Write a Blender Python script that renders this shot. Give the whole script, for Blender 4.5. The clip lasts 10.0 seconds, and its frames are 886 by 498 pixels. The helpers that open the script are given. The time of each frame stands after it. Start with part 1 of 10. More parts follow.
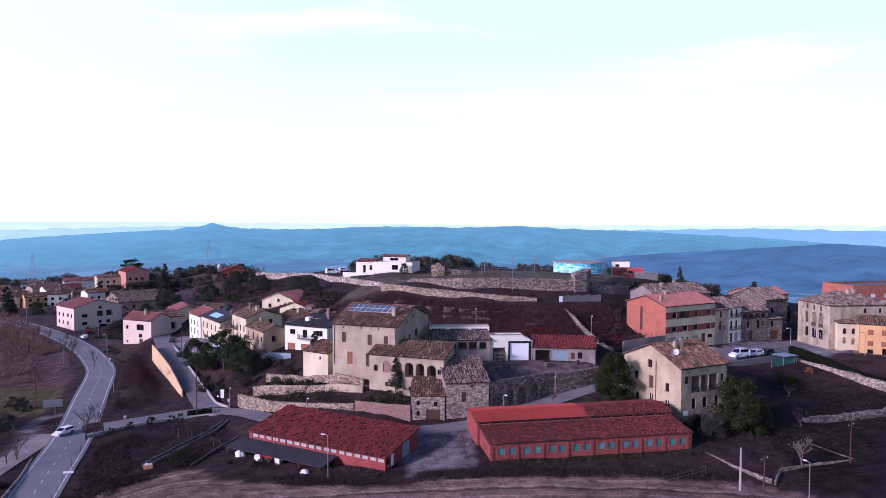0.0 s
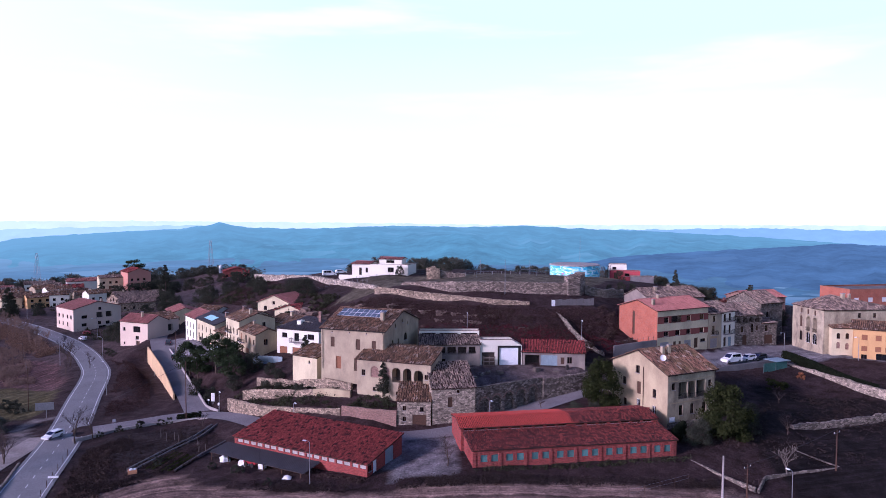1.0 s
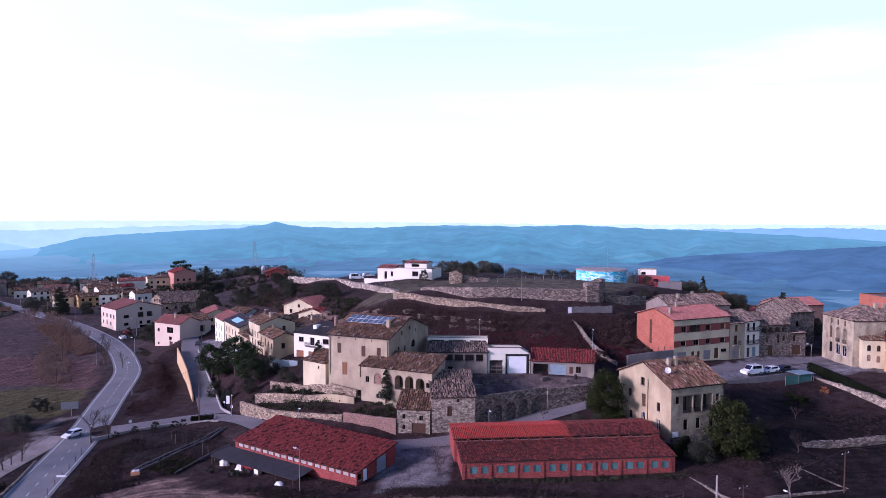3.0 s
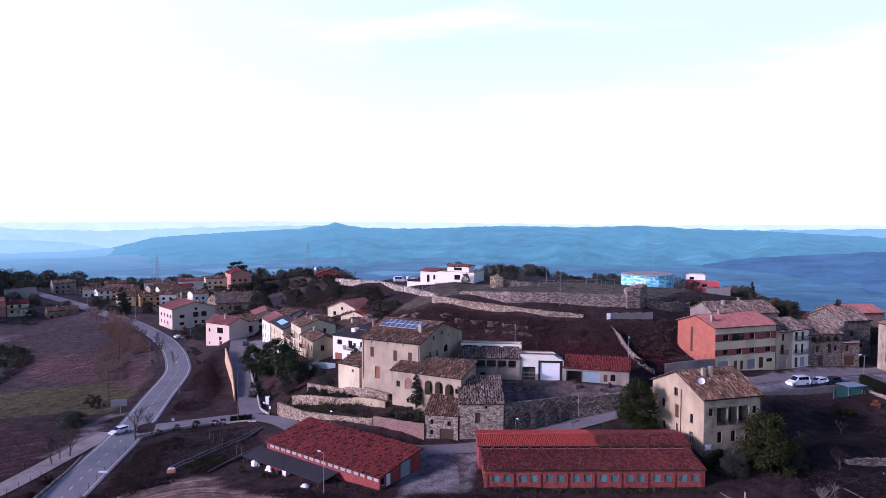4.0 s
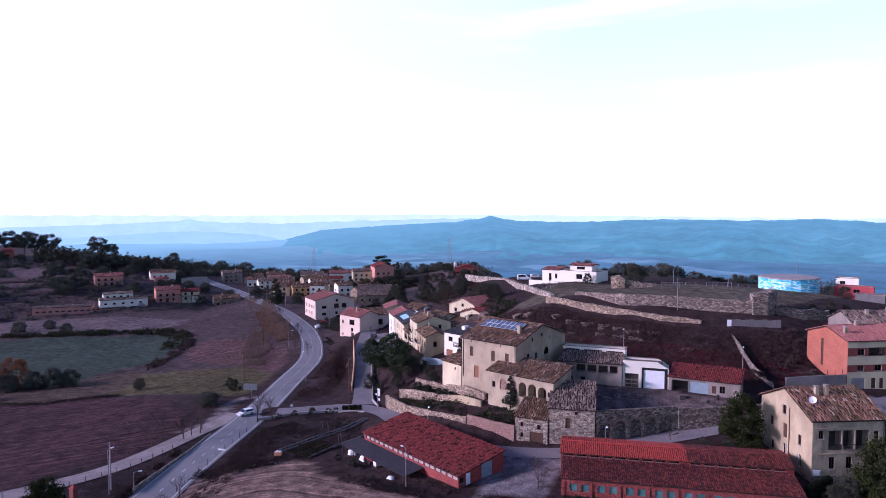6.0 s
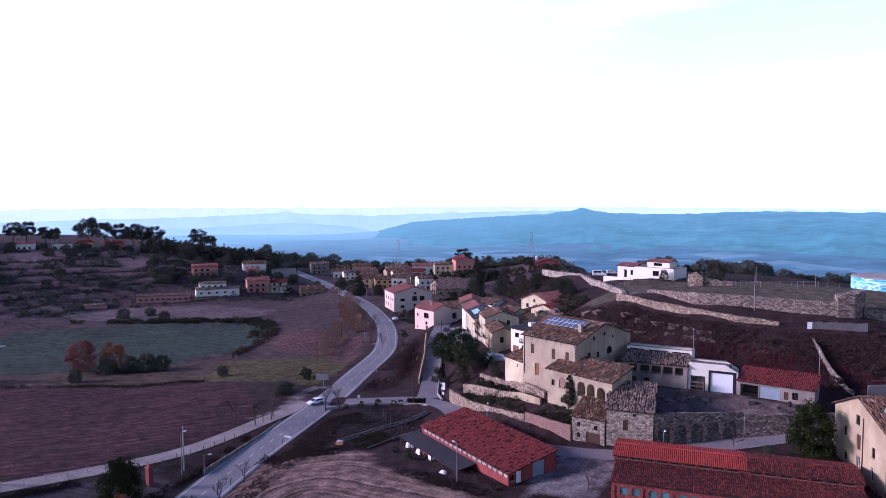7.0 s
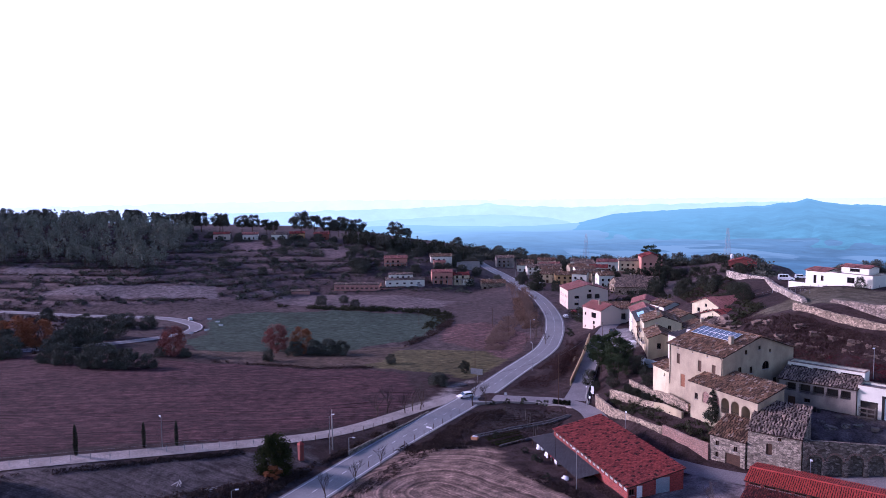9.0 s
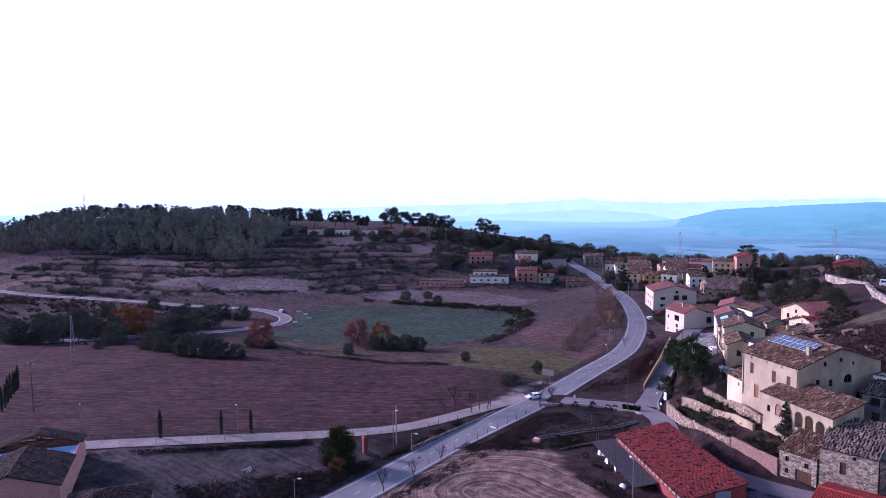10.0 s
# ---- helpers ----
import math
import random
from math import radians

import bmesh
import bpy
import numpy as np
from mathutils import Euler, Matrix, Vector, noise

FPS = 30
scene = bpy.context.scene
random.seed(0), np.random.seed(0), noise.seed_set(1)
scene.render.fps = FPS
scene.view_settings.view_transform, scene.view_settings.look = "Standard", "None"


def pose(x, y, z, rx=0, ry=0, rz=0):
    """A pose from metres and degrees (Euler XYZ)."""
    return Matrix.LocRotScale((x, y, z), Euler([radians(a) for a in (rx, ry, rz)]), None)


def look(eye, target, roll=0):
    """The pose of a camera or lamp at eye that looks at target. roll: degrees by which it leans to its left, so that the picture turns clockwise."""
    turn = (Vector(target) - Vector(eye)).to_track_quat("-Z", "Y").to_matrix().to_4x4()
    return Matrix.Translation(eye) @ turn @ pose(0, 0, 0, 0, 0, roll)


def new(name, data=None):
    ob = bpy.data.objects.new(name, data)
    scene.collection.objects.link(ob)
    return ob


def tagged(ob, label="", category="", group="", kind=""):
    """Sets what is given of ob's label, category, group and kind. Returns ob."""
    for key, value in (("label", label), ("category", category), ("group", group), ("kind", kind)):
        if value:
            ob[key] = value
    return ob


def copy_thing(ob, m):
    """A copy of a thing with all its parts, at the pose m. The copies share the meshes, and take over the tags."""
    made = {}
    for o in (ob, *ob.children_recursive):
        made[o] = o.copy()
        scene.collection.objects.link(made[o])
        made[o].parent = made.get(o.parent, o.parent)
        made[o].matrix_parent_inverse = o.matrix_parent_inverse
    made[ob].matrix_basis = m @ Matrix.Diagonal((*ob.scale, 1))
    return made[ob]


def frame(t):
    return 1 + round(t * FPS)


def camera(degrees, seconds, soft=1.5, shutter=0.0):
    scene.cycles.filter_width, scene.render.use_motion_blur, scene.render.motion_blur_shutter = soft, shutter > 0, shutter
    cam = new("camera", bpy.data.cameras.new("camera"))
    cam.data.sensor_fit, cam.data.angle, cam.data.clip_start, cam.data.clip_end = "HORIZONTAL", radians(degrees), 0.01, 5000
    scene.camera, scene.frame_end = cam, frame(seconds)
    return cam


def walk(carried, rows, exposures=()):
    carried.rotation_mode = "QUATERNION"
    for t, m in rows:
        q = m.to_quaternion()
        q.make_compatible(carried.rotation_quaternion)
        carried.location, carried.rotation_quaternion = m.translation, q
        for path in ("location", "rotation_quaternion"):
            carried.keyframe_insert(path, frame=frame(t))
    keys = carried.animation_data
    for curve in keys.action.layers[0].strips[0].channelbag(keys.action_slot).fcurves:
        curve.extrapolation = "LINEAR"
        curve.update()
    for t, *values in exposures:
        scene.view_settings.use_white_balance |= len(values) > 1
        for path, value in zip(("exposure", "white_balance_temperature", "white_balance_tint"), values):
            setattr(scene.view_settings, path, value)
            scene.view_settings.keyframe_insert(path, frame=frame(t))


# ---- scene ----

cam = camera(65.40, 10.0, 0.4)
PATH = [
    (0, (-0.00, -0.00, 38.00), (-0.000, 49.946, 35.670), 0.20),
    (0.5, (1.83, 0.10, 38.59), (1.734, 50.045, 36.247), 0.22),
    (1, (3.85, 0.24, 39.12), (3.334, 50.185, 36.735), 0.23),
    (1.5, (6.06, 0.30, 39.63), (4.847, 50.222, 37.204), 0.19),
    (2, (8.53, 0.47, 40.06), (6.537, 50.375, 37.618), 0.22),
    (3.5, (16.39, 1.46, 41.37), (10.156, 51.013, 38.915), 0.15),
    (4, (19.20, 1.79, 41.93), (10.642, 50.990, 39.495), 0.11),
    (4.5, (22.07, 2.30, 42.36), (11.160, 51.035, 39.951), 0.09),
    (5, (25.01, 2.79, 42.81), (11.551, 50.877, 40.349), 0.07),
    (5.5, (28.03, 3.29, 43.28), (11.605, 50.442, 40.615), 0.00),
    (7, (36.97, 6.12, 44.80), (11.792, 49.174, 41.290), -0.21),
    (7.5, (39.93, 7.40, 45.44), (11.714, 48.508, 41.732), -0.30),
    (8, (42.82, 8.81, 46.06), (11.728, 47.776, 42.226), -0.39),
    (8.5, (45.68, 10.45, 46.67), (11.755, 46.966, 42.727), -0.47),
    (9, (48.48, 12.29, 47.26), (12.052, 46.292, 43.208), -0.55),
    (9.5, (51.12, 14.22, 47.98), (12.385, 45.547, 43.769), -0.55),
    (10, (53.42, 16.27, 48.61), (12.702, 44.954, 44.256), -0.53),
]
walk(cam, [(t, look(eye, target, roll)) for t, eye, target, roll in PATH], [(0, 0.0, 4760, 42), (5, 0.02, 4760, 42), (7, 0.06, 4770, 44), (8.5, 0.2, 4770, 46), (10, 0.36, 4760, 46)])

# ---- light ----
world = bpy.data.worlds.new("sky")
scene.world = world
world.use_nodes = True
wn, wl = world.node_tree.nodes, world.node_tree.links
wn.clear()
w_out, w_bg = wn.new("ShaderNodeOutputWorld"), wn.new("ShaderNodeBackground")
w_sky = wn.new("ShaderNodeTexSky")
w_sky.sky_type, w_sky.sun_disc = "NISHITA", False
w_sky.sun_elevation, w_sky.sun_rotation = radians(18), radians(-122)
w_gain = wn.new("ShaderNodeMix")
w_gain.data_type, w_gain.blend_type = "RGBA", "MULTIPLY"
w_gain.inputs[0].default_value = 1.0
wl.new(w_sky.outputs[0], w_gain.inputs[6])
# thin high cloud over almost all of the sky, opening towards the zenith
w_co = wn.new("ShaderNodeTexCoord")
w_sep = wn.new("ShaderNodeSeparateXYZ")
wl.new(w_co.outputs["Generated"], w_sep.inputs[0])
# pale cyan low down, deeper violet blue dusk sky overhead
w_up = wn.new("ShaderNodeMapRange")
w_up.inputs["From Min"].default_value, w_up.inputs["From Max"].default_value = 0.34, 0.62
wl.new(w_sep.outputs["Z"], w_up.inputs["Value"])
w_hue = wn.new("ShaderNodeMix")
w_hue.data_type = "RGBA"
w_hue.inputs[6].default_value, w_hue.inputs[7].default_value = (0.26, 0.30, 0.21, 1), (0.052, 0.044, 0.072, 1)
wl.new(w_up.outputs[0], w_hue.inputs[0])
wl.new(w_hue.outputs[2], w_gain.inputs[7])
w_map = wn.new("ShaderNodeMapping")
w_map.inputs["Rotation"].default_value = (0, 0, radians(20))
w_map.inputs["Scale"].default_value = (1.2, 2.2, 9.0)
wl.new(w_co.outputs["Generated"], w_map.inputs[0])
w_noise = wn.new("ShaderNodeTexNoise")
w_noise.inputs["Scale"].default_value, w_noise.inputs["Detail"].default_value, w_noise.inputs["Roughness"].default_value = 1.6, 7, 0.55
wl.new(w_map.outputs[0], w_noise.inputs["Vector"])
w_h = wn.new("ShaderNodeMapRange")
w_h.inputs["From Min"].default_value, w_h.inputs["From Max"].default_value = 0.28, 0.46
w_h.inputs["To Min"].default_value, w_h.inputs["To Max"].default_value = 0.9, -0.35
wl.new(w_sep.outputs["Z"], w_h.inputs["Value"])
w_add = wn.new("ShaderNodeMath")
wl.new(w_noise.outputs["Fac"], w_add.inputs[0])
wl.new(w_h.outputs[0], w_add.inputs[1])
w_mask = wn.new("ShaderNodeMapRange")
w_mask.interpolation_type = "SMOOTHSTEP"
w_mask.inputs["From Min"].default_value, w_mask.inputs["From Max"].default_value = 0.3, 0.95
w_mask.inputs["To Max"].default_value = 0.97
wl.new(w_add.outputs[0], w_mask.inputs["Value"])
w_mix = wn.new("ShaderNodeMix")
w_mix.data_type = "RGBA"
# the veil thins to pale cyan between its wisps
w_thin = wn.new("ShaderNodeMapRange")
w_thin.interpolation_type = "SMOOTHSTEP"
w_thin.inputs["From Min"].default_value, w_thin.inputs["From Max"].default_value = 0.68, 0.5
wl.new(w_noise.outputs["Fac"], w_thin.inputs["Value"])
w_low = wn.new("ShaderNodeMapRange")
w_low.inputs["From Min"].default_value, w_low.inputs["From Max"].default_value = 0.1, 0.24
wl.new(w_sep.outputs["Z"], w_low.inputs["Value"])
w_veil = wn.new("ShaderNodeMath")
w_veil.operation = "MULTIPLY"
wl.new(w_thin.outputs[0], w_veil.inputs[0])
wl.new(w_low.outputs[0], w_veil.inputs[1])
w_side = wn.new("ShaderNodeMapRange")
w_side.inputs["From Min"].default_value, w_side.inputs["From Max"].default_value = -0.62, -0.2
wl.new(w_sep.outputs["X"], w_side.inputs["Value"])
w_east = wn.new("ShaderNodeMath")
w_east.operation = "MULTIPLY"
wl.new(w_veil.outputs[0], w_east.inputs[0])
wl.new(w_side.outputs[0], w_east.inputs[1])
w_cloud = wn.new("ShaderNodeMix")
w_cloud.data_type = "RGBA"
w_cloud.inputs[6].default_value, w_cloud.inputs[7].default_value = (1.16, 1.12, 0.97, 1), (0.93, 1.16, 0.97, 1)
wl.new(w_east.outputs[0], w_cloud.inputs[0])
w_dot, w_fade, w_lit = wn.new("ShaderNodeVectorMath"), wn.new("ShaderNodeMapRange"), wn.new("ShaderNodeMix")
w_dot.operation = "DOT_PRODUCT"
w_dot.inputs[1].default_value = (-0.75, 0.3, 0)
wl.new(w_co.outputs["Generated"], w_dot.inputs[0])
w_fade.inputs["From Min"].default_value, w_fade.inputs["From Max"].default_value, w_fade.inputs["To Min"].default_value = -0.8, -0.16, 0.35
wl.new(w_dot.outputs["Value"], w_fade.inputs["Value"])
w_lit.data_type, w_lit.blend_type = "RGBA", "MULTIPLY"
w_lit.inputs[0].default_value = 1.0
wl.new(w_cloud.outputs[2], w_lit.inputs[6])
wl.new(w_fade.outputs[0], w_lit.inputs[7])
wl.new(w_lit.outputs[2], w_mix.inputs[7])
wl.new(w_mask.outputs[0], w_mix.inputs[0])
wl.new(w_gain.outputs[2], w_mix.inputs[6])
wl.new(w_mix.outputs[2], w_bg.inputs["Color"])
w_bg.inputs["Strength"].default_value = 1.0
wl.new(w_bg.outputs[0], w_out.inputs[0])

sun_data = bpy.data.lights.new("sun", "SUN")
sun_data.energy, sun_data.angle, sun_data.color = 5.0, radians(11), (1.0, 0.75, 0.56)
sun = new("sun", sun_data)
sun.matrix_world = look((-80.7, -50.4, 30.9), (0, 0, 0))


# ---- materials ----
def material(name, color, rough=0.85, second=None, scale=1.0, amount=0.6, bump=0.15, fine=14.0, metal=0.0, island=0.0, obj=0.0, spec=0.3, streak=False, grain=0.3):
    """A surface with two scales of variation: broad stains and fine grain, with relief from the grain."""
    m = bpy.data.materials.new(name)
    m.use_nodes = True
    n, l = m.node_tree.nodes, m.node_tree.links
    b = n["Principled BSDF"]
    b.inputs["Roughness"].default_value, b.inputs["Metallic"].default_value = rough, metal
    b.inputs["Specular IOR Level"].default_value = spec
    co = n.new("ShaderNodeTexCoord")
    geo = n.new("ShaderNodeNewGeometry")
    second = second or tuple(c * 0.6 for c in color)
    t1, t2 = n.new("ShaderNodeTexNoise"), n.new("ShaderNodeTexNoise")
    for t, s, d in ((t1, scale, 5), (t2, fine, 4)):
        t.inputs["Scale"].default_value, t.inputs["Detail"].default_value, t.inputs["Roughness"].default_value = s, d, 0.62
    src = geo.outputs["Position"]
    if streak:
        mp = n.new("ShaderNodeMapping")
        mp.inputs["Scale"].default_value = (1, 1, 0.55)
        l.new(src, mp.inputs[0])
        l.new(mp.outputs[0], t1.inputs["Vector"])
    else:
        l.new(src, t1.inputs["Vector"])
    l.new(src, t2.inputs["Vector"])
    r = n.new("ShaderNodeMapRange")
    r.inputs["From Min"].default_value, r.inputs["From Max"].default_value = 0.36, 0.68
    r.inputs["To Max"].default_value = amount
    l.new(t1.outputs["Fac"], r.inputs["Value"])
    mix = n.new("ShaderNodeMix")
    mix.data_type = "RGBA"
    mix.inputs[6].default_value, mix.inputs[7].default_value = (*color, 1), (*second, 1)
    l.new(r.outputs[0], mix.inputs[0])
    r2 = n.new("ShaderNodeMapRange")
    r2.inputs["From Min"].default_value, r2.inputs["From Max"].default_value = 0.3, 0.7
    r2.inputs["To Min"].default_value, r2.inputs["To Max"].default_value = 1 - grain, 1 + grain
    l.new(t2.outputs["Fac"], r2.inputs["Value"])
    mul = n.new("ShaderNodeMix")
    mul.data_type, mul.blend_type = "RGBA", "MULTIPLY"
    mul.inputs[0].default_value = 1.0
    l.new(mix.outputs[2], mul.inputs[6])
    l.new(r2.outputs[0], mul.inputs[7])
    out = mul.outputs[2]
    for amt, kind in ((island, "island"), (obj, "obj")):
        if amt:
            src2 = geo.outputs["Random Per Island"] if kind == "island" else n.new("ShaderNodeObjectInfo").outputs["Random"]
            r3 = n.new("ShaderNodeMapRange")
            r3.inputs["To Min"].default_value, r3.inputs["To Max"].default_value = 1 - amt, 1 + amt * 0.8
            l.new(src2, r3.inputs["Value"])
            m3 = n.new("ShaderNodeMix")
            m3.data_type, m3.blend_type = "RGBA", "MULTIPLY"
            m3.inputs[0].default_value = 1.0
            l.new(out, m3.inputs[6])
            l.new(r3.outputs[0], m3.inputs[7])
            out = m3.outputs[2]
    l.new(out, b.inputs["Base Color"])
    if bump:
        bp = n.new("ShaderNodeBump")
        bp.inputs["Strength"].default_value, bp.inputs["Distance"].default_value = bump, 0.08
        l.new(t2.outputs["Fac"], bp.inputs["Height"])
        l.new(bp.outputs[0], b.inputs["Normal"])
    return m


def masonry(name, color, mortar, w=0.45, h=0.22, gap=0.02, jitter=0.4, bump=0.6):
    """Coursed stone or brick for walls, laid in the wall's own plane by its position."""
    m = material(name, color, 0.92, tuple(c * 0.7 for c in color), 0.5, 0.7, 0.2, 9)
    n, l = m.node_tree.nodes, m.node_tree.links
    b = n["Principled BSDF"]
    geo = next(x for x in n if x.type == "NEW_GEOMETRY")
    sep, nrm = n.new("ShaderNodeSeparateXYZ"), n.new("ShaderNodeSeparateXYZ")
    l.new(geo.outputs["Position"], sep.inputs[0])
    l.new(geo.outputs["Normal"], nrm.inputs[0])
    def math(op, a, c):
        k = n.new("ShaderNodeMath")
        k.operation = op
        for i, v in enumerate((a, c)):
            if isinstance(v, (int, float)):
                k.inputs[i].default_value = v
            else:
                l.new(v, k.inputs[i])
        return k.outputs[0]
    u = math("SUBTRACT", math("MULTIPLY", sep.outputs[0], nrm.outputs[1]), math("MULTIPLY", sep.outputs[1], nrm.outputs[0]))
    com = n.new("ShaderNodeCombineXYZ")
    l.new(u, com.inputs[0])
    l.new(sep.outputs[2], com.inputs[1])
    br = n.new("ShaderNodeTexBrick")
    br.inputs["Scale"].default_value, br.inputs["Mortar Size"].default_value = 1.0, gap
    br.inputs["Brick Width"].default_value, br.inputs["Row Height"].default_value = w, h
    br.inputs["Color1"].default_value, br.inputs["Color2"].default_value = (1 - jitter,) * 3 + (1,), (1 + jitter * 0.7,) * 3 + (1,)
    br.inputs["Mortar"].default_value = tuple(a / max(c, 0.01) for a, c in zip(mortar, color)) + (1,)
    dist = n.new("ShaderNodeTexNoise")
    dist.inputs["Scale"].default_value = 1.6
    l.new(geo.outputs["Position"], dist.inputs["Vector"])
    va = n.new("ShaderNodeVectorMath")
    va.operation = "MULTIPLY_ADD"
    va.inputs[1].default_value = (0.25 * w, 0.25 * w, 0)
    l.new(dist.outputs["Color"], va.inputs[0])
    l.new(com.outputs[0], va.inputs[2])
    l.new(va.outputs[0], br.inputs["Vector"])
    old = b.inputs["Base Color"].links[0].from_socket
    mm = n.new("ShaderNodeMix")
    mm.data_type, mm.blend_type = "RGBA", "MULTIPLY"
    mm.inputs[0].default_value = 1.0
    l.new(old, mm.inputs[6])
    l.new(br.outputs["Color"], mm.inputs[7])
    l.new(mm.outputs[2], b.inputs["Base Color"])
    bp = n.new("ShaderNodeBump")
    bp.inputs["Strength"].default_value, bp.inputs["Distance"].default_value, bp.invert = bump, 0.05, True
    l.new(br.outputs["Fac"], bp.inputs["Height"])
    oldn = b.inputs["Normal"].links[0].from_socket
    l.new(oldn, bp.inputs["Normal"])
    l.new(bp.outputs[0], b.inputs["Normal"])
    return m


def rubble(name, color, mortar, size=0.42):
    """Uncoursed rubble: flat stones of many tones with sunken mortar, laid in the wall's own plane."""
    m = material(name, color, 0.94, tuple(c * 0.6 for c in color), 0.35, 0.8, 0.2, 9)
    n, l = m.node_tree.nodes, m.node_tree.links
    b = n["Principled BSDF"]
    geo = next(x for x in n if x.type == "NEW_GEOMETRY")
    mp = n.new("ShaderNodeMapping")
    mp.inputs["Scale"].default_value = (1 / size, 1 / size, 1.75 / size)
    l.new(geo.outputs["Position"], mp.inputs[0])
    cell, edge = n.new("ShaderNodeTexVoronoi"), n.new("ShaderNodeTexVoronoi")
    edge.feature = "DISTANCE_TO_EDGE"
    for v in (cell, edge):
        v.inputs["Scale"].default_value = 1.0
        l.new(mp.outputs[0], v.inputs["Vector"])
    sep = n.new("ShaderNodeSeparateColor")
    l.new(cell.outputs["Color"], sep.inputs[0])
    tone = n.new("ShaderNodeMapRange")
    tone.inputs["To Min"].default_value, tone.inputs["To Max"].default_value = 0.38, 1.7
    l.new(sep.outputs[0], tone.inputs["Value"])
    old = b.inputs["Base Color"].links[0].from_socket
    mul = n.new("ShaderNodeMix")
    mul.data_type, mul.blend_type = "RGBA", "MULTIPLY"
    mul.inputs[0].default_value = 1.0
    l.new(old, mul.inputs[6])
    l.new(tone.outputs[0], mul.inputs[7])
    gap = n.new("ShaderNodeMapRange")
    gap.inputs["From Min"].default_value, gap.inputs["From Max"].default_value = 0.02, 0.09
    l.new(edge.outputs["Distance"], gap.inputs["Value"])
    mix = n.new("ShaderNodeMix")
    mix.data_type = "RGBA"
    mix.inputs[6].default_value = (*mortar, 1)
    l.new(gap.outputs[0], mix.inputs[0])
    l.new(mul.outputs[2], mix.inputs[7])
    l.new(mix.outputs[2], b.inputs["Base Color"])
    bp = n.new("ShaderNodeBump")
    bp.inputs["Strength"].default_value, bp.inputs["Distance"].default_value = 0.9, 0.06
    l.new(gap.outputs[0], bp.inputs["Height"])
    l.new(b.inputs["Normal"].links[0].from_socket, bp.inputs["Normal"])
    l.new(bp.outputs[0], b.inputs["Normal"])
    return m


M = {}
M["render_beige"] = material("old_beige_render", (0.45, 0.375, 0.255), 0.9, (0.24, 0.195, 0.145), 0.35, 0.85, 0.2, 6, streak=True, grain=0.1)
M["render_cream"] = material("cream_render", (0.62, 0.545, 0.365), 0.9, (0.38, 0.32, 0.22), 0.3, 0.75, 0.15, 6, streak=True, grain=0.1)
M["render_tan"] = material("tan_old_render", (0.45, 0.37, 0.235), 0.9, (0.25, 0.195, 0.13), 0.3, 0.8, 0.18, 6, streak=True, grain=0.12)
M["render_stained"] = material("stained_old_plaster", (0.45, 0.385, 0.27), 0.92, (0.15, 0.122, 0.095), 0.5, 0.95, 0.2, 5, streak=True, grain=0.15)
M["crimson_bramble"] = material("crimson_bramble", (0.105, 0.026, 0.034), 0.95, (0.05, 0.018, 0.022), 0.3, 0.7, 0, 3, island=0.5, spec=0.04)
M["render_apricot"] = material("apricot_render", (0.6, 0.42, 0.23), 0.9, (0.42, 0.29, 0.17), 0.3, 0.6, 0.12, 7, streak=True, grain=0.12)
M["render_grey"] = material("grey_weathered_render", (0.28, 0.24, 0.21), 0.92, (0.14, 0.12, 0.115), 0.4, 0.9, 0.3, 5, streak=True, grain=0.1)
M["render_white"] = material("white_render", (0.78, 0.75, 0.65), 0.85, (0.6, 0.57, 0.5), 0.25, 0.5, 0.08, 8, streak=True, grain=0.1)
M["render_pink"] = material("pink_render", (0.66, 0.54, 0.44), 0.88, (0.54, 0.42, 0.34), 0.25, 0.5, 0.08, 8, streak=True, grain=0.1)
M["render_ochre"] = material("ochre_render", (0.58, 0.35, 0.15), 0.88, (0.46, 0.27, 0.12), 0.3, 0.5, 0.08, 8, streak=True, grain=0.1)
M["render_orange"] = material("orange_render", (0.60, 0.29, 0.15), 0.88, (0.5, 0.24, 0.13), 0.3, 0.5, 0.08, 8, streak=True, grain=0.1)
M["brick"] = masonry("red_brick", (0.33, 0.058, 0.05), (0.2, 0.075, 0.068), 0.3, 0.1, 0.016, 0.45, 0.4)
M["brick_new"] = masonry("orange_brick", (0.40, 0.125, 0.075), (0.34, 0.16, 0.12), 0.28, 0.09, 0.01, 0.15, 0.2)
M["render_salmon"] = material("salmon_render", (0.52, 0.25, 0.19), 0.88, (0.42, 0.2, 0.155), 0.3, 0.5, 0.08, 8, streak=True, grain=0.1)
M["brick_salmon"] = masonry("salmon_brick", (0.54, 0.26, 0.215), (0.46, 0.27, 0.23), 0.28, 0.09, 0.01, 0.15, 0.2)
M["brick_old"] = masonry("old_mixed_brick", (0.33, 0.19, 0.15), (0.24, 0.17, 0.15), 0.34, 0.14, 0.02, 0.4, 0.6)
M["stone"] = rubble("pale_rubble_stone", (0.34, 0.285, 0.225), (0.17, 0.14, 0.12), 0.5)
M["stone_dark"] = rubble("dark_rubble_stone", (0.22, 0.185, 0.155), (0.10, 0.085, 0.075), 0.5)
M["stone_fort"] = rubble("weathered_fortress_stone", (0.255, 0.205, 0.17), (0.10, 0.08, 0.07), 0.6)
M["stone_warm"] = rubble("warm_rubble_stone", (0.34, 0.265, 0.19), (0.15, 0.115, 0.09), 0.55)
M["limestone"] = rubble("pale_limestone_block", (0.40, 0.345, 0.285), (0.14, 0.11, 0.09), 1.0)
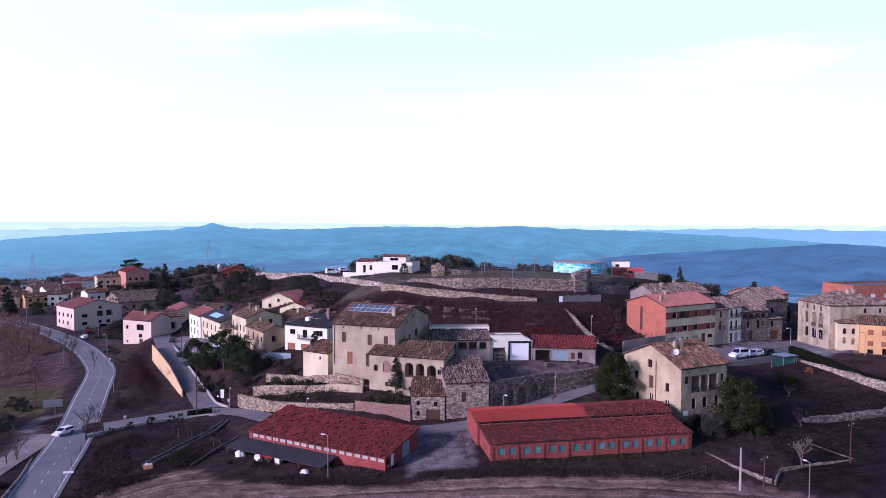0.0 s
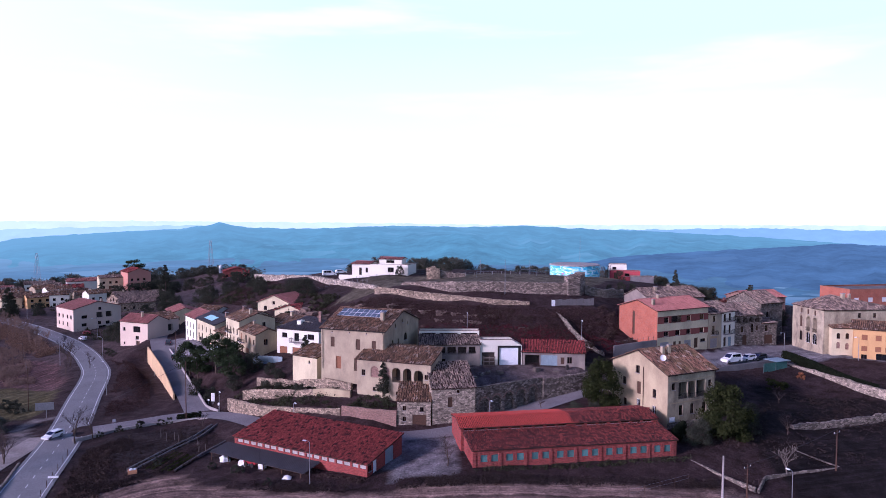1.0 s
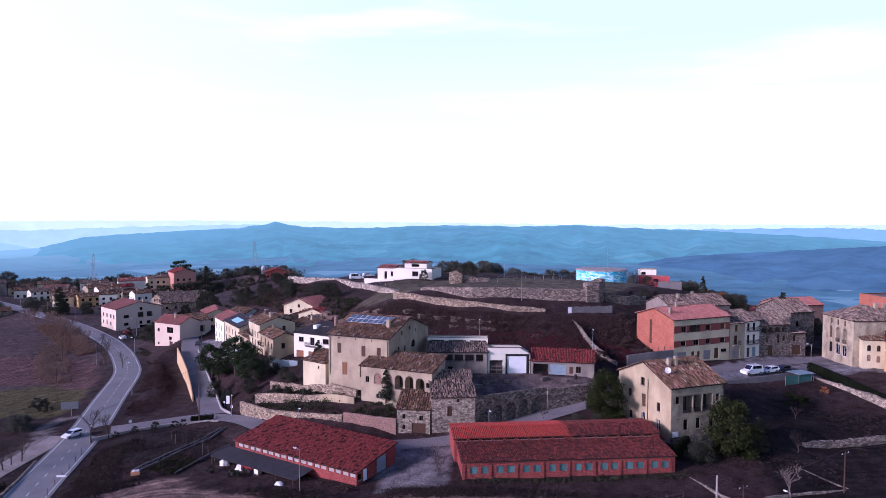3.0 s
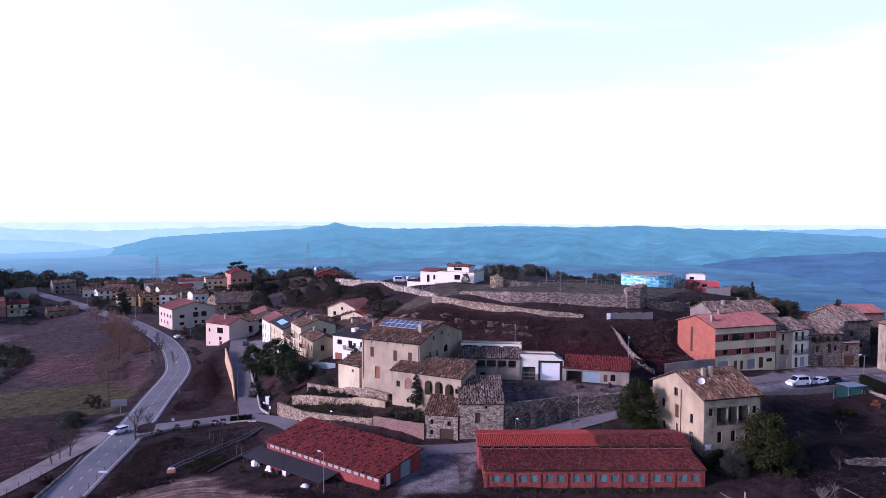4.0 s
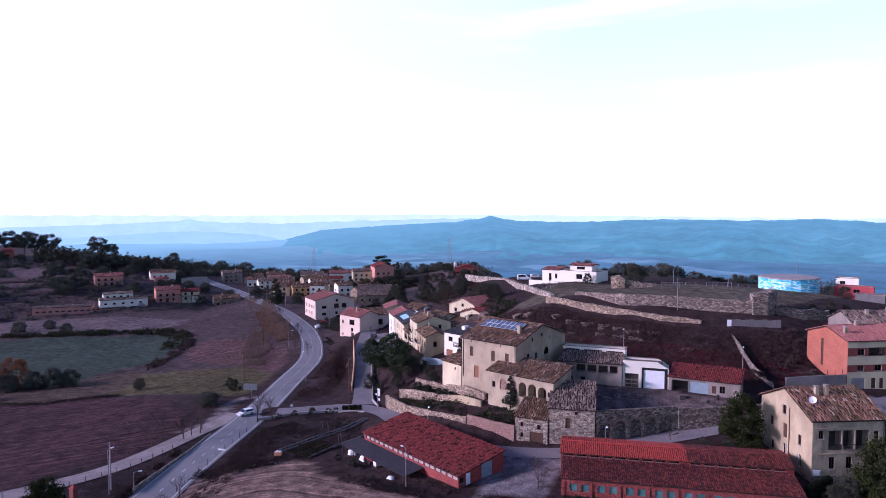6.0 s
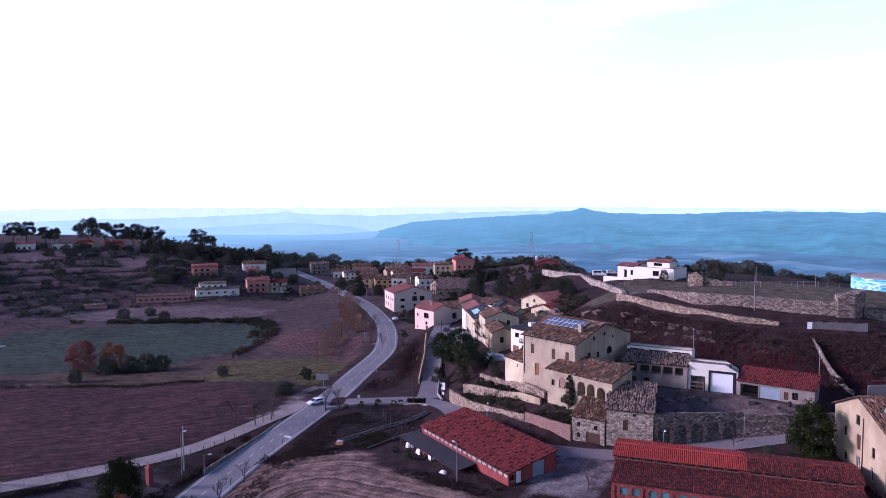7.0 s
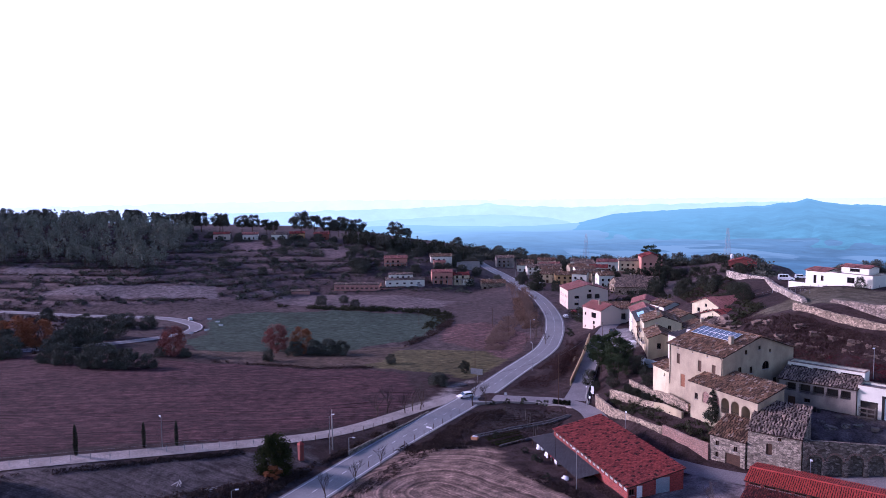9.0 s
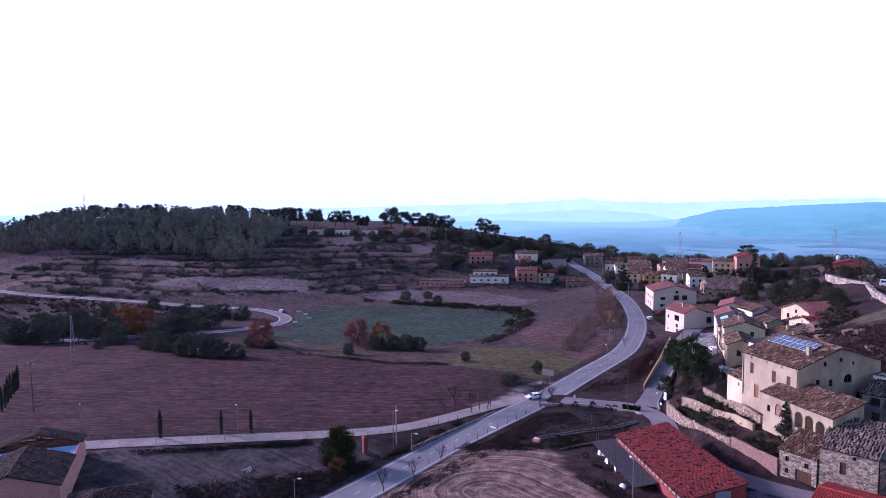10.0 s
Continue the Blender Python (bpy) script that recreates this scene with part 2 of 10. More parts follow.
M["band_red"] = material("dark_red_shutter_band", (0.22, 0.065, 0.055), 0.8, (0.15, 0.05, 0.045), 0.8, 0.6, 0.1, grain=0.1)
M["board_grey"] = material("pale_grey_board", (0.42, 0.4, 0.39), 0.8, (0.26, 0.24, 0.235), 1.0, 0.7, 0.1)
M["garden_weed"] = material("dark_garden_weed", (0.048, 0.036, 0.033), 0.95, (0.028, 0.021, 0.02), 0.3, 0.7, 0, 3, island=0.35, spec=0.04)
M["hill_scrub"] = material("brown_hill_scrub", (0.074, 0.047, 0.044), 0.95, (0.034, 0.021, 0.021), 0.2, 0.7, 0, 3, island=0.6, spec=0.04)
M["tile_red"] = material("red_clay_tile", (0.31, 0.058, 0.048), 0.8, (0.17, 0.034, 0.032), 0.8, 0.7, 0.2, 10, island=0.45)
M["tile_bright"] = material("bright_red_tile", (0.44, 0.065, 0.045), 0.75, (0.30, 0.05, 0.04), 0.5, 0.4, 0.1, 10, island=0.2)
M["tile_maroon"] = material("weathered_maroon_tile", (0.20, 0.042, 0.034), 0.85, (0.07, 0.022, 0.021), 0.8, 0.7, 0.25, 10, island=0.6)
M["tile_old"] = material("old_brown_tile", (0.25, 0.14, 0.08), 0.9, (0.075, 0.052, 0.04), 0.55, 0.85, 0.3, 9, island=0.55)
M["tile_grey"] = material("grey_lichen_tile", (0.27, 0.20, 0.165), 0.92, (0.07, 0.055, 0.05), 0.7, 0.85, 0.3, 9, island=0.6)
M["tile_moss"] = material("mossy_tile", (0.24, 0.125, 0.085), 0.92, (0.10, 0.082, 0.035), 0.35, 0.8, 0.3, 9, island=0.55)
M["tile_dark"] = material("dark_old_tile", (0.10, 0.062, 0.055), 0.92, (0.045, 0.032, 0.03), 0.7, 0.8, 0.3, 9, island=0.6)
M["tile_pink"] = material("pinkish_red_tile", (0.40, 0.165, 0.14), 0.85, (0.27, 0.105, 0.095), 0.5, 0.5, 0.15, 9, island=0.25)
# backs of deep openings, coloured dark for the shade inside
M["interior"] = material("opening_shade", (0.06, 0.048, 0.045), 0.95, (0.032, 0.027, 0.027), 0.8, 0.7, 0.1)
M["tile_spot"] = material("dark_missing_tile", (0.06, 0.02, 0.02), 0.9, (0.03, 0.014, 0.014), 1.5, 0.6, 0.2, 10, island=0.4)
M["tile_lichen"] = material("pale_lichen_tile", (0.36, 0.27, 0.205), 0.95, (0.22, 0.16, 0.12), 1.5, 0.6, 0.2, 10, island=0.35)
M["roof_under"] = material("roof_underlay", (0.045, 0.028, 0.024), 0.95)
M["slate"] = material("dark_roof_sheet", (0.075, 0.07, 0.08), 0.7, (0.045, 0.042, 0.05), 0.5, 0.6, 0.1)
M["sheet_dark"] = material("dark_fibre_sheet", (0.05, 0.047, 0.055), 0.8, (0.03, 0.03, 0.035), 0.6, 0.7, 0.2)
M["wood_dark"] = material("dark_brown_wood", (0.085, 0.045, 0.03), 0.7, (0.05, 0.03, 0.02), 3, 0.6, 0.2)
M["wood_grey"] = material("grey_weathered_wood", (0.17, 0.14, 0.12), 0.85, (0.1, 0.085, 0.075), 2, 0.6, 0.2)
M["wood_brown"] = material("brown_painted_wood", (0.26, 0.11, 0.055), 0.7, (0.18, 0.08, 0.045), 2, 0.5, 0.15)
M["teal"] = material("teal_painted_board", (0.10, 0.22, 0.225), 0.7, (0.06, 0.13, 0.135), 1.2, 0.7, 0.1, obj=0.25)
M["metal_blue"] = material("blue_grey_metal", (0.28, 0.36, 0.42), 0.5, (0.2, 0.26, 0.3), 0.8, 0.5, 0.05, metal=0.3)
M["metal_white"] = material("white_painted_metal", (0.78, 0.8, 0.84), 0.45, (0.66, 0.68, 0.72), 0.6, 0.4, 0.03)
M["metal_grey"] = material("galvanised_metal", (0.32, 0.33, 0.35), 0.45, (0.22, 0.22, 0.24), 2, 0.5, 0.05, metal=0.7)
M["iron"] = material("dark_iron", (0.03, 0.03, 0.033), 0.5, (0.05, 0.035, 0.03), 4, 0.5, 0.1, metal=0.5)
M["concrete"] = material("concrete", (0.36, 0.33, 0.32), 0.9, (0.24, 0.22, 0.215), 0.5, 0.7, 0.15)
M["concrete_dark"] = material("stained_concrete", (0.17, 0.16, 0.165), 0.92, (0.1, 0.095, 0.1), 0.4, 0.7, 0.15, streak=True)
M["asphalt"] = material("grey_asphalt", (0.23, 0.225, 0.235), 0.8, (0.165, 0.16, 0.17), 0.12, 0.8, 0.1, 5)
M["asphalt_pale"] = material("worn_pale_asphalt", (0.22, 0.205, 0.215), 0.88, (0.14, 0.13, 0.14), 0.15, 0.8, 0.1, 4)
M["gravel"] = material("pale_gravel", (0.34, 0.295, 0.275), 0.95, (0.19, 0.16, 0.15), 0.25, 0.8, 0.3, 3)
M["paint_line"] = material("white_road_paint", (0.72, 0.72, 0.74), 0.7, (0.5, 0.5, 0.52), 1.0, 0.7, 0.02)
M["bark"] = material("bark", (0.09, 0.065, 0.05), 0.95, (0.05, 0.035, 0.03), 3, 0.6, 0.4)
M["twig"] = material("bare_twigs", (0.06, 0.045, 0.042), 0.95, (0.035, 0.027, 0.025), 2, 0.6, 0)
M["leaf_pine"] = material("pine_needles", (0.045, 0.062, 0.03), 0.85, (0.02, 0.03, 0.016), 0.7, 0.7, 0, 3, island=0.45, spec=0.04)
# far wood: haze is painted in as lighter needles
M["leaf_wood"] = material("hazed_pine_foliage", (0.2, 0.215, 0.17), 0.9, (0.115, 0.118, 0.1), 0.11, 0.95, 0, 1, island=0.3, spec=0.04)
# oak leaf colour lifted to carry the haze over distant trees
M["leaf_oak"] = material("hazed_oak_leaf", (0.105, 0.108, 0.085), 0.9, (0.055, 0.058, 0.048), 0.35, 0.8, 0, 3, island=0.45, spec=0.04)
M["leaf_dark"] = material("dark_evergreen_leaf", (0.058, 0.062, 0.044), 0.9, (0.026, 0.029, 0.023), 0.6, 0.7, 0, 3, island=0.45, spec=0.04)
M["leaf_hedge"] = material("dark_clipped_leaf", (0.016, 0.021, 0.012), 0.95, (0.009, 0.012, 0.008), 0.8, 0.6, 0, 4, island=0.35, spec=0.03)
M["leaf_green"] = material("green_leaf", (0.034, 0.041, 0.014), 0.9, (0.012, 0.016, 0.007), 0.6, 0.6, 0, 3, island=0.45, spec=0.04)
M["leaf_autumn"] = material("autumn_orange_leaf", (0.28, 0.115, 0.052), 0.85, (0.16, 0.072, 0.04), 0.6, 0.6, 0, 3, island=0.4, spec=0.04)
M["leaf_red"] = material("autumn_red_leaf", (0.25, 0.1, 0.085), 0.85, (0.15, 0.065, 0.058), 0.6, 0.6, 0, 3, island=0.4, spec=0.04)
M["reed"] = material("dry_reed", (0.21, 0.135, 0.1), 0.9, (0.12, 0.078, 0.06), 0.6, 0.6, 0, 3, island=0.4, spec=0.04)
M["scrub"] = material("dry_scrub", (0.075, 0.052, 0.045), 0.95, (0.04, 0.03, 0.026), 0.3, 0.7, 0, 3, island=0.5, spec=0.04)
M["scrub_green"] = material("green_scrub", (0.05, 0.052, 0.03), 0.95, (0.028, 0.03, 0.02), 0.3, 0.7, 0, 3, island=0.5, spec=0.04)
M["brush"] = material("rust_brown_brush", (0.21, 0.145, 0.118), 0.95, (0.12, 0.085, 0.072), 0.5, 0.6, 0, 3, spec=0.04)
M["rock"] = material("sandstone_outcrop", (0.20, 0.14, 0.11), 0.95, (0.07, 0.05, 0.044), 0.4, 0.8, 0.8, 2.5)
M["plastic_white"] = material("white_plastic", (0.8, 0.8, 0.82), 0.5, (0.66, 0.66, 0.7), 1, 0.5, 0.1)
M["car_white"] = material("white_car_paint", (0.80, 0.81, 0.83), 0.25, (0.74, 0.75, 0.77), 0.5, 0.3, 0, spec=0.6)
M["car_dark"] = material("dark_car_paint", (0.03, 0.035, 0.045), 0.25, (0.02, 0.022, 0.03), 0.5, 0.3, 0, spec=0.6)
M["car_red"] = material("red_car_paint", (0.3, 0.02, 0.03), 0.3, None, 0.5, 0.3, 0, spec=0.6)
M["rubber"] = material("tyre_rubber", (0.02, 0.02, 0.021), 0.85)
M["lamp_glass"] = material("pale_lamp_cover", (0.75, 0.78, 0.82), 0.3)
M["net_green"] = material("green_netting", (0.06, 0.16, 0.14), 0.8, (0.04, 0.1, 0.09), 1.5, 0.6)
M["solar"] = material("solar_cell_blue", (0.13, 0.17, 0.22), 0.2, (0.10, 0.13, 0.18), 1.2, 0.6, 0, obj=0.12, spec=0.7)
M["cloth_blue"] = material("pale_blue_panel", (0.35, 0.62, 0.75), 0.6, (0.25, 0.48, 0.62), 0.7, 0.6, 0.05)


def glass_pane(name, color):
    m = bpy.data.materials.new(name)
    m.use_nodes = True
    b = m.node_tree.nodes["Principled BSDF"]
    b.inputs["Base Color"].default_value = (*color, 1)
    b.inputs["Roughness"].default_value = 0.06
    b.inputs["Transmission Weight"].default_value = 0.3
    b.inputs["Specular IOR Level"].default_value = 0.25
    return m


M["glass"] = glass_pane("window_glass", (0.014, 0.014, 0.018))


# ---- mesh helpers ----
def link_mesh(name, verts, faces, mat, parent=None, label="", smooth=False):
    me = bpy.data.meshes.new(name)
    me.from_pydata([tuple(v) for v in verts], [], [tuple(f) for f in faces])
    me.materials.append(mat)
    if smooth:
        me.shade_smooth()
    ob = new(name, me)
    if parent:
        ob.parent = parent
    if label:
        tagged(ob, label)
    return ob


def part(name, bm, mat, parent=None, label="", smooth=False):
    me = bpy.data.meshes.new(name)
    bm.to_mesh(me)
    bm.free()
    me.materials.append(mat)
    if smooth:
        me.shade_smooth()
    ob = new(name, me)
    if parent:
        ob.parent = parent
    if label:
        tagged(ob, label)
    return ob


def empty(name, m=None, label="", category="", group="", kind=""):
    e = new(name)
    e.empty_display_size = 0.3
    if m is not None:
        e.matrix_world = m
    return tagged(e, label, category, group, kind)


def share(name, data, parent, loc=(0, 0, 0), rz=0.0, label=""):
    """Another object on mesh data that already exists."""
    ob = new(name, data)
    ob.parent = parent
    ob.matrix_basis = pose(*loc, 0, 0, rz)
    if label:
        tagged(ob, label)
    return ob


def add_box(bm, x0, x1, y0, y1, z0, z1, bev=0.0):
    r = bmesh.ops.create_cube(bm, size=1.0)
    vs = r["verts"]
    for v in vs:
        v.co = Vector((x0 + (v.co.x + 0.5) * (x1 - x0), y0 + (v.co.y + 0.5) * (y1 - y0), z0 + (v.co.z + 0.5) * (z1 - z0)))
    if bev:
        bmesh.ops.bevel(bm, geom=list({e for v in vs for e in v.link_edges}), offset=bev, segments=1, affect="EDGES")
    return vs


def box(x0, x1, y0, y1, z0, z1, bev=0.0):
    bm = bmesh.new()
    add_box(bm, x0, x1, y0, y1, z0, z1, bev)
    return bm


def add_tube(bm, pts, radii, sides=6):
    """A tapered tube through points, closed at its ends."""
    rings = []
    for i, p in enumerate(pts):
        p = Vector(p)
        d = (Vector(pts[min(i + 1, len(pts) - 1)]) - Vector(pts[max(i - 1, 0)])).normalized()
        a = d.orthogonal().normalized()
        b = d.cross(a)
        rings.append([bm.verts.new(p + radii[i] * (a * math.cos(k * math.tau / sides) + b * math.sin(k * math.tau / sides))) for k in range(sides)])
    for r, s in zip(rings, rings[1:]):
        for k in range(sides):
            bm.faces.new((r[k], r[(k + 1) % sides], s[(k + 1) % sides], s[k]))
    bm.faces.new(rings[0][::-1])
    bm.faces.new(rings[-1])
    return bm


def tube(pts, radii, sides=6):
    return add_tube(bmesh.new(), pts, radii, sides)


# ---- ground ----
def spline(pts, step=2.0):
    """Points along a smooth curve through the given ones."""
    P = np.array(pts, float)
    P = np.vstack([2 * P[0] - P[1], P, 2 * P[-1] - P[-2]])
    out = []
    for i in range(1, len(P) - 2):
        n = max(2, int(np.linalg.norm(P[i + 1] - P[i]) / step))
        for k in range(n):
            t = k / n
            out.append(0.5 * (2 * P[i] + (P[i + 1] - P[i - 1]) * t + (2 * P[i - 1] - 5 * P[i] + 4 * P[i + 1] - P[i + 2]) * t * t + (3 * P[i] - P[i - 1] - 3 * P[i + 1] + P[i + 2]) * t ** 3))
    out.append(P[-2])
    return np.array(out)


MAIN_ROAD = spline([(-40, 40, -3.6), (-50, 70, -4.0), (-61.5, 101, -4.4), (-73, 135, -5.3), (-86, 167, -6.0), (-97, 194, -6.5), (-107.5, 212, -7), (-123, 234, -7.4), (-144, 259, -8), (-181, 296, -9), (-224, 331, -9.8), (-264, 362, -10), (-310, 394, -10), (-370, 440, -11)])
SIDE_ROAD = spline([(-69.5, 139.5, -5.15), (-62, 143.5, -4.8), (-53, 147, -4.2), (-42, 142, -2.8), (-31, 131.5, -1.6), (-20, 123.5, -0.9), (-6, 121.5, -0.2), (6, 123.5, 0.6), (16, 130, 1.6), (26, 136, 3.0), (36, 143, 4.2), (48, 154, 5.6), (58, 159, 6.0), (72, 168, 5.8), (88, 176, 5.6), (100, 182, 5.6)])
RAMP = spline([(-51.5, 149.5, -4.1), (-55.2, 156.7, -4.2), (-59.4, 164.4, -3.9), (-69.6, 182.3, -3.2), (-75.5, 193, -2.9), (-82.2, 204.7, -2.6), (-95, 232, -2.4), (-101, 252, -2.6), (-112, 290, -4)])
TRACK = spline([(-100, 10, 1.2), (-90, 37, 0.2), (-82, 57, -0.8), (-74.5, 81, -2.6), (-73, 97, -3.9), (-76, 120, -5.0), (-78, 136, -5.6)])
FAR_ROAD = spline([(-640, -60, -10), (-540, -5, -12.4), (-461.5, 36.1, -13.4), (-428.2, 52, -13.6), (-397, 75, -13.7), (-362, 99, -13.8), (-333, 117, -14), (-298, 142, -14), (-272, 146.5, -14), (-256, 141, -13.8), (-249, 130, -13.5), (-246, 114, -13), (-247, 96, -12.4), (-253, 76, -12), (-262, 40, -11)])

MEADOW = [(-120, 60, -3.4), (-100, 90, -4.6), (-150, 105, -7.4), (-110, 130, -6.8), (-137, 148, -9.2), (-135, 129, -8.4), (-106, 168, -7.6), (-126, 209, -9.2), (-151, 204, -11), (-207, 128, -11.8), (-209, 188, -12.8), (-201, 236, -12.6), (-272, 186, -14), (-180, 60, -6), (-200, 262, -10.5), (-245, 245, -12), (-315, 235, -13.5), (-290, 275, -11.5), (-268, 300, -10), (-312, 310, -1.5), (-309, 340, -2), (-360, 300, 3), (-330, 180, -9), (-380, 130, -6), (-420, 200, 2), (-490, 270, 10), (-462, 327, 9.5), (-560, 180, 20), (-600, 90, 22), (-370, 30, -9)]
NEAR = [(-9, 103, -1.3), (7, 105, -0.2), (41, 111, -0.5), (0, 90, -2.2), (-30, 95, -2.8), (-52, 104, -3.4), (-45, 75, -3.2), (-38, 118, -2.4), (-55, 125, -4.0), (30, 95, -2.2), (0, 60, -4), (52, 104, -2.6), (50, 120, 0.3), (62, 125, 1.0), (70, 108, -1.5), (84, 150, 2.4), (95, 120, 0.5), (72, 145, 1.8), (110, 150, 5.2), (95, 160, 5.6), (20, 148, 6.5), (32, 147, 6.8), (12, 146, 6.3), (5, 140, 5.8), (-2, 134, 3.5), (-15, 137, 3.6), (-30, 147, 2.0), (-33, 158, 3.0)]
VILLAGE = [(-42, 172, 3.2), (-55, 180, 1.8), (-70, 200, -1), (-84, 228, -2.2), (-100, 232, -4.2), (-128, 262, -8), (-150, 279, -8.8), (-140, 297, -7.5), (-112, 270, -3.5), (-95, 270, 0.5), (-60, 220, 6.5), (-160, 333, -7), (-110, 330, -1), (-200, 380, -10), (-246, 444, -12.5), (-150, 420, -6), (-300, 480, -16), (-110, 245, -5), (-247, 312, -13.2), (-236, 302, -12.6), (-140, 430, 3.0), (-128, 412, 2.8), (-150, 438, 2.2)]
HILL = [(-76, 290, 11.5), (-60, 258, 14), (-36, 220, 14.2), (-29, 208, 14.6), (-23, 200, 15.2), (-26, 228, 17.8), (-15, 213, 18.3), (-28, 242, 18.2), (-10, 231, 18.8), (0, 215, 19.0), (40, 200, 19.2), (35, 240, 19.2), (65, 224, 18), (70, 205, 14.5), (-14, 190, 17.8), (8, 180.5, 17.1), (26, 177.5, 16.2), (42, 181, 15.5), (-30, 185, 8.5), (-8, 172, 8.8), (14, 166, 8.6), (32, 164, 8.4), (46, 170, 9.5), (60, 185, 10.5), (85, 200, 8.5), (100, 215, 7), (-90, 300, 6), (-40, 265, 17.5), (20, 262, 18.5), (90, 245, 10), (-3, 189.5, 18.6), (8, 184.6, 18.1), (20, 184.6, 17.9), (32, 185.0, 17.6), (64, 221, 18.3), (68, 219, 18.1), (-62, 300, 9.5), (-42, 300, 12), (-82, 330, 2.5), (-58, 345, 0), (-126, 424, 0.8), (-106, 436, 0.2), (-145, 440, 1.2), (-112, 400, 0.6)]


def control_points():
    c = [tuple(p) for p in MEADOW + NEAR + VILLAGE + HILL]
    for line, every in ((MAIN_ROAD, 9), (SIDE_ROAD, 5), (RAMP, 6), (TRACK, 8), (FAR_ROAD, 10)):
        c += [tuple(p) for p in line[::every]]
    return np.array(c)


CP = control_points()


def kernel(d2):
    return np.sqrt(d2 + 64.0)


def fit_heights():
    d2 = ((CP[:, None, :2] - CP[None, :, :2]) ** 2).sum(2)
    K = kernel(d2) - np.eye(len(CP)) * 0.6
    A = np.block([[K, np.ones((len(CP), 1))], [np.ones((1, len(CP))), np.zeros((1, 1))]])
    return np.linalg.solve(A, np.append(CP[:, 2], 0))


CW = fit_heights()
EDGE_X, EDGE_Y = (-1500, -900, -600, -300, -130, -112, -80, -50, 80, 200, 400, 1500), (350, 380, 450, 520, 466, 400, 325, 285, 256, 244, 220, 150)


def smooth(x):
    x = np.clip(x, 0, 1)
    return x * x * (3 - 2 * x)


def heights(x, y):
    """Ground height for arrays of places."""
    x, y = np.asarray(x, float), np.asarray(y, float)
    out = np.empty(x.shape)
    fx, fy, fo = x.ravel(), y.ravel(), out.ravel()
    for i in range(0, len(fx), 20000):
        a, b = fx[i:i + 20000], fy[i:i + 20000]
        ca, cb = np.clip(a, -640, 170), np.clip(b, 15, 520)
        d2 = (ca[:, None] - CP[None, :, 0]) ** 2 + (cb[:, None] - CP[None, :, 1]) ** 2
        h = kernel(d2) @ CW[:-1] + CW[-1]
        drop = smooth((b - np.interp(a, EDGE_X, EDGE_Y)) / 420)
        drop = np.maximum(drop, smooth((a - 190) / 600))
        far = smooth((-a - 700) / 900)
        fo[i:i + 20000] = (h * (1 - drop) - 260 * drop) * (1 - far) - 190 * far
    return fo.reshape(x.shape)


def carve(x, y, z, line, half, soft, drop):
    """Beds a road into the ground."""
    m = (x > line[:, 0].min() - 20) & (x < line[:, 0].max() + 20) & (y > line[:, 1].min() - 20) & (y < line[:, 1].max() + 20)
    idx = np.nonzero(m)[0]
    for i in range(0, len(idx), 8000):
        k = idx[i:i + 8000]
        d2 = (x[k, None] - line[None, :, 0]) ** 2 + (y[k, None] - line[None, :, 1]) ** 2
        j = d2.argmin(1)
        d = np.sqrt(d2[np.arange(len(k)), j])
        w = 1 - smooth((d - half) / soft)
        z[k] = z[k] * (1 - w) + (line[j, 2] - drop) * w


RAMP_FOOT = spline([(-92, 211, -5.6), (-90.0, 207.5, -6.2), (-82.4, 195, -6.3), (-75.6, 183, -6.2), (-69.2, 171.5, -5.6), (-63.6, 161, -4.8)])
ROADS = ((FAR_ROAD, 4.6, 6.0), (MAIN_ROAD, 4.6, 6.0), (RAMP, 3.6, 2.5), (SIDE_ROAD, 3.4, 3.0), (TRACK, 2.6, 4.0))


def ground_z(x, y):
    x, y = np.atleast_1d(np.asarray(x, float)), np.atleast_1d(np.asarray(y, float))
    z = heights(x, y)
    for line, half, soft in ROADS:
        carve(x, y, z, line, half, soft, 0.1)
    carve(x, y, z, RAMP_FOOT, 1.8, 3.4, 0.0)
    return z


def gz(x, y):
    return float(ground_z([x], [y])[0])


def axis(dense0, dense1, step, lo, hi, grow=1.14):
    a = list(np.arange(dense0, dense1 + 0.01, step))
    s = step
    while a[-1] < hi:
        s *= grow
        a.append(a[-1] + s)
    s = step
    while a[0] > lo:
        s *= grow
        a.insert(0, a[0] - s)
    return np.array(a)


def inside(poly, x, y):
    """Whether places lie in a polygon, as an array."""
    r = np.zeros(x.shape, bool)
    n = len(poly)
    for i in range(n):
        (x0, y0), (x1, y1) = poly[i], poly[(i + 1) % n]
        c = (y0 > y) != (y1 > y)
        r ^= c & (x < (x1 - x0) * (y - y0) / ((y1 - y0) or 1e-9) + x0)
    return r


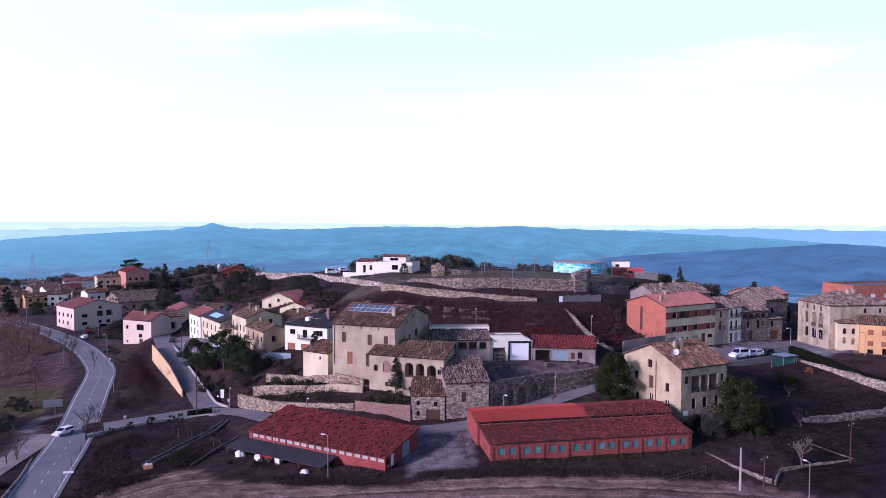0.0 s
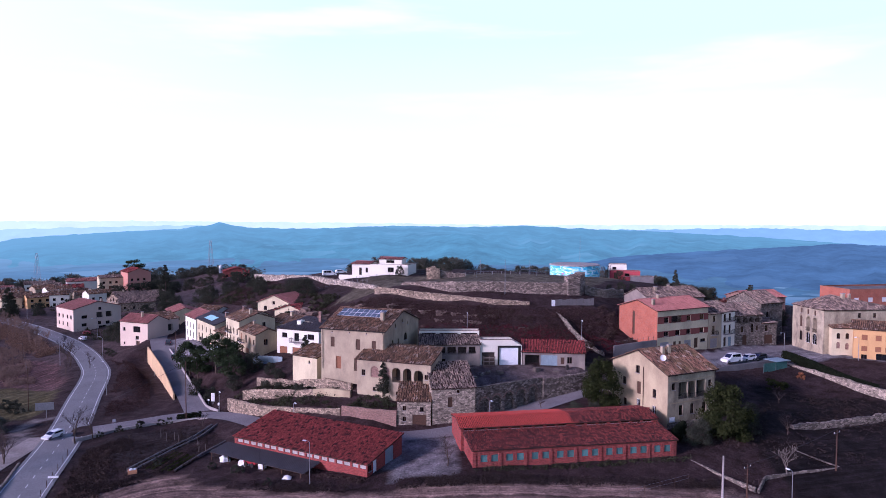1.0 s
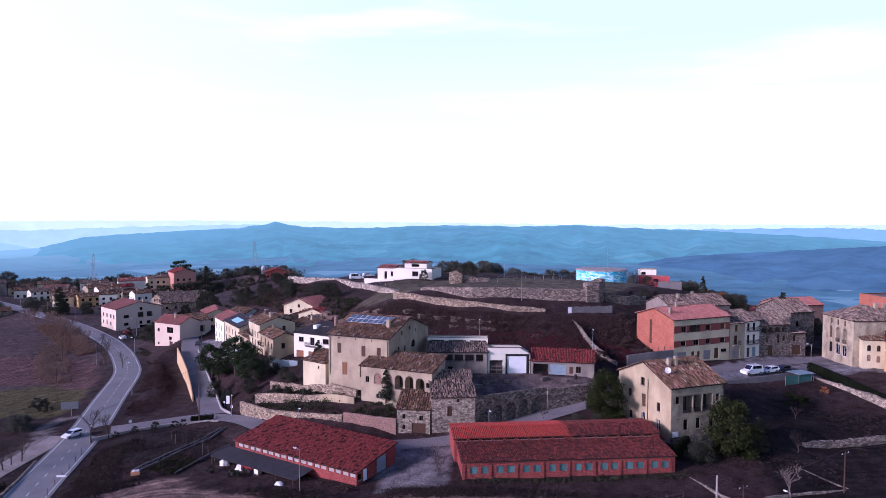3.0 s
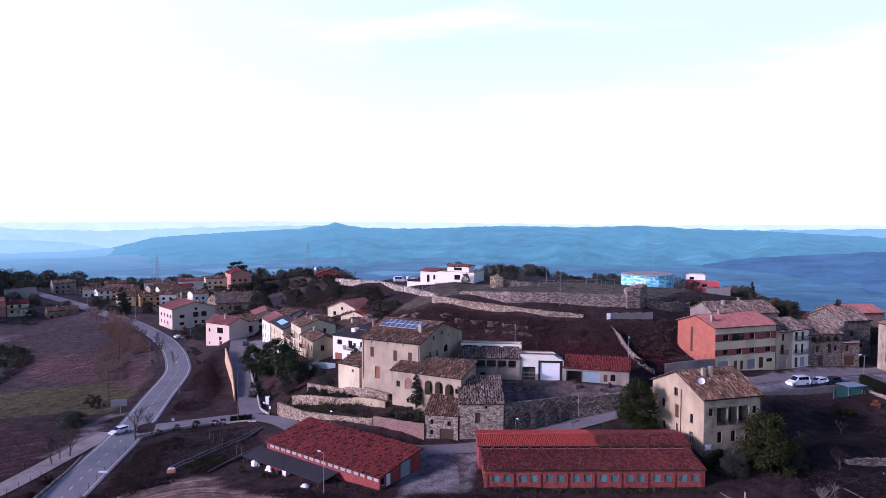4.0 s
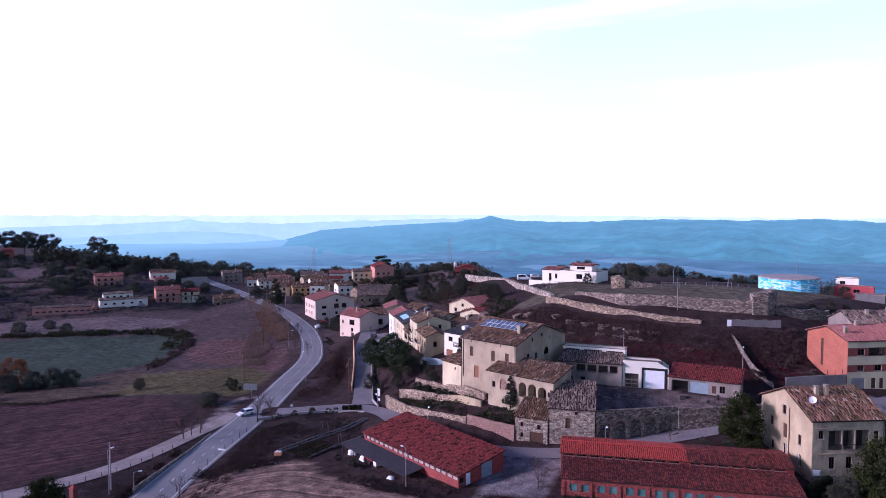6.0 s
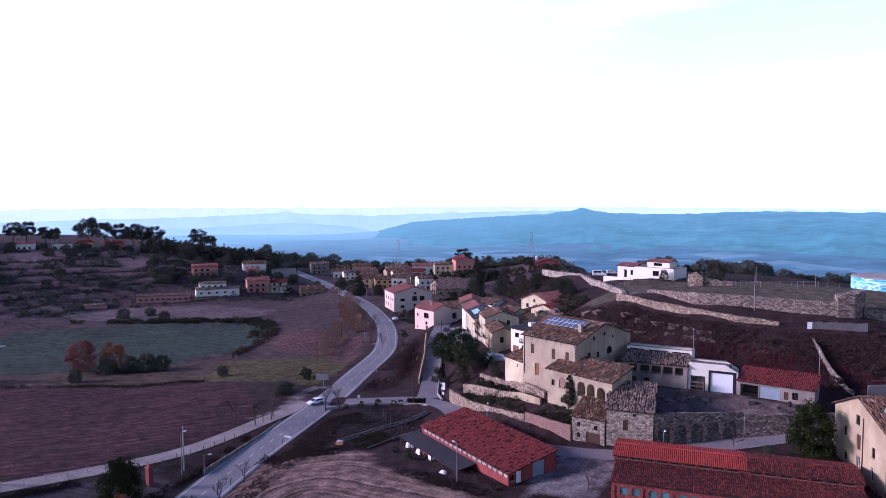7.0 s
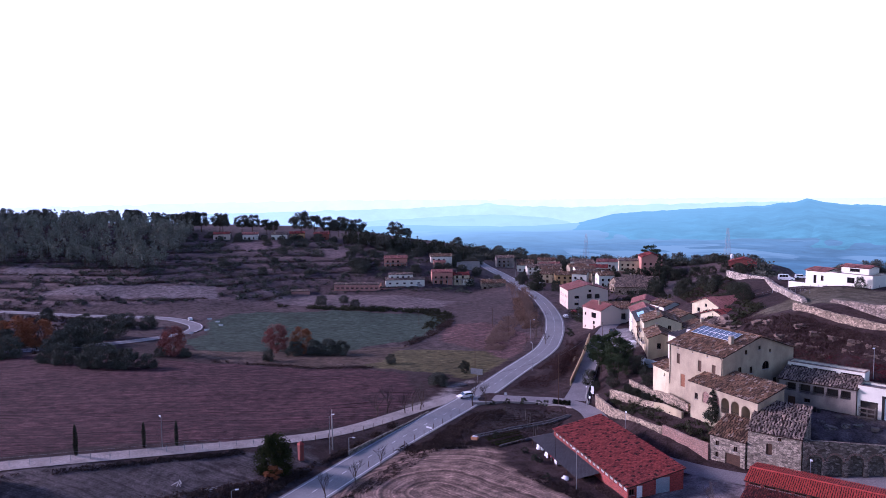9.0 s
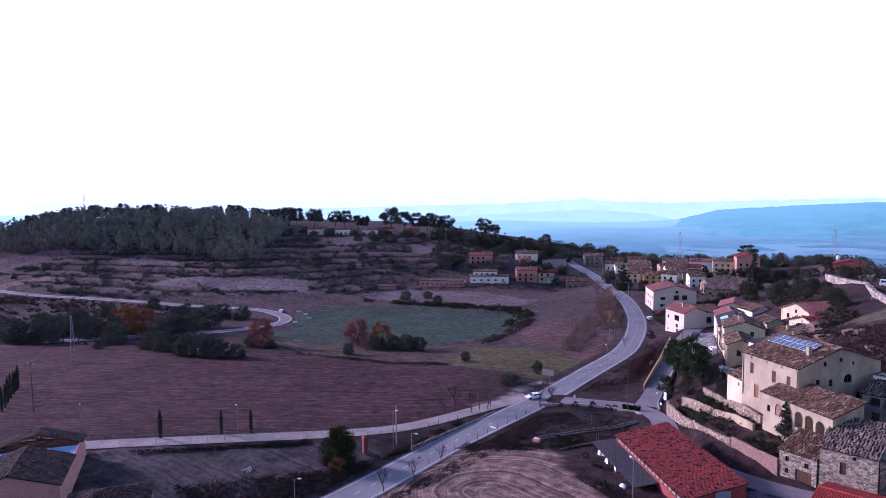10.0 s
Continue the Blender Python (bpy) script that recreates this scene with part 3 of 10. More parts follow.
# zones of the ground: outline, colour, furrow direction (degrees), furrow strength
ZONES = [
    ([(-56, 98), (-50, 105), (-40, 109), (-28, 103), (-10, 100), (45, 104), (60, 96), (60, 30), (-45, 30), (-50, 70)], (0.19, 0.13, 0.107), 12, 0.9),
    ([(-78, 118), (-110, 146), (-128, 140), (-140, 127), (-170, 112), (-250, 66), (-250, 20), (-112, 20), (-95, 40), (-86, 60), (-79, 82), (-77, 98)], (0.06, 0.029, 0.033), 57, 1.0),
    ([(-90, 150), (-95, 175), (-112, 190), (-140, 178), (-150, 158), (-128, 144), (-108, 150)], (0.088, 0.076, 0.036), 60, 0.6),
    ([(-98, 178), (-110, 200), (-128, 222), (-160, 232), (-172, 222), (-150, 195), (-118, 188)], (0.105, 0.06, 0.058), 75, 0.9),
    ([(-158, 190), (-175, 222), (-200, 238), (-250, 215), (-285, 175), (-268, 152), (-240, 140), (-230, 122), (-195, 122), (-160, 160)], (0.043, 0.063, 0.047), 57, 0.15),
    ([(-160, 160), (-195, 122), (-222, 116), (-175, 114), (-140, 130), (-132, 148), (-150, 180)], (0.082, 0.058, 0.045), 57, 0.4),
    ([(-205, 240), (-255, 220), (-300, 205), (-330, 215), (-320, 232), (-260, 270), (-215, 268)], (0.125, 0.1, 0.102), 40, 0.25),
    ([(-67, 128), (-60, 136), (-50, 140), (-40, 128), (-46, 116), (-56, 118)], (0.033, 0.025, 0.025), 35, 0.95),
    ([(55, 100), (58, 122), (70, 150), (92, 140), (130, 120), (130, 80)], (0.017, 0.0125, 0.013), 10, 0.4),
    ([(-56, 84), (-66, 110), (-62, 112), (-50, 80)], (0.10, 0.085, 0.05), 0, 0.0),
    ([(-30, 200), (-25, 232), (40, 236), (60, 226), (44, 200), (10, 193)], (0.10, 0.085, 0.06), 0, 0.0),
    ([(-7, 103.5), (6, 104.5), (7, 119), (0, 122), (-6, 120)], (0.19, 0.175, 0.18), 0, 0.0),
    ([(52, 152), (62, 155), (83, 163), (98, 164), (110, 156), (112, 160), (99, 166), (94, 182), (78, 176), (60, 164), (52, 161)], (0.20, 0.19, 0.2), 0, 0.0),
    ([(-77, 193), (-62, 184), (-57, 189), (-72, 210), (-85, 228), (-93, 225), (-84, 205)], (0.20, 0.19, 0.2), 0, 0.0),
    ([(6, 138), (22, 140), (34, 145), (34, 149), (10, 149), (-4, 147), (4, 140)], (0.13, 0.10, 0.095), 0, 0.0),
    ([(-70, 84), (-78, 60), (-90, 30), (-60, 30), (-52, 70), (-60, 84)], (0.074, 0.062, 0.064), 22, 0.5),
    ([(-79, 116), (-74.5, 126), (-77.5, 134), (-84, 150), (-87, 148), (-84, 138), (-81.5, 128)], (0.17, 0.145, 0.14), 0, 0.0),
    ([(-402, 114), (-345, 194), (-318, 181), (-342, 151), (-393, 110)], (0.135, 0.112, 0.116), 40, 0.2),
    ([(-552, 36), (-534, 84), (-515, 84), (-518, 34)], (0.11, 0.08, 0.085), 57, 0.3),
    ([(-484, 112), (-446, 141), (-432, 137), (-468, 106)], (0.13, 0.11, 0.112), 57, 0.2),
    ([(-484, 34), (-482, 66), (-470, 65), (-468, 34)], (0.16, 0.12, 0.11), 57, 0.2),
    ([(-472, 257), (-455, 298), (-420, 280), (-426, 255)], (0.11, 0.08, 0.085), 57, 0.3),
    ([(-394, 300), (-388, 331), (-348, 301), (-366, 284)], (0.115, 0.086, 0.09), 57, 0.3),
]


TERRACED = [(-300, 210), (-330, 150), (-400, 70), (-540, 30), (-560, 100), (-520, 200), (-480, 270), (-440, 340), (-330, 330), (-320, 290), (-330, 240)]


def build_ground():
    X, Y = axis(-120, 100, 1.5, -2600, 2600, 1.14), axis(30, 262, 1.5, -400, 2600)
    Y = np.concatenate([Y[Y <= 262], np.arange(264.5, 470, 2.5), Y[Y > 470]])
    X = np.concatenate([X[X < -640], np.arange(-640, -341, 3.0), np.arange(-340, -121, 2.0), X[X >= -120]])
    gx, gy = np.meshgrid(X, Y)
    x, y = gx.ravel(), gy.ravel()
    z = ground_z(x, y)
    rough = np.array([noise.noise((a * 0.09, b * 0.09, 0)) * 0.5 + noise.noise((a * 0.35, b * 0.35, 3)) * 0.18 for a, b in zip(x, y)])
    near_road = np.zeros(len(x))
    for line, half, soft in ROADS:
        flat = np.zeros(len(x))
        one = line.copy()
        one[:, 2] = -1
        carve(x, y, flat, one, half + 1, soft, 0)
        near_road = np.maximum(near_road, -flat)
    for poly, col, ang, amp in ZONES:
        if sum(col) > 0.5:
            near_road[inside(poly, x, y)] = 1.0
    z = z + rough * (1 - near_road)
    nx, ny = len(X), len(Y)
    i = np.arange(nx * ny).reshape(ny, nx)
    faces = np.stack([i[:-1, :-1], i[:-1, 1:], i[1:, 1:], i[1:, :-1]], -1).reshape(-1, 4)
    ob = link_mesh("ground", np.stack([x, y, z], 1).tolist(), faces.tolist(), M_ground, smooth=True)
    tagged(ob, "dark brown winter ground with ploughed fields, meadows and slopes", "ground", kind="structure")
    base = np.tile(np.array([0.04, 0.026, 0.026]), (len(x), 1))
    # paler dry grass and painted-in haze on the open land beyond the road bend and over the western slope
    pale = smooth((-x - 92) / 40) * smooth((y + 0.35 * x - 85) / 40)
    pale = np.maximum(pale, smooth((-x - 215) / 60))
    base += pale[:, None] * np.array([0.036, 0.030, 0.030])
    furrow = np.zeros((len(x), 3))
    wob = np.array([noise.noise((a * 0.06, b * 0.06, 7)) for a, b in zip(x, y)])
    for poly, col, ang, amp in ZONES:
        k = inside(poly, x + wob * 5, y + wob[::-1] * 2)
        base[k] = col
        rows = y[k] * math.cos(radians(ang)) - x[k] * math.sin(radians(ang))
        if poly is ZONES[0][0]:
            # the near field is ploughed round its rounded end
            rows = np.hypot(x[k] - np.clip(x[k], -36, 60), y[k] - (88 + 0.03 * (x[k] + 36)))
        furrow[k, 0], furrow[k, 2] = rows, amp
    # darker growth along the terrace edges of the western slope
    west = inside(TERRACED, x, y)
    step = heights(x, y) % 2.6
    for poly, col, ang, amp in ZONES[-6:]:
        west &= ~inside(poly, x, y)
    base[west & (step < 0.7)] *= 0.5
    base[west & (step > 1.7)] *= 1.45
    for nm, arr in (("tint", base), ("furrow", furrow)):
        at = ob.data.attributes.new(nm, "FLOAT_VECTOR", "POINT")
        at.data.foreach_set("vector", arr.astype(np.float32).ravel())
    return ob


def ground_material():
    m = bpy.data.materials.new("soil_and_grass")
    m.use_nodes = True
    n, l = m.node_tree.nodes, m.node_tree.links
    b = n["Principled BSDF"]
    b.inputs["Roughness"].default_value = 0.97
    b.inputs["Specular IOR Level"].default_value = 0.1
    tint, fur, geo = n.new("ShaderNodeAttribute"), n.new("ShaderNodeAttribute"), n.new("ShaderNodeNewGeometry")
    tint.attribute_name, fur.attribute_name = "tint", "furrow"
    def tex(scale, detail, vec):
        t = n.new("ShaderNodeTexNoise")
        t.inputs["Scale"].default_value, t.inputs["Detail"].default_value, t.inputs["Roughness"].default_value = scale, detail, 0.65
        l.new(vec, t.inputs["Vector"])
        return t.outputs["Fac"]
    def rng(v, a, c, lo, hi):
        r = n.new("ShaderNodeMapRange")
        for k, q in zip(("From Min", "From Max", "To Min", "To Max"), (a, c, lo, hi)):
            r.inputs[k].default_value = q
        l.new(v, r.inputs["Value"])
        return r.outputs[0]
    def mul(a, c):
        k = n.new("ShaderNodeMath")
        k.operation = "MULTIPLY"
        l.new(a, k.inputs[0])
        l.new(c, k.inputs[1])
        return k.outputs[0]
    pos = geo.outputs["Position"]
    broad, mid, fine = tex(0.05, 6, pos), tex(0.4, 6, pos), tex(3.0, 5, pos)
    sep = n.new("ShaderNodeSeparateXYZ")
    l.new(fur.outputs["Vector"], sep.inputs[0])
    warp = n.new("ShaderNodeMath")
    warp.operation = "MULTIPLY_ADD"
    warp.inputs[1].default_value = 3.0
    l.new(broad, warp.inputs[0])
    l.new(sep.outputs[0], warp.inputs[2])
    com = n.new("ShaderNodeCombineXYZ")
    l.new(warp.outputs[0], com.inputs[0])
    band = tex(1.05, 6, com.outputs[0])
    amp = sep.outputs[2]
    fb = rng(band, 0.38, 0.62, -0.75, 0.85)
    fa = n.new("ShaderNodeMath")
    fa.operation = "MULTIPLY_ADD"
    fa.inputs[2].default_value = 1.0
    l.new(fb, fa.inputs[0])
    l.new(amp, fa.inputs[1])
    f = mul(mul(rng(broad, 0.3, 0.7, 0.72, 1.3), rng(mid, 0.3, 0.7, 0.45, 1.6)), mul(rng(fine, 0.3, 0.7, 0.55, 1.5), fa.outputs[0]))
    mm = n.new("ShaderNodeVectorMath")
    mm.operation = "SCALE"
    l.new(tint.outputs["Vector"], mm.inputs[0])
    l.new(f, mm.inputs["Scale"])
    l.new(mm.outputs[0], b.inputs["Base Color"])
    bp = n.new("ShaderNodeBump")
    bp.inputs["Strength"].default_value, bp.inputs["Distance"].default_value = 0.6, 0.3
    l.new(f, bp.inputs["Height"])
    l.new(bp.outputs[0], b.inputs["Normal"])
    return m


M_ground = ground_material()
ground = build_ground()


def ribbon(name, line, offs, mat, label, category, lift=0.0, kind="structure", cuts=None):
    """A strip along a line between two offsets from it, in steps."""
    d = np.gradient(line[:, :2], axis=0)
    d /= np.linalg.norm(d, axis=1)[:, None]
    nrm = np.stack([-d[:, 1], d[:, 0]], 1)
    v, f = [], []
    for p, q in zip(line, nrm):
        for o in offs:
            v.append((p[0] + q[0] * o, p[1] + q[1] * o, p[2] + lift))
    k = len(offs)
    for i in range(len(line) - 1):
        if cuts and not cuts(i):
            continue
        for j in range(k - 1):
            f.append((i * k + j, i * k + j + 1, (i + 1) * k + j + 1, (i + 1) * k + j)[::-1])
    ob = link_mesh(name, v, f, mat)
    return tagged(ob, label, category, kind=kind)


road_main = ribbon("road", MAIN_ROAD, (-3.9, -2, 0, 2, 3.9), M["asphalt"], "grey two-lane asphalt road curving past the village", "road")
ribbon("road", SIDE_ROAD, (-2.6, 0, 2.6), M["asphalt_pale"], "pale worn asphalt lane along the stone walls", "road", 0.012)
ribbon("road", RAMP, (-2.7, 0, 2.7), M["asphalt_pale"], "pale asphalt street climbing into the village", "road", 0.02)
ribbon("track", TRACK, (-2.3, 0, 2.3), M["gravel"], "pale gravel farm track beside the main road", "track", 0.012)
road_far = ribbon("road", FAR_ROAD, (-3.2, 0, 3.2), M["asphalt_pale"], "pale asphalt road bend in the far meadow", "road", 0.12)


def fine(line, step):
    d = np.concatenate([[0], np.cumsum(np.linalg.norm(np.diff(line[:, :2], axis=0), axis=1))])
    s = np.arange(0, d[-1], step)
    return np.stack([np.interp(s, d, line[:, k]) for k in range(3)], 1)


for side in (-3.25, 3.25):
    m1 = ribbon("edge_line", fine(MAIN_ROAD, 2), (side - 0.08, side + 0.08), M["paint_line"], "", "", 0.02)
    m1.parent = road_main
ml = ribbon("centre_line", fine(MAIN_ROAD, 1.5), (-0.07, 0.07), M["paint_line"], "", "", 0.02, cuts=lambda i: i % 3 == 0)
ml.parent = road_main
for side in (-2.7, 2.7):
    m1 = ribbon("edge_line", fine(FAR_ROAD, 3), (side - 0.12, side + 0.12), M["paint_line"], "", "", 0.14)
    m1.parent = road_far
for o in (*road_main.children, *road_far.children):
    for key in ("kind",):
        if key in o:
            del o[key]


# ---- houses ----
def facade(bm, O, U, N, L, z0, z1, holes, depth=0.22):
    """A wall sheet in a vertical plane from O along U, with holes that run back along N by their reveal."""
    holes = [(round(h[0], 3), round(h[1], 3), round(h[2], 3), round(h[3], 3), *h[4:]) for h in holes]
    us = sorted({0.0, round(L, 3), *[h[0] for h in holes], *[round(h[0] + h[2], 3) for h in holes]})
    zs = sorted({round(z0, 3), round(z1, 3), *[h[1] for h in holes], *[round(h[1] + h[3], 3) for h in holes]})
    O, U, N, Z = Vector(O), Vector(U), Vector(N), Vector((0, 0, 1))
    grid = {}
    def vert(u, z, d=0.0):
        k = (round(u, 4), round(z, 4), round(d, 4))
        if k not in grid:
            grid[k] = bm.verts.new(O + U * u + Z * z + N * d)
        return grid[k]
    for ua, ub in zip(us, us[1:]):
        for za, zb in zip(zs, zs[1:]):
            uc, zc = (ua + ub) / 2, (za + zb) / 2
            if any(h[0] < uc < h[0] + h[2] and h[1] < zc < h[1] + h[3] for h in holes):
                continue
            bm.faces.new((vert(ua, za), vert(ub, za), vert(ub, zb), vert(ua, zb)))
    for h in holes:
        u, z, w, hh = h[:4]
        d = h[6] if len(h) > 6 else depth
        c = [(u, z), (u + w, z), (u + w, z + hh), (u, z + hh)]
        for (a, b), (e, f) in zip(c, c[1:] + c[:1]):
            bm.faces.new([bm.verts.new(O + U * p + Z * q + N * r) for p, q, r in ((a, b, 0), (a, b, d), (e, f, d), (e, f, 0))])
        if len(h) > 5 and h[5]:
            # arched head: two spandrels and the soffit
            rad, n = w / 2, 7
            arc = [(u + rad - rad * math.cos(math.pi * k / n), z + hh - rad + rad * math.sin(math.pi * k / n)) for k in range(n + 1)]
            for k in range(n):
                corner = (u, z + hh) if k < n / 2 - 0.5 else (u + w, z + hh)
                (a, b), (e, f) = arc[k], arc[k + 1]
                if abs(k - (n - 1) / 2) < 0.1:
                    bm.faces.new([bm.verts.new(O + U * p + Z * q - N * 0.003) for p, q in ((a, b), (e, f), (u + w, z + hh), (u, z + hh))])
                else:
                    bm.faces.new([bm.verts.new(O + U * p + Z * q - N * 0.003) for p, q in ((a, b), (e, f), corner)])
                bm.faces.new([bm.verts.new(O + U * p + Z * q + N * r) for p, q, r in ((a, b, 0), (a, b, d), (e, f, d), (e, f, 0))])


_cache = {}


def opening_mesh(kind, w, h):
    """Meshes for what fills an opening, in its own plane: x across, y inwards, z up. Gives (name, mesh, parts)."""
    key = (kind, round(w, 2), round(h, 2))
    if key in _cache:
        return _cache[key]
    def mesh(name, bm, mat):
        me = bpy.data.meshes.new(name)
        bm.to_mesh(me)
        bm.free()
        me.materials.append(mat)
        return me
    out = []
    if kind in "wvb":
        fm = M["wood_dark"] if kind == "w" else M["plastic_white"]
        bm = bmesh.new()
        t = 0.07
        for a in ((0, t, 0, h), (w - t, w, 0, h), (t, w - t, 0, t), (t, w - t, h - t, h), (w / 2 - t / 2, w / 2 + t / 2, t, h - t)):
            add_box(bm, a[0], a[1], 0, 0.05, a[2], a[3])
        out = [("window", mesh("window", bm, fm)), ("pane", mesh("pane", box(t, w - t, 0.02, 0.032, t, h - t), M["glass"]))]
    elif kind in "sStrp":
        mat = {"s": M["wood_dark"], "S": M["wood_brown"], "t": M["teal"], "r": M["plastic_white"], "p": M["board_grey"]}[kind]
        bm = bmesh.new()
        add_box(bm, 0, w, 0.03, 0.06, 0, h)
        n = 1 if h < 1.0 else 2
        for k in range(n):
            add_box(bm, 0.05, w / 2 - 0.02, 0, 0.03, (k + 0.15) * h / n, (k + 0.85) * h / n)
            add_box(bm, w / 2 + 0.02, w - 0.05, 0, 0.03, (k + 0.15) * h / n, (k + 0.85) * h / n)
        out = [("shutter", mesh("shutter", bm, mat))]
    elif kind in "dgGDmW":
        mat = {"d": M["wood_dark"], "g": M["metal_grey"], "G": M["metal_blue"], "D": M["wood_brown"], "m": M["metal_grey"], "W": M["metal_white"]}[kind]
        bm = bmesh.new()
        add_box(bm, 0, w, 0.03, 0.08, 0, h)
        n = min(4, max(2, int((w if kind in "dD" else h) / 0.3)))
        for k in range(n):
            if kind in "dD":
                add_box(bm, (k + 0.06) * w / n, (k + 0.94) * w / n, 0, 0.03, 0.04, h - 0.04)
            else:
                add_box(bm, 0.03, w - 0.03, 0.005, 0.03, (k + 0.06) * h / n, (k + 0.94) * h / n)
        out = [("door", mesh("door", bm, mat))]
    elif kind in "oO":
        # the back wall carries the opening's shade in its colour
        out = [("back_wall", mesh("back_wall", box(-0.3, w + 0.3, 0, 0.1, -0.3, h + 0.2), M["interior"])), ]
    elif kind == "K":
        out = [("back_wall", mesh("back_wall", box(-0.1, w + 0.1, 0, 0.1, -0.1, h + 0.1), M["stone_dark"]))]
    elif kind == "k":
        out = [("back_wall", mesh("back_wall", box(-0.1, w + 0.1, 0, 0.1, -0.1, h + 0.1), M["brick_old"]))]
    _cache[key] = out
    return out


def rail_panel(w, z0, z1, gap=0.16, bar=0.024, t=0.03):
    """An iron railing in one piece: two rails joined by thin upright bars."""
    bm = bmesh.new()
    n = max(2, int(w / gap))
    xs = sorted({round(v, 4) for k in range(n + 1) for v in ((w - bar) * k / n, (w - bar) * k / n + bar)})
    zs = (z0, z0 + 0.045, z1 - 0.05, z1)
    grid = [[bm.verts.new((x, 0, z)) for z in zs] for x in xs]
    for i in range(len(xs) - 1):
        for j in range(3):
            if j != 1 or i % 2 == 0:
                bm.faces.new((grid[i][j], grid[i + 1][j], grid[i + 1][j + 1], grid[i][j + 1]))
    r = bmesh.ops.extrude_face_region(bm, geom=bm.faces[:])
    bmesh.ops.translate(bm, verts=[v for v in r["geom"] if isinstance(v, bmesh.types.BMVert)], vec=(0, t, 0))
    return bm


def fill_openings(parent, O, U, N, holes, depth=0.22):
    ang = math.degrees(math.atan2(U[1], U[0]))
    for h in holes:
        u, z, w, hh, kind = h[:5]
        d = h[6] if len(h) > 6 else depth
        back = d - 0.09 if d > 0.1 else d
        p = Vector(O) + Vector(U) * u + Vector((0, 0, z)) + Vector(N) * back
        prev = None
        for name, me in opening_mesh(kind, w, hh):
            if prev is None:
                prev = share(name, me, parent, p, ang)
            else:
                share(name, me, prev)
        if kind in "wvs" and hh < 2.0 and d < 0.5:
            key = ("sill", round(w, 2))
            if key not in _cache:
                bm = box(-0.08, w + 0.08, -d - 0.02, -0.02, -0.08, 0.0)
                me = bpy.data.meshes.new("sill")
                bm.to_mesh(me)
                bm.free()
                me.materials.append(M["concrete"])
                _cache[key] = me
            share("sill", _cache[key], prev)
        if kind in "oO" and d > 0.9:
            # balcony rail of thin bars
            key = ("rail", round(w, 2))
            if key not in _cache:
                bm = rail_panel(w, 0.06, 0.97)
                bmesh.ops.translate(bm, verts=bm.verts, vec=(0, -d + 0.1, 0))
                me = bpy.data.meshes.new("railing")
                bm.to_mesh(me)
                bm.free()
                me.materials.append(M["iron"])
                _cache[key] = me
            share("railing", _cache[key], prev)


def tile_sheet(name, corner, eu, ev, poly, mat, parent, cw=0.3, rl=0.5, lift=0.05, rough=1.0, seed=1, spots=None):
    """Half-round cover tiles in columns down a slope. corner, eu, ev: the slope's plane; poly: its outline in that plane."""
    rng = np.random.default_rng(seed)
    C, eu, ev = np.array(corner, float), np.array(eu, float), np.array(ev, float)
    nn = np.cross(eu, ev)
    nn /= np.linalg.norm(nn)
    if nn[2] < 0:
        nn = -nn
    P = np.array(poly, float)
    u0, v0, u1, v1 = *P.min(0), *P.max(0)
    nu, nv = int((u1 - u0) / cw), int((v1 - v0) / rl)
    cu, cv = (u1 - u0) / nu, (v1 - v0) / nv
    U, V = np.meshgrid(u0 + (np.arange(nu) + 0.5) * cu, v0 + (np.arange(nv) + 0.5) * cv)
    U, V = U.ravel(), V.ravel()
    k = inside(poly, U, V)
    U, V = U[k], V[k]
    n = len(U)
    U = U + rng.normal(0, 0.025 * rough * cw / 0.3, n)
    prof = np.array([(-0.34, 0.0), (-0.19, 0.28), (0.19, 0.28), (0.34, 0.0)]) * cw
    tw = rng.normal(0, 0.03 * rough, n) * cw / 0.3
    hgt = rng.normal(0, 0.014 * rough, n)
    verts = np.empty((n, 8, 3))
    for e, (s, up) in enumerate(((-0.54, 0.028), (0.54, 0.0))):
        for j, (a, h) in enumerate(prof):
            w = a * (1.06 if e == 0 else 0.88)
            pu = U + w + tw * (1 if e else -1)
            pv = V + s * cv
            verts[:, e * 4 + j] = C + pu[:, None] * eu + pv[:, None] * ev + (lift + h + up + hgt)[:, None] * nn
    q = np.array([(0, 1, 5, 4), (1, 2, 6, 5), (2, 3, 7, 6), (0, 3, 2, 1)])
    groups = [(name, np.ones(n, bool), mat)]
    if spots:
        # clusters of replaced, slipped or lichened tiles
        f, share_, smat = spots
        val = np.array([noise.noise((a * f, b * f * 1.6, seed)) for a, b in zip(U, V)]) + rng.normal(0, 0.12, n)
        k = val > np.quantile(val, 1 - share_)
        groups = [(name, ~k, mat), ("patched_tiles", k, smat)]
    for nm, k, mt in groups:
        vv = verts[k]
        faces = (q[None] + (np.arange(len(vv)) * 8)[:, None, None]).reshape(-1, 4)
        ob = link_mesh(nm, vv.reshape(-1, 3).tolist(), faces.tolist(), mt, parent)
        ob["kind"] = "stuff"


def slab(verts, t=0.14):
    """A plate with the given upper outline, thick downwards."""
    bm = bmesh.new()
    top = [bm.verts.new(v) for v in verts]
    bot = [bm.verts.new(Vector(v) - Vector((0, 0, t))) for v in verts]
    bm.faces.new(top)
    bm.faces.new(bot[::-1])
    k = len(verts)
    for i in range(k):
        bm.faces.new((top[i], bot[i], bot[(i + 1) % k], top[(i + 1) % k]))
    return bm


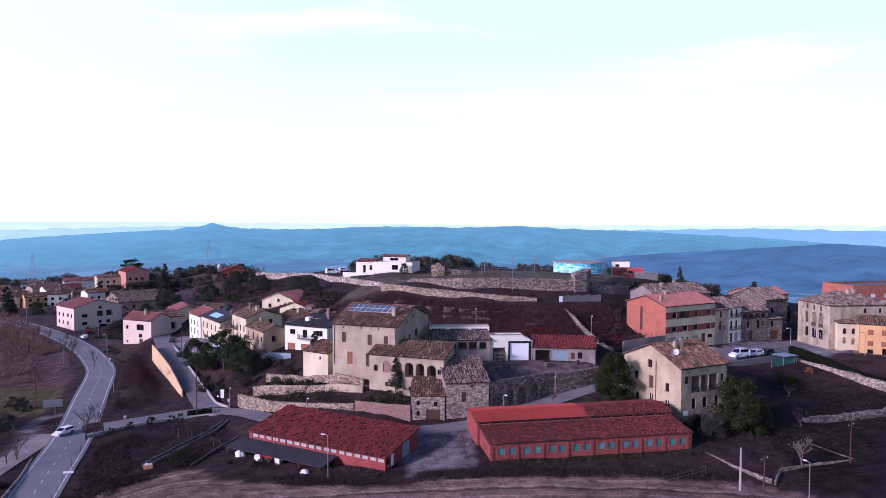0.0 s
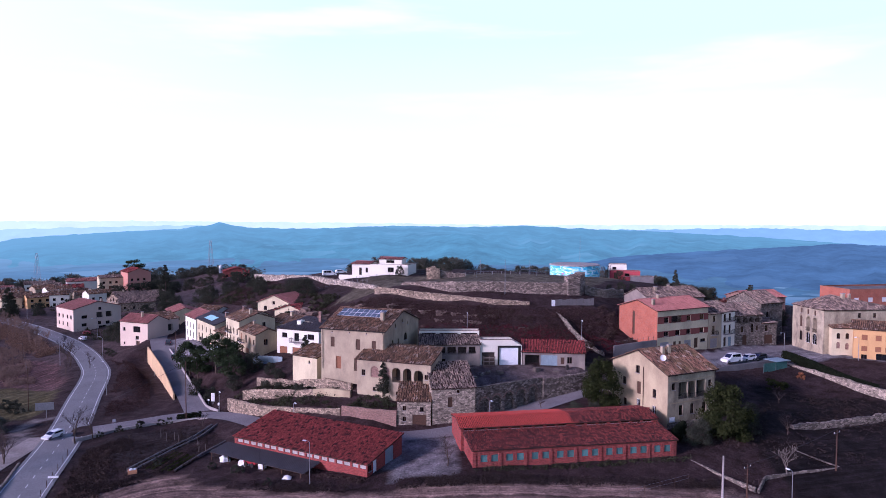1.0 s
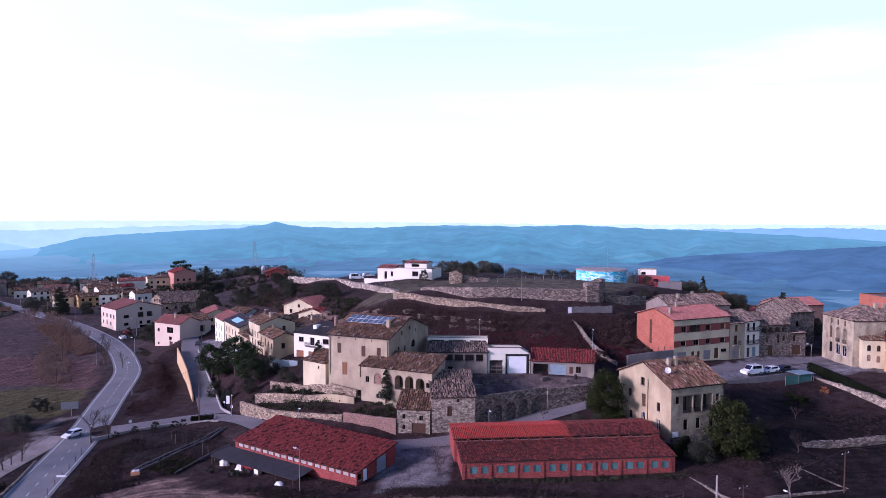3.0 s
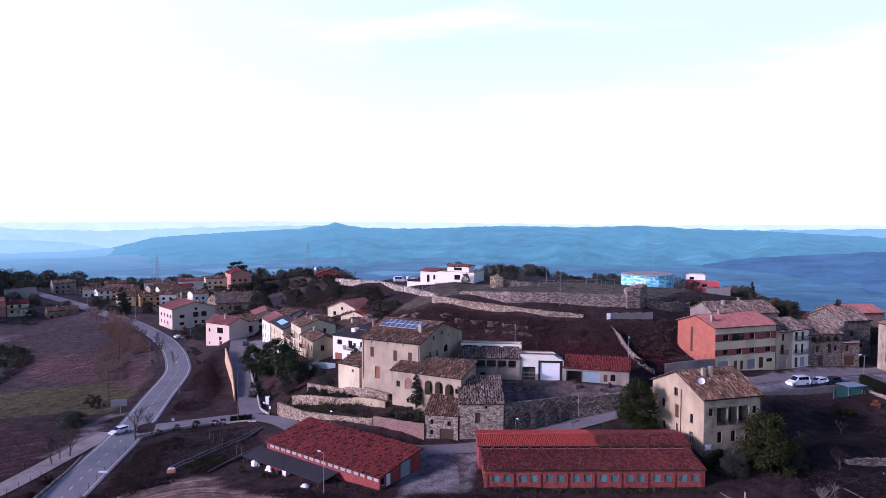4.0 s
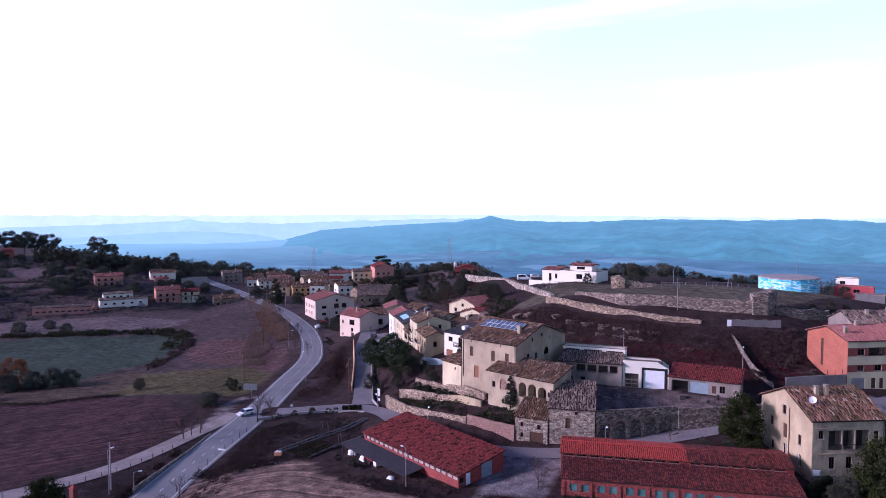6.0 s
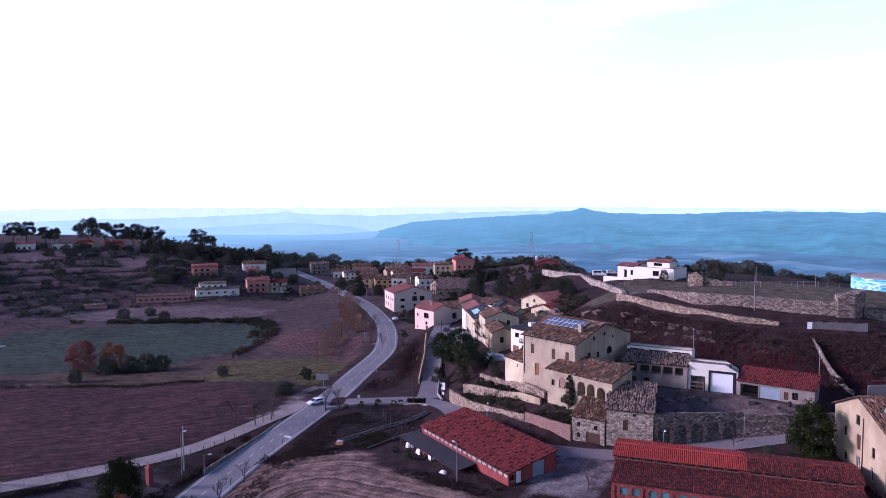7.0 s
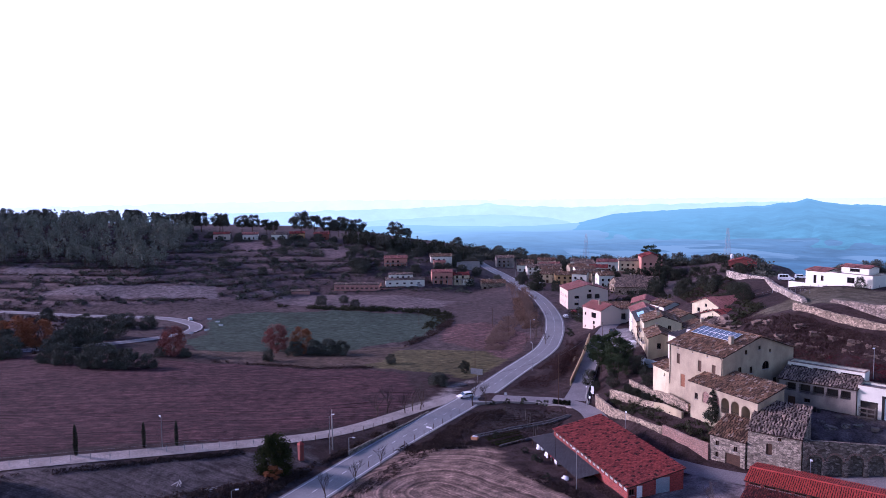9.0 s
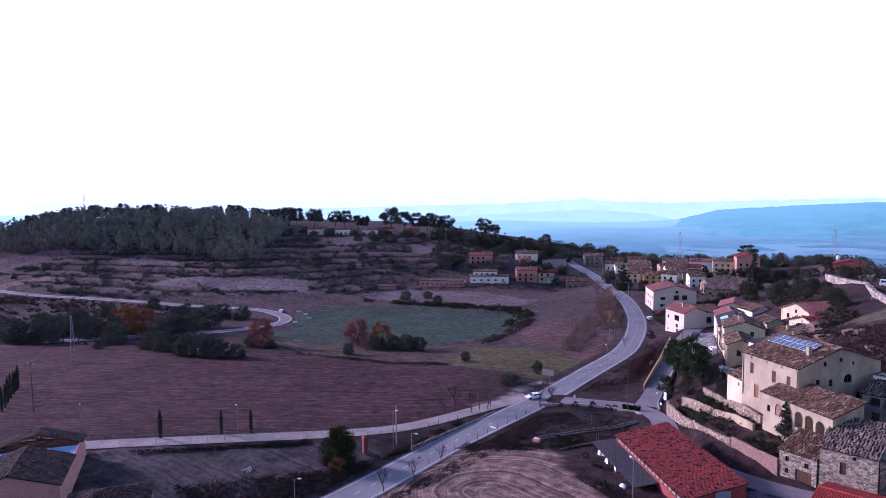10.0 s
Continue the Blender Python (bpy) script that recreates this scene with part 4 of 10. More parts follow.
def slope(parent, pts, mat, cw=0.3, rl=0.5, rough=1.0, seed=1, name="roof", label=""):
    spots = {"tile_red": (1.1, 0.09, "tile_spot"), "tile_maroon": (1.3, 0.2, "tile_spot"), "tile_old": (0.9, 0.13, "tile_lichen"), "tile_grey": (1.2, 0.22, "tile_lichen"), "tile_moss": (0.8, 0.1, "tile_lichen")}
    """One roof slope: its plate and its tiles. pts: eave start, eave end, then the upper edge back to the start."""
    P = [Vector(p) for p in pts]
    eu = (P[1] - P[0]).normalized()
    nn = eu.cross(P[-1] - P[0]).normalized()
    ev = nn.cross(eu)
    poly = [((p - P[0]).dot(eu), (p - P[0]).dot(ev)) for p in P]
    r = part(name, slab(P), M["roof_under"], parent, label)
    sp = next(((a, b, M[c]) for k, (a, b, c) in spots.items() if M[k] is mat), None)
    tile_sheet("tiles", P[0], eu, ev, poly, mat, r, cw, rl, 0.012, rough, seed, sp)
    return r


def house(name, label, A, B, depth, zb, ze, rise, wall, tile, ridge="x", holes=None, over=0.35, cw=0.34, rl=0.5, rough=1.0,
          category="house", back_rise=None, peak=0.5, chimneys=(), foot=2.5, group="", seed=1, hip=False, face_mats=None):
    """A house with its front from A to B, seen with A at its left. ridge x: eaves at the front; y: a gable at the front;
    mono: one slope rising to the back; flat: a flat roof with a parapet."""
    holes = holes or {}
    ax, ay = A
    L = math.hypot(B[0] - ax, B[1] - ay)
    ang = math.degrees(math.atan2(B[1] - ay, B[0] - ax))
    h = empty(name, pose(ax, ay, zb, 0, 0, ang), label, category, group)
    H, D = ze - zb, depth
    face_mats = face_mats or {}
    faces = {"f": ((0, 0, 0), (1, 0, 0), (0, 1, 0), L), "r": ((L, 0, 0), (0, 1, 0), (-1, 0, 0), D),
             "b": ((L, D, 0), (-1, 0, 0), (0, -1, 0), L), "l": ((0, D, 0), (0, -1, 0), (1, 0, 0), D)}
    top = H + max(rise, 0.01)
    if ridge == "flat":
        top = H
    sheets = []
    for mat in dict.fromkeys([wall, *face_mats.values()]):
        bm = bmesh.new()
        for k, (O, U, N, W) in faces.items():
            if face_mats.get(k, wall) is mat:
                facade(bm, O, U, N, W, -foot, top, holes.get(k, []))
        sheets.append((bm, mat))
    def cut(p, nrm):
        for bm, _ in sheets:
            bmesh.ops.bisect_plane(bm, geom=bm.verts[:] + bm.edges[:] + bm.faces[:], plane_co=p, plane_no=nrm, clear_outer=True)
    pk = peak * (D if ridge == "x" else L)
    if ridge == "x":
        cut((0, 0, H), Vector((0, -rise, pk)).normalized())
        cut((0, D, H), Vector((0, rise, D - pk)).normalized())
        if hip:
            cut((0, 0, H), Vector((-rise, 0, pk)).normalized())
            cut((L, 0, H), Vector((rise, 0, pk)).normalized())
    elif ridge == "y":
        cut((0, 0, H), Vector((-rise, 0, pk)).normalized())
        cut((L, 0, H), Vector((rise, 0, L - pk)).normalized())
    elif ridge == "mono":
        cut((0, 0, H), Vector((0, -rise, D)).normalized())
    for bm, mat in sheets:
        part("wall", bm, mat, h)
    for k, (O, U, N, W) in faces.items():
        fill_openings(h, O, U, N, holes.get(k, []))
    o = over
    if ridge == "x":
        s1, s2 = rise / pk, rise / (D - pk)
        z0, z1, zr = H - o * s1 + 0.1, H - o * s2 + 0.1, H + rise + 0.1
        if hip:
            slope(h, [(-o, -o, z0), (L + o, -o, z0), (L - pk, pk, zr), (pk, pk, zr)], tile, cw, rl, rough, seed)
            slope(h, [(L + o, D + o, z0), (-o, D + o, z0), (pk, pk, zr), (L - pk, pk, zr)], tile, cw, rl, rough, seed + 1)
            slope(h, [(-o, D + o, z0), (-o, -o, z0), (pk, pk, zr)], tile, cw, rl, rough, seed + 2)
            slope(h, [(L + o, -o, z0), (L + o, D + o, z0), (L - pk, pk, zr)], tile, cw, rl, rough, seed + 3)
        else:
            slope(h, [(-o, -o, z0), (L + o, -o, z0), (L + o, pk, zr), (-o, pk, zr)], tile, cw, rl, rough, seed)
            slope(h, [(L + o, D + o, z1), (-o, D + o, z1), (-o, pk, zr), (L + o, pk, zr)], tile, cw, rl, rough, seed + 1)
            ridge_cap(h, (-o, pk, zr + 0.05), (L + o, pk, zr + 0.05), tile)
    elif ridge == "y":
        s1, s2 = rise / pk, rise / (L - pk)
        z0, z1, zr = H - o * s1 + 0.1, H - o * s2 + 0.1, H + rise + 0.1
        slope(h, [(-o, D + o, z0), (-o, -o, z0), (pk, -o, zr), (pk, D + o, zr)], tile, cw, rl, rough, seed)
        slope(h, [(L + o, -o, z1), (L + o, D + o, z1), (pk, D + o, zr), (pk, -o, zr)], tile, cw, rl, rough, seed + 1)
        ridge_cap(h, (pk, -o, zr + 0.05), (pk, D + o, zr + 0.05), tile)
    elif ridge == "mono":
        s1 = rise / D
        slope(h, [(-o, -o, H - o * s1 + 0.1), (L + o, -o, H - o * s1 + 0.1), (L + o, D + o, H + rise + o * s1 + 0.1), (-o, D + o, H + rise + o * s1 + 0.1)], tile, cw, rl, rough, seed)
    else:
        part("roof", box(0.2, L - 0.2, 0.2, D - 0.2, H - 0.6, H - 0.4), M["concrete_dark"], h)
        bm = bmesh.new()
        for a in ((-0.06, L + 0.06, -0.06, 0.24), (-0.06, L + 0.06, D - 0.24, D + 0.06), (-0.06, 0.24, 0.24, D - 0.24), (L - 0.24, L + 0.06, 0.24, D - 0.24)):
            add_box(bm, *a, H, H + 0.1)
        part("coping", bm, M["tile_grey"], h)
    for cx, cy, cz, s, ch in chimneys:
        c = part("chimney", box(cx - s / 2, cx + s / 2, cy - s / 2, cy + s / 2, cz - 1.2, cz + ch, 0.03), M["render_beige"], h)
        bm = bmesh.new()
        add_box(bm, cx - s * 0.62, cx + s * 0.62, cy - s * 0.62, cy + s * 0.62, cz + ch + 0.15, cz + ch + 0.24, 0.02)
        for dx in (-0.4, 0.4):
            for dy in (-0.4, 0.4):
                add_box(bm, cx + dx * s - 0.05, cx + dx * s + 0.05, cy + dy * s - 0.05, cy + dy * s + 0.05, cz + ch, cz + ch + 0.16)
        part("cap", bm, M["concrete"], c)
    return h


def ridge_cap(h, a, b, mat):
    a, b = Vector(a), Vector(b)
    n = max(2, int((b - a).length / 0.5))
    v, f = [], []
    d = (b - a) / n
    side = d.cross(Vector((0, 0, 1))).normalized()
    for k in range(n):
        for e, s in ((0, 1.0), (1.06, 0.85)):
            p = a + d * (k + e)
            for ang in (0, 60, 120, 180):
                v.append(p + side * math.cos(radians(ang)) * 0.17 * s + Vector((0, 0, math.sin(radians(ang)) * 0.14 * s)))
        i = k * 8
        f += [(i + j, i + j + 1, i + 5 + j, i + 4 + j) for j in range(3)]
    ob = link_mesh("ridge_tiles", v, f, mat, h)
    ob["kind"] = "stuff"


def row(n, u0, du, v, w, h, kind, *rest):
    return [(u0 + i * du, v, w, h, kind, *rest) for i in range(n)]


def balcony(parent, x0, x1, z, d=0.9, label=""):
    """A balcony before a house front: its slab and an iron railing."""
    b = part("balcony", box(x0, x1, -d, 0.0, z - 0.16, z, 0.02), M["concrete"], parent, label)
    part("railing", rail_panel(x1 - x0, 0.03, 1.0), M["iron"], b).matrix_basis = pose(x0, -d + 0.01, z)
    for xx in (x0 + 0.04, x1 - 0.01):
        part("railing", rail_panel(d - 0.08, 0.03, 1.0), M["iron"], b).matrix_basis = pose(xx, -d + 0.06, z, 0, 0, 90)
    return b


# ---- the farmstead ----
farmhouse = house("farmhouse", "large old beige rendered farmhouse with mossy tile roof", (-23.0, 143.2), (-9.4, 138.6), 19.0, 7.0, 15.7, 3.1, M["render_beige"], M["tile_old"],
    holes={"f": [(2.2, 4.9, 0.9, 2.1, "s"), (3.4, 0.4, 1.2, 2.6, "D"), (8.0, 4.6, 0.95, 2.2, "s"), (7.6, 0.2, 1.3, 2.7, "s"), (11.6, 5.0, 0.95, 1.7, "s"), (2.4, 7.9, 0.3, 0.35, "w"), (6.4, 7.9, 0.3, 0.35, "w"), (10.2, 7.9, 0.3, 0.35, "w")],
           "r": [(4.0, 4.6, 0.9, 1.7, "w"), (7.0, 4.8, 0.8, 1.3, "w"), (10.4, 5.2, 1.9, 1.6, "w", True), (13.5, 1.6, 0.9, 1.6, "w"), (5.6, 8.6, 0.7, 0.9, "w"), (9.2, 9.2, 0.7, 0.8, "w"), (12.2, 8.4, 0.5, 0.7, "w")]},
    chimneys=((11.9, 4.6, 10.6, 0.75, 1.2),), cw=0.42, rl=0.62, over=0.4, rough=1.6, seed=11)
solar_array = empty("solar_panel_array", pose(-23.0, 143.2, 15.8, 0, 0, math.degrees(math.atan2(-4.6, 13.6))), "blue solar panels in two rows on the farmhouse roof", "solar panels")
for i in range(8):
    for j in range(2):
        bm = bmesh.new()
        add_box(bm, 0.02, 1.26, 0.02, 1.7, 0.0, 0.045, 0.01)
        p = part("panel", bm, M["metal_white"], solar_array)
        sl = math.atan2(3.1, 9.5)
        p.matrix_basis = Matrix.Translation((1.1 + i * 1.3, 4.9 + j * 1.74 * math.cos(sl), 0.36 + (4.9 + j * 1.74 * math.cos(sl)) * math.tan(sl))) @ pose(0, 0, 0, math.degrees(sl), 0, 0)
        part("cell_sheet", box(0.06, 1.22, 0.06, 1.66, 0.046, 0.052), M["solar"], p)

wing = house("farm_wing", "beige farm wing with arched loggia and old tile roof", (-14.6, 136.4), (0.2, 131.3), 6.4, 4.2, 10.7, 1.9, M["render_beige"], M["tile_old"], "mono",
    holes={"f": [(1.0, 3.2, 0.8, 1.2, "w"), (3.0, 3.0, 1.7, 2.3, "k", True), (5.4, 2.9, 1.7, 2.4, "k", True), (7.6, 2.4, 1.8, 2.9, "o", True, 2.2), (9.9, 2.3, 1.8, 3.0, "o", True, 2.2), (12.2, 2.2, 1.9, 2.9, "o", True, 2.2),
                 (14.4, 3.4, 0.7, 1.0, "w"), (3.4, 0.3, 0.6, 0.8, "w"), (8.4, -0.2, 0.8, 0.8, "w"), (13.0, 0.3, 0.6, 0.7, "w")],
           "r": [(2.5, 3.2, 0.8, 1.0, "w")]}, cw=0.42, rl=0.62, over=0.4, rough=2.0, seed=21, category="farm building")
tower = house("farm_annexe", "small beige rendered annexe with a tiled lean-to roof", (-30.6, 150.2), (-24.6, 146.6), 6.0, 2.6, 8.6, 1.4, M["render_cream"], M["tile_old"], "mono",
    holes={"f": [(4.6, 4.6, 0.5, 0.6, "w")]}, cw=0.42, rl=0.62, over=0.3, rough=1.6, seed=31, category="farm building")
house("stone_cottage", "small pale stone cottage with dark garage door", (-5.8, 126.35), (0.4, 126.2), 6.0, 0.2, 4.9, 2.0, M["stone"], M["tile_old"], "mono",
    holes={"f": [(1.0, 2.9, 0.6, 0.9, "w"), (4.2, 2.7, 0.7, 0.9, "w"), (1.0, 0.9, 0.6, 0.9, "w"), (2.8, 0.05, 2.6, 2.1, "d")]}, cw=0.42, rl=0.62, over=0.25, rough=1.6, seed=41)
stone_barn = house("stone_barn", "grey stone barn with a weathered dark tile roof", (0.7, 126.4), (8.7, 127.8), 8.6, 0.2, 7.2, 3.0, M["stone"], M["tile_grey"], "mono",
    holes={"f": [(2.9, 3.4, 0.9, 1.9, "s"), (4.6, 6.0, 0.5, 0.6, "w")], "r": [(3.4, 3.0, 0.8, 1.2, "w")]}, cw=0.42, rl=0.62, over=0.25, rough=2.2, seed=51, category="barn")
gallery = house("gallery_building", "grey rendered store with an open upper gallery", (-2.4, 147.4), (10.4, 148.6), 5.0, 6.4, 11.4, 1.3, M["render_grey"], M["tile_grey"], "mono",
    holes={"f": [(1.2, 3.0, 1.7, 1.5, "O", False, 1.4), (3.5, 3.0, 1.9, 1.5, "O", False, 1.4), (5.8, 3.0, 1.9, 1.5, "O", False, 1.4), (8.1, 3.0, 1.9, 1.5, "O", False, 1.4), (10.4, 3.0, 1.6, 1.5, "O", False, 1.4), (4.4, 1.2, 1.0, 0.7, "w"), (1.6, 0.0, 1.3, 1.9, "d")]}, cw=0.42, rl=0.62, over=0.3, rough=1.8, seed=61, category="farm building")
hall = house("white_hall", "white rendered warehouse with tall white sliding door", (10.5, 149.0), (19.6, 149.6), 3.6, 6.5, 12.3, 1.0, M["render_white"], M["tile_grey"], "flat",
    holes={"f": [(4.2, 0.05, 4.1, 4.0, "W"), (0.4, 0.2, 2.8, 2.9, "O", False, 0.8)]}, category="warehouse")
# the front falls away at its eastern end
for o in hall.children:
    if o.name.startswith(("wall", "coping", "roof")):
        bm = bmesh.new()
        bm.from_mesh(o.data)
        bmesh.ops.bisect_plane(bm, geom=bm.verts[:] + bm.edges[:] + bm.faces[:], plane_co=(6.6, 0, 5.95), plane_no=Vector((0.5, 0, 0.87)), clear_outer=True)
        bm.to_mesh(o.data)
        bm.free()
bmf = bmesh.new()
add_box(bmf, 3.8, 4.2, -0.06, 0.2, 0.0, 4.5)
add_box(bmf, 8.3, 8.9, -0.06, 0.2, 0.0, 4.5)
add_box(bmf, 4.2, 8.3, -0.06, 0.2, 4.06, 4.5)
part("door_frame", bmf, M["iron"], hall, "black metal door surround")
house("white_hall_wing", "long white hall wing with a strip of high windows", (-3.0, 152.9), (10.4, 153.2), 3.0, 6.5, 13.6, 0.5, M["render_white"], M["tile_grey"], "flat",
    holes={"f": [(0.6, 6.0, 3.2, 0.6, "w"), (4.6, 6.0, 4.0, 0.6, "w"), (9.4, 6.0, 3.6, 0.6, "w")]}, category="warehouse")
house("red_roofed_shed", "low open shed with a red tile roof and pale metal door", (19.7, 149.2), (33.0, 147.8), 5.4, 6.5, 9.7, 1.6, M["render_grey"], M["tile_red"], "mono",
    holes={"f": [(0.5, 0.0, 3.2, 2.6, "O", False, 2.5), (3.9, 0.0, 3.6, 2.6, "G"), (8.2, 0.7, 0.8, 1.5, "d"), (9.6, 0.9, 1.0, 1.4, "w")]}, over=0.3, rough=0.8, seed=71, category="shed")

# ---- the two brick barns ----
house("brick_barn", "long brick barn with one red tiled slope", (-33.5, 118.2), (-8.8, 105.0), 10.0, -1.4, 0.75, 1.95, M["brick"], M["tile_red"], "mono",
    holes={"f": row(9, 0.7, 3.05, 1.25, 1.2, 0.6, "p") + row(9, 2.15, 3.05, 1.25, 1.2, 0.6, "p"),
           "r": [(1.6, 0.1, 1.1, 2.1, "W"), (5.0, 0.1, 2.6, 3.0, "G"), (0.3, 0.8, 0.9, 1.0, "w")]}, over=0.3, cw=0.3, rl=0.42, rough=0.8, seed=81, category="barn", foot=3)
barn_right = house("brick_barn", "long red brick barn with a stepped tile roof", (7.6, 106.8), (41.4, 113.0), 7.2, -0.3, 2.35, 0.75, M["brick"], M["tile_maroon"], "mono",
    holes={"f": [(1.2 + k * 4.18 + j * 1.75, 0.75, 1.15, 1.15, "t") for k in range(8) for j in range(2)]}, over=0.25, cw=0.3, rl=0.42, rough=1.0, seed=91, category="barn", foot=2)
pil = part("pilaster", box(-0.2, 0.3, -0.14, 0.0, -1.0, 2.2), M["brick"], barn_right)
pil.matrix_basis = pose(0.1, 0, 0)
for k in range(1, 9):
    share("pilaster", pil.data, barn_right, (0.1 + k * 4.18, 0, 0))
e2 = Vector((33.8, 6.2)).normalized()
n2 = Vector((-e2.y, e2.x))
c2 = Vector((7.6, 106.8)) + n2 * 7.3 - e2 * 0.5
for s0, s1, tl, lab, sd in ((0.0, 19.6, "tile_bright", "raised barn top under bright new red tiles", 95), (19.65, 35.2, "tile_maroon", "raised barn top under old maroon tiles", 97)):
    house("barn_clerestory", lab, tuple(c2 + e2 * s0), tuple(c2 + e2 * s1), 8.0, 0.0, 3.72, 0.75, M["brick"], M[tl], "x",
        holes={"f": [(0.5 + k * 2.05, 3.3, 1.6, 0.34, "w") for k in range(int((s1 - s0) / 2.05))]}, over=0.22, cw=0.3, rl=0.42, rough=0.7, seed=sd, category="barn", peak=0.45)

# ---- the tall house by the garden ----
tall_house = house("tall_house", "three-storey old house with a balcony loggia", (43.1, 123.4), (53.6, 128.7), 15.0, 0.6, 10.8, 3.2, M["render_stained"], M["tile_moss"], "x",
    holes={"f": [(1.0, 7.2, 0.8, 1.3, "w"), (2.6, 5.4, 2.2, 3.1, "o", False, 1.8), (5.0, 5.4, 1.9, 3.1, "o", False, 1.8), (7.1, 5.4, 2.2, 3.1, "o", False, 1.8), (10.0, 7.0, 0.8, 1.3, "w"), (2.8, 2.4, 0.9, 1.9, "w"), (5.6, 2.4, 0.9, 1.9, "w"), (8.6, 2.4, 0.9, 1.9, "w"), (2.7, 0.0, 0.9, 1.2, "w")],
           "l": [(3.0, 6.0, 0.9, 1.5, "w"), (7.0, 5.0, 1.1, 2.4, "s"), (11.2, 5.2, 0.9, 1.6, "w"), (3.4, 2.0, 0.8, 1.4, "w"), (7.0, 2.0, 1.0, 2.0, "v"), (11.2, 1.6, 0.9, 2.1, "v"), (6.6, 8.9, 1.1, 1.5, "w")]},
    chimneys=((4.0, 5.6, 12.6, 0.6, 1.3), (5.6, 5.6, 12.6, 0.6, 1.5)), cw=0.42, rl=0.62, over=0.45, rough=1.8, seed=101, face_mats={"l": M["render_tan"]})


for ob, L, D, H in ((farmhouse, math.hypot(13.6, 4.6), 19.0, 8.7), (tall_house, math.hypot(10.5, 5.3), 15.0, 10.2)):
    part("gutter", tube([(-0.4, -0.46, H - 0.06), (L + 0.4, -0.46, H - 0.06)], [0.09, 0.09], 6), M["iron"], ob, "dark metal gutter")
    part("downpipe", tube([(L - 0.25, -0.44, H - 0.1), (L - 0.2, -0.09, H - 0.7), (L - 0.2, -0.09, 0.2)], [0.06, 0.06, 0.06], 6), M["iron"], ob, "dark metal downpipe")
part("downpipe", tube([(-0.09, 6.2, 10.4), (-0.09, 6.2, 0.3)], [0.07, 0.07], 6), M["wood_dark"], tall_house, "rusty brown downpipe")
part("downpipe", tube([(0.4, -0.09, 8.4), (0.4, -0.09, 0.2)], [0.06, 0.06], 6), M["iron"], farmhouse, "dark metal downpipe")
part("plinth", box(-0.05, math.hypot(10.5, 5.3) + 0.05, -0.06, 0.0, -1.5, 1.3), M["stone"], tall_house, "bare stone plinth of the front")
for z in (4.75, 8.75):
    part("string_course", box(0.0, math.hypot(10.5, 5.3), -0.07, 0.0, z, z + 0.16), M["render_tan"], tall_house)

# ---- the street to the east ----
STRIP_1 = [(2.2, 3.8, 1.5, 1.1, "w"), (6.0, 3.75, 1.6, 1.2, "w"), (9.8, 3.75, 1.4, 1.2, "w"), (14.4, 3.75, 1.5, 1.2, "w")]
STRIP_2 = [(2.2, 7.0, 1.5, 1.3, "w"), (4.6, 6.9, 3.4, 1.6, "O", False, 1.5), (9.8, 7.0, 1.4, 1.3, "w"), (14.4, 7.0, 1.5, 1.3, "w")]
apartments = house("apartment_block", "three-storey block with cream bands, red strips and brick gable", (52.9, 162.8), (68.0, 171.4), 12.7, 6.9, 16.9, 2.0, M["brick_new"], M["tile_pink"],
    holes={"f": [(1.0, 0.1, 3.0, 2.3, "g"), (5.4, 0.1, 1.0, 2.2, "d"), (7.2, 0.1, 0.9, 2.1, "d"), (9.2, 0.1, 2.4, 2.2, "g"), (12.6, 0.1, 1.4, 2.5, "d"), (14.8, 1.4, 1.8, 0.8, "w")] + STRIP_1 + STRIP_2,
           "l": [(4.6, 3.4, 0.8, 5.8, "d")]}, over=0.4, cw=0.4, rl=0.7, rough=0.6, seed=111, category="apartment block", chimneys=((1.6, 3.0, 11.0, 0.6, 1.2), (6.2, 6.0, 12.0, 0.5, 0.9)), face_mats={"f": M["render_cream"]})
Lf = math.hypot(15.1, 8.6)
for z0, z1, hl in ((3.6, 5.05, STRIP_1), (6.85, 8.55, STRIP_2)):
    bm = bmesh.new()
    facade(bm, (0, -0.05, 0), (1, 0, 0), (0, 1, 0), Lf, z0, z1, hl, 0.05)
    part("shutter_band", bm, M["band_red"], apartments, "dark red band between the windows")
town1 = house("town_house", "narrow beige town house with iron balconies", (68.2, 171.5), (72.4, 173.9), 11.0, 6.3, 15.0, 2.0, M["render_beige"], M["tile_grey"],
    holes={"f": [(0.8, 0.1, 2.6, 2.4, "g"), (1.4, 3.5, 1.0, 2.2, "w"), (1.6, 6.6, 0.9, 1.6, "w")]}, cw=0.4, rl=0.7, rough=1.6, seed=121)
balcony(town1, 0.9, 3.0, 3.45, 0.7)
town2 = house("town_house", "narrow white town house with three rows of windows", (72.5, 174.0), (76.9, 176.8), 11.0, 6.2, 15.2, 2.0, M["render_white"], M["tile_grey"],
    holes={"f": [(0.8, 0.1, 1.0, 2.4, "d"), (2.6, 0.1, 1.4, 2.4, "G"), (0.8, 3.4, 0.9, 2.2, "w"), (2.8, 3.4, 0.9, 2.2, "w"), (0.8, 6.6, 0.9, 1.9, "w"), (2.8, 6.6, 0.9, 1.9, "w")]}, cw=0.4, rl=0.7, rough=1.6, seed=125)
for z in (3.35, 6.55):
    balcony(town2, 0.4, 4.6, z, 0.7)
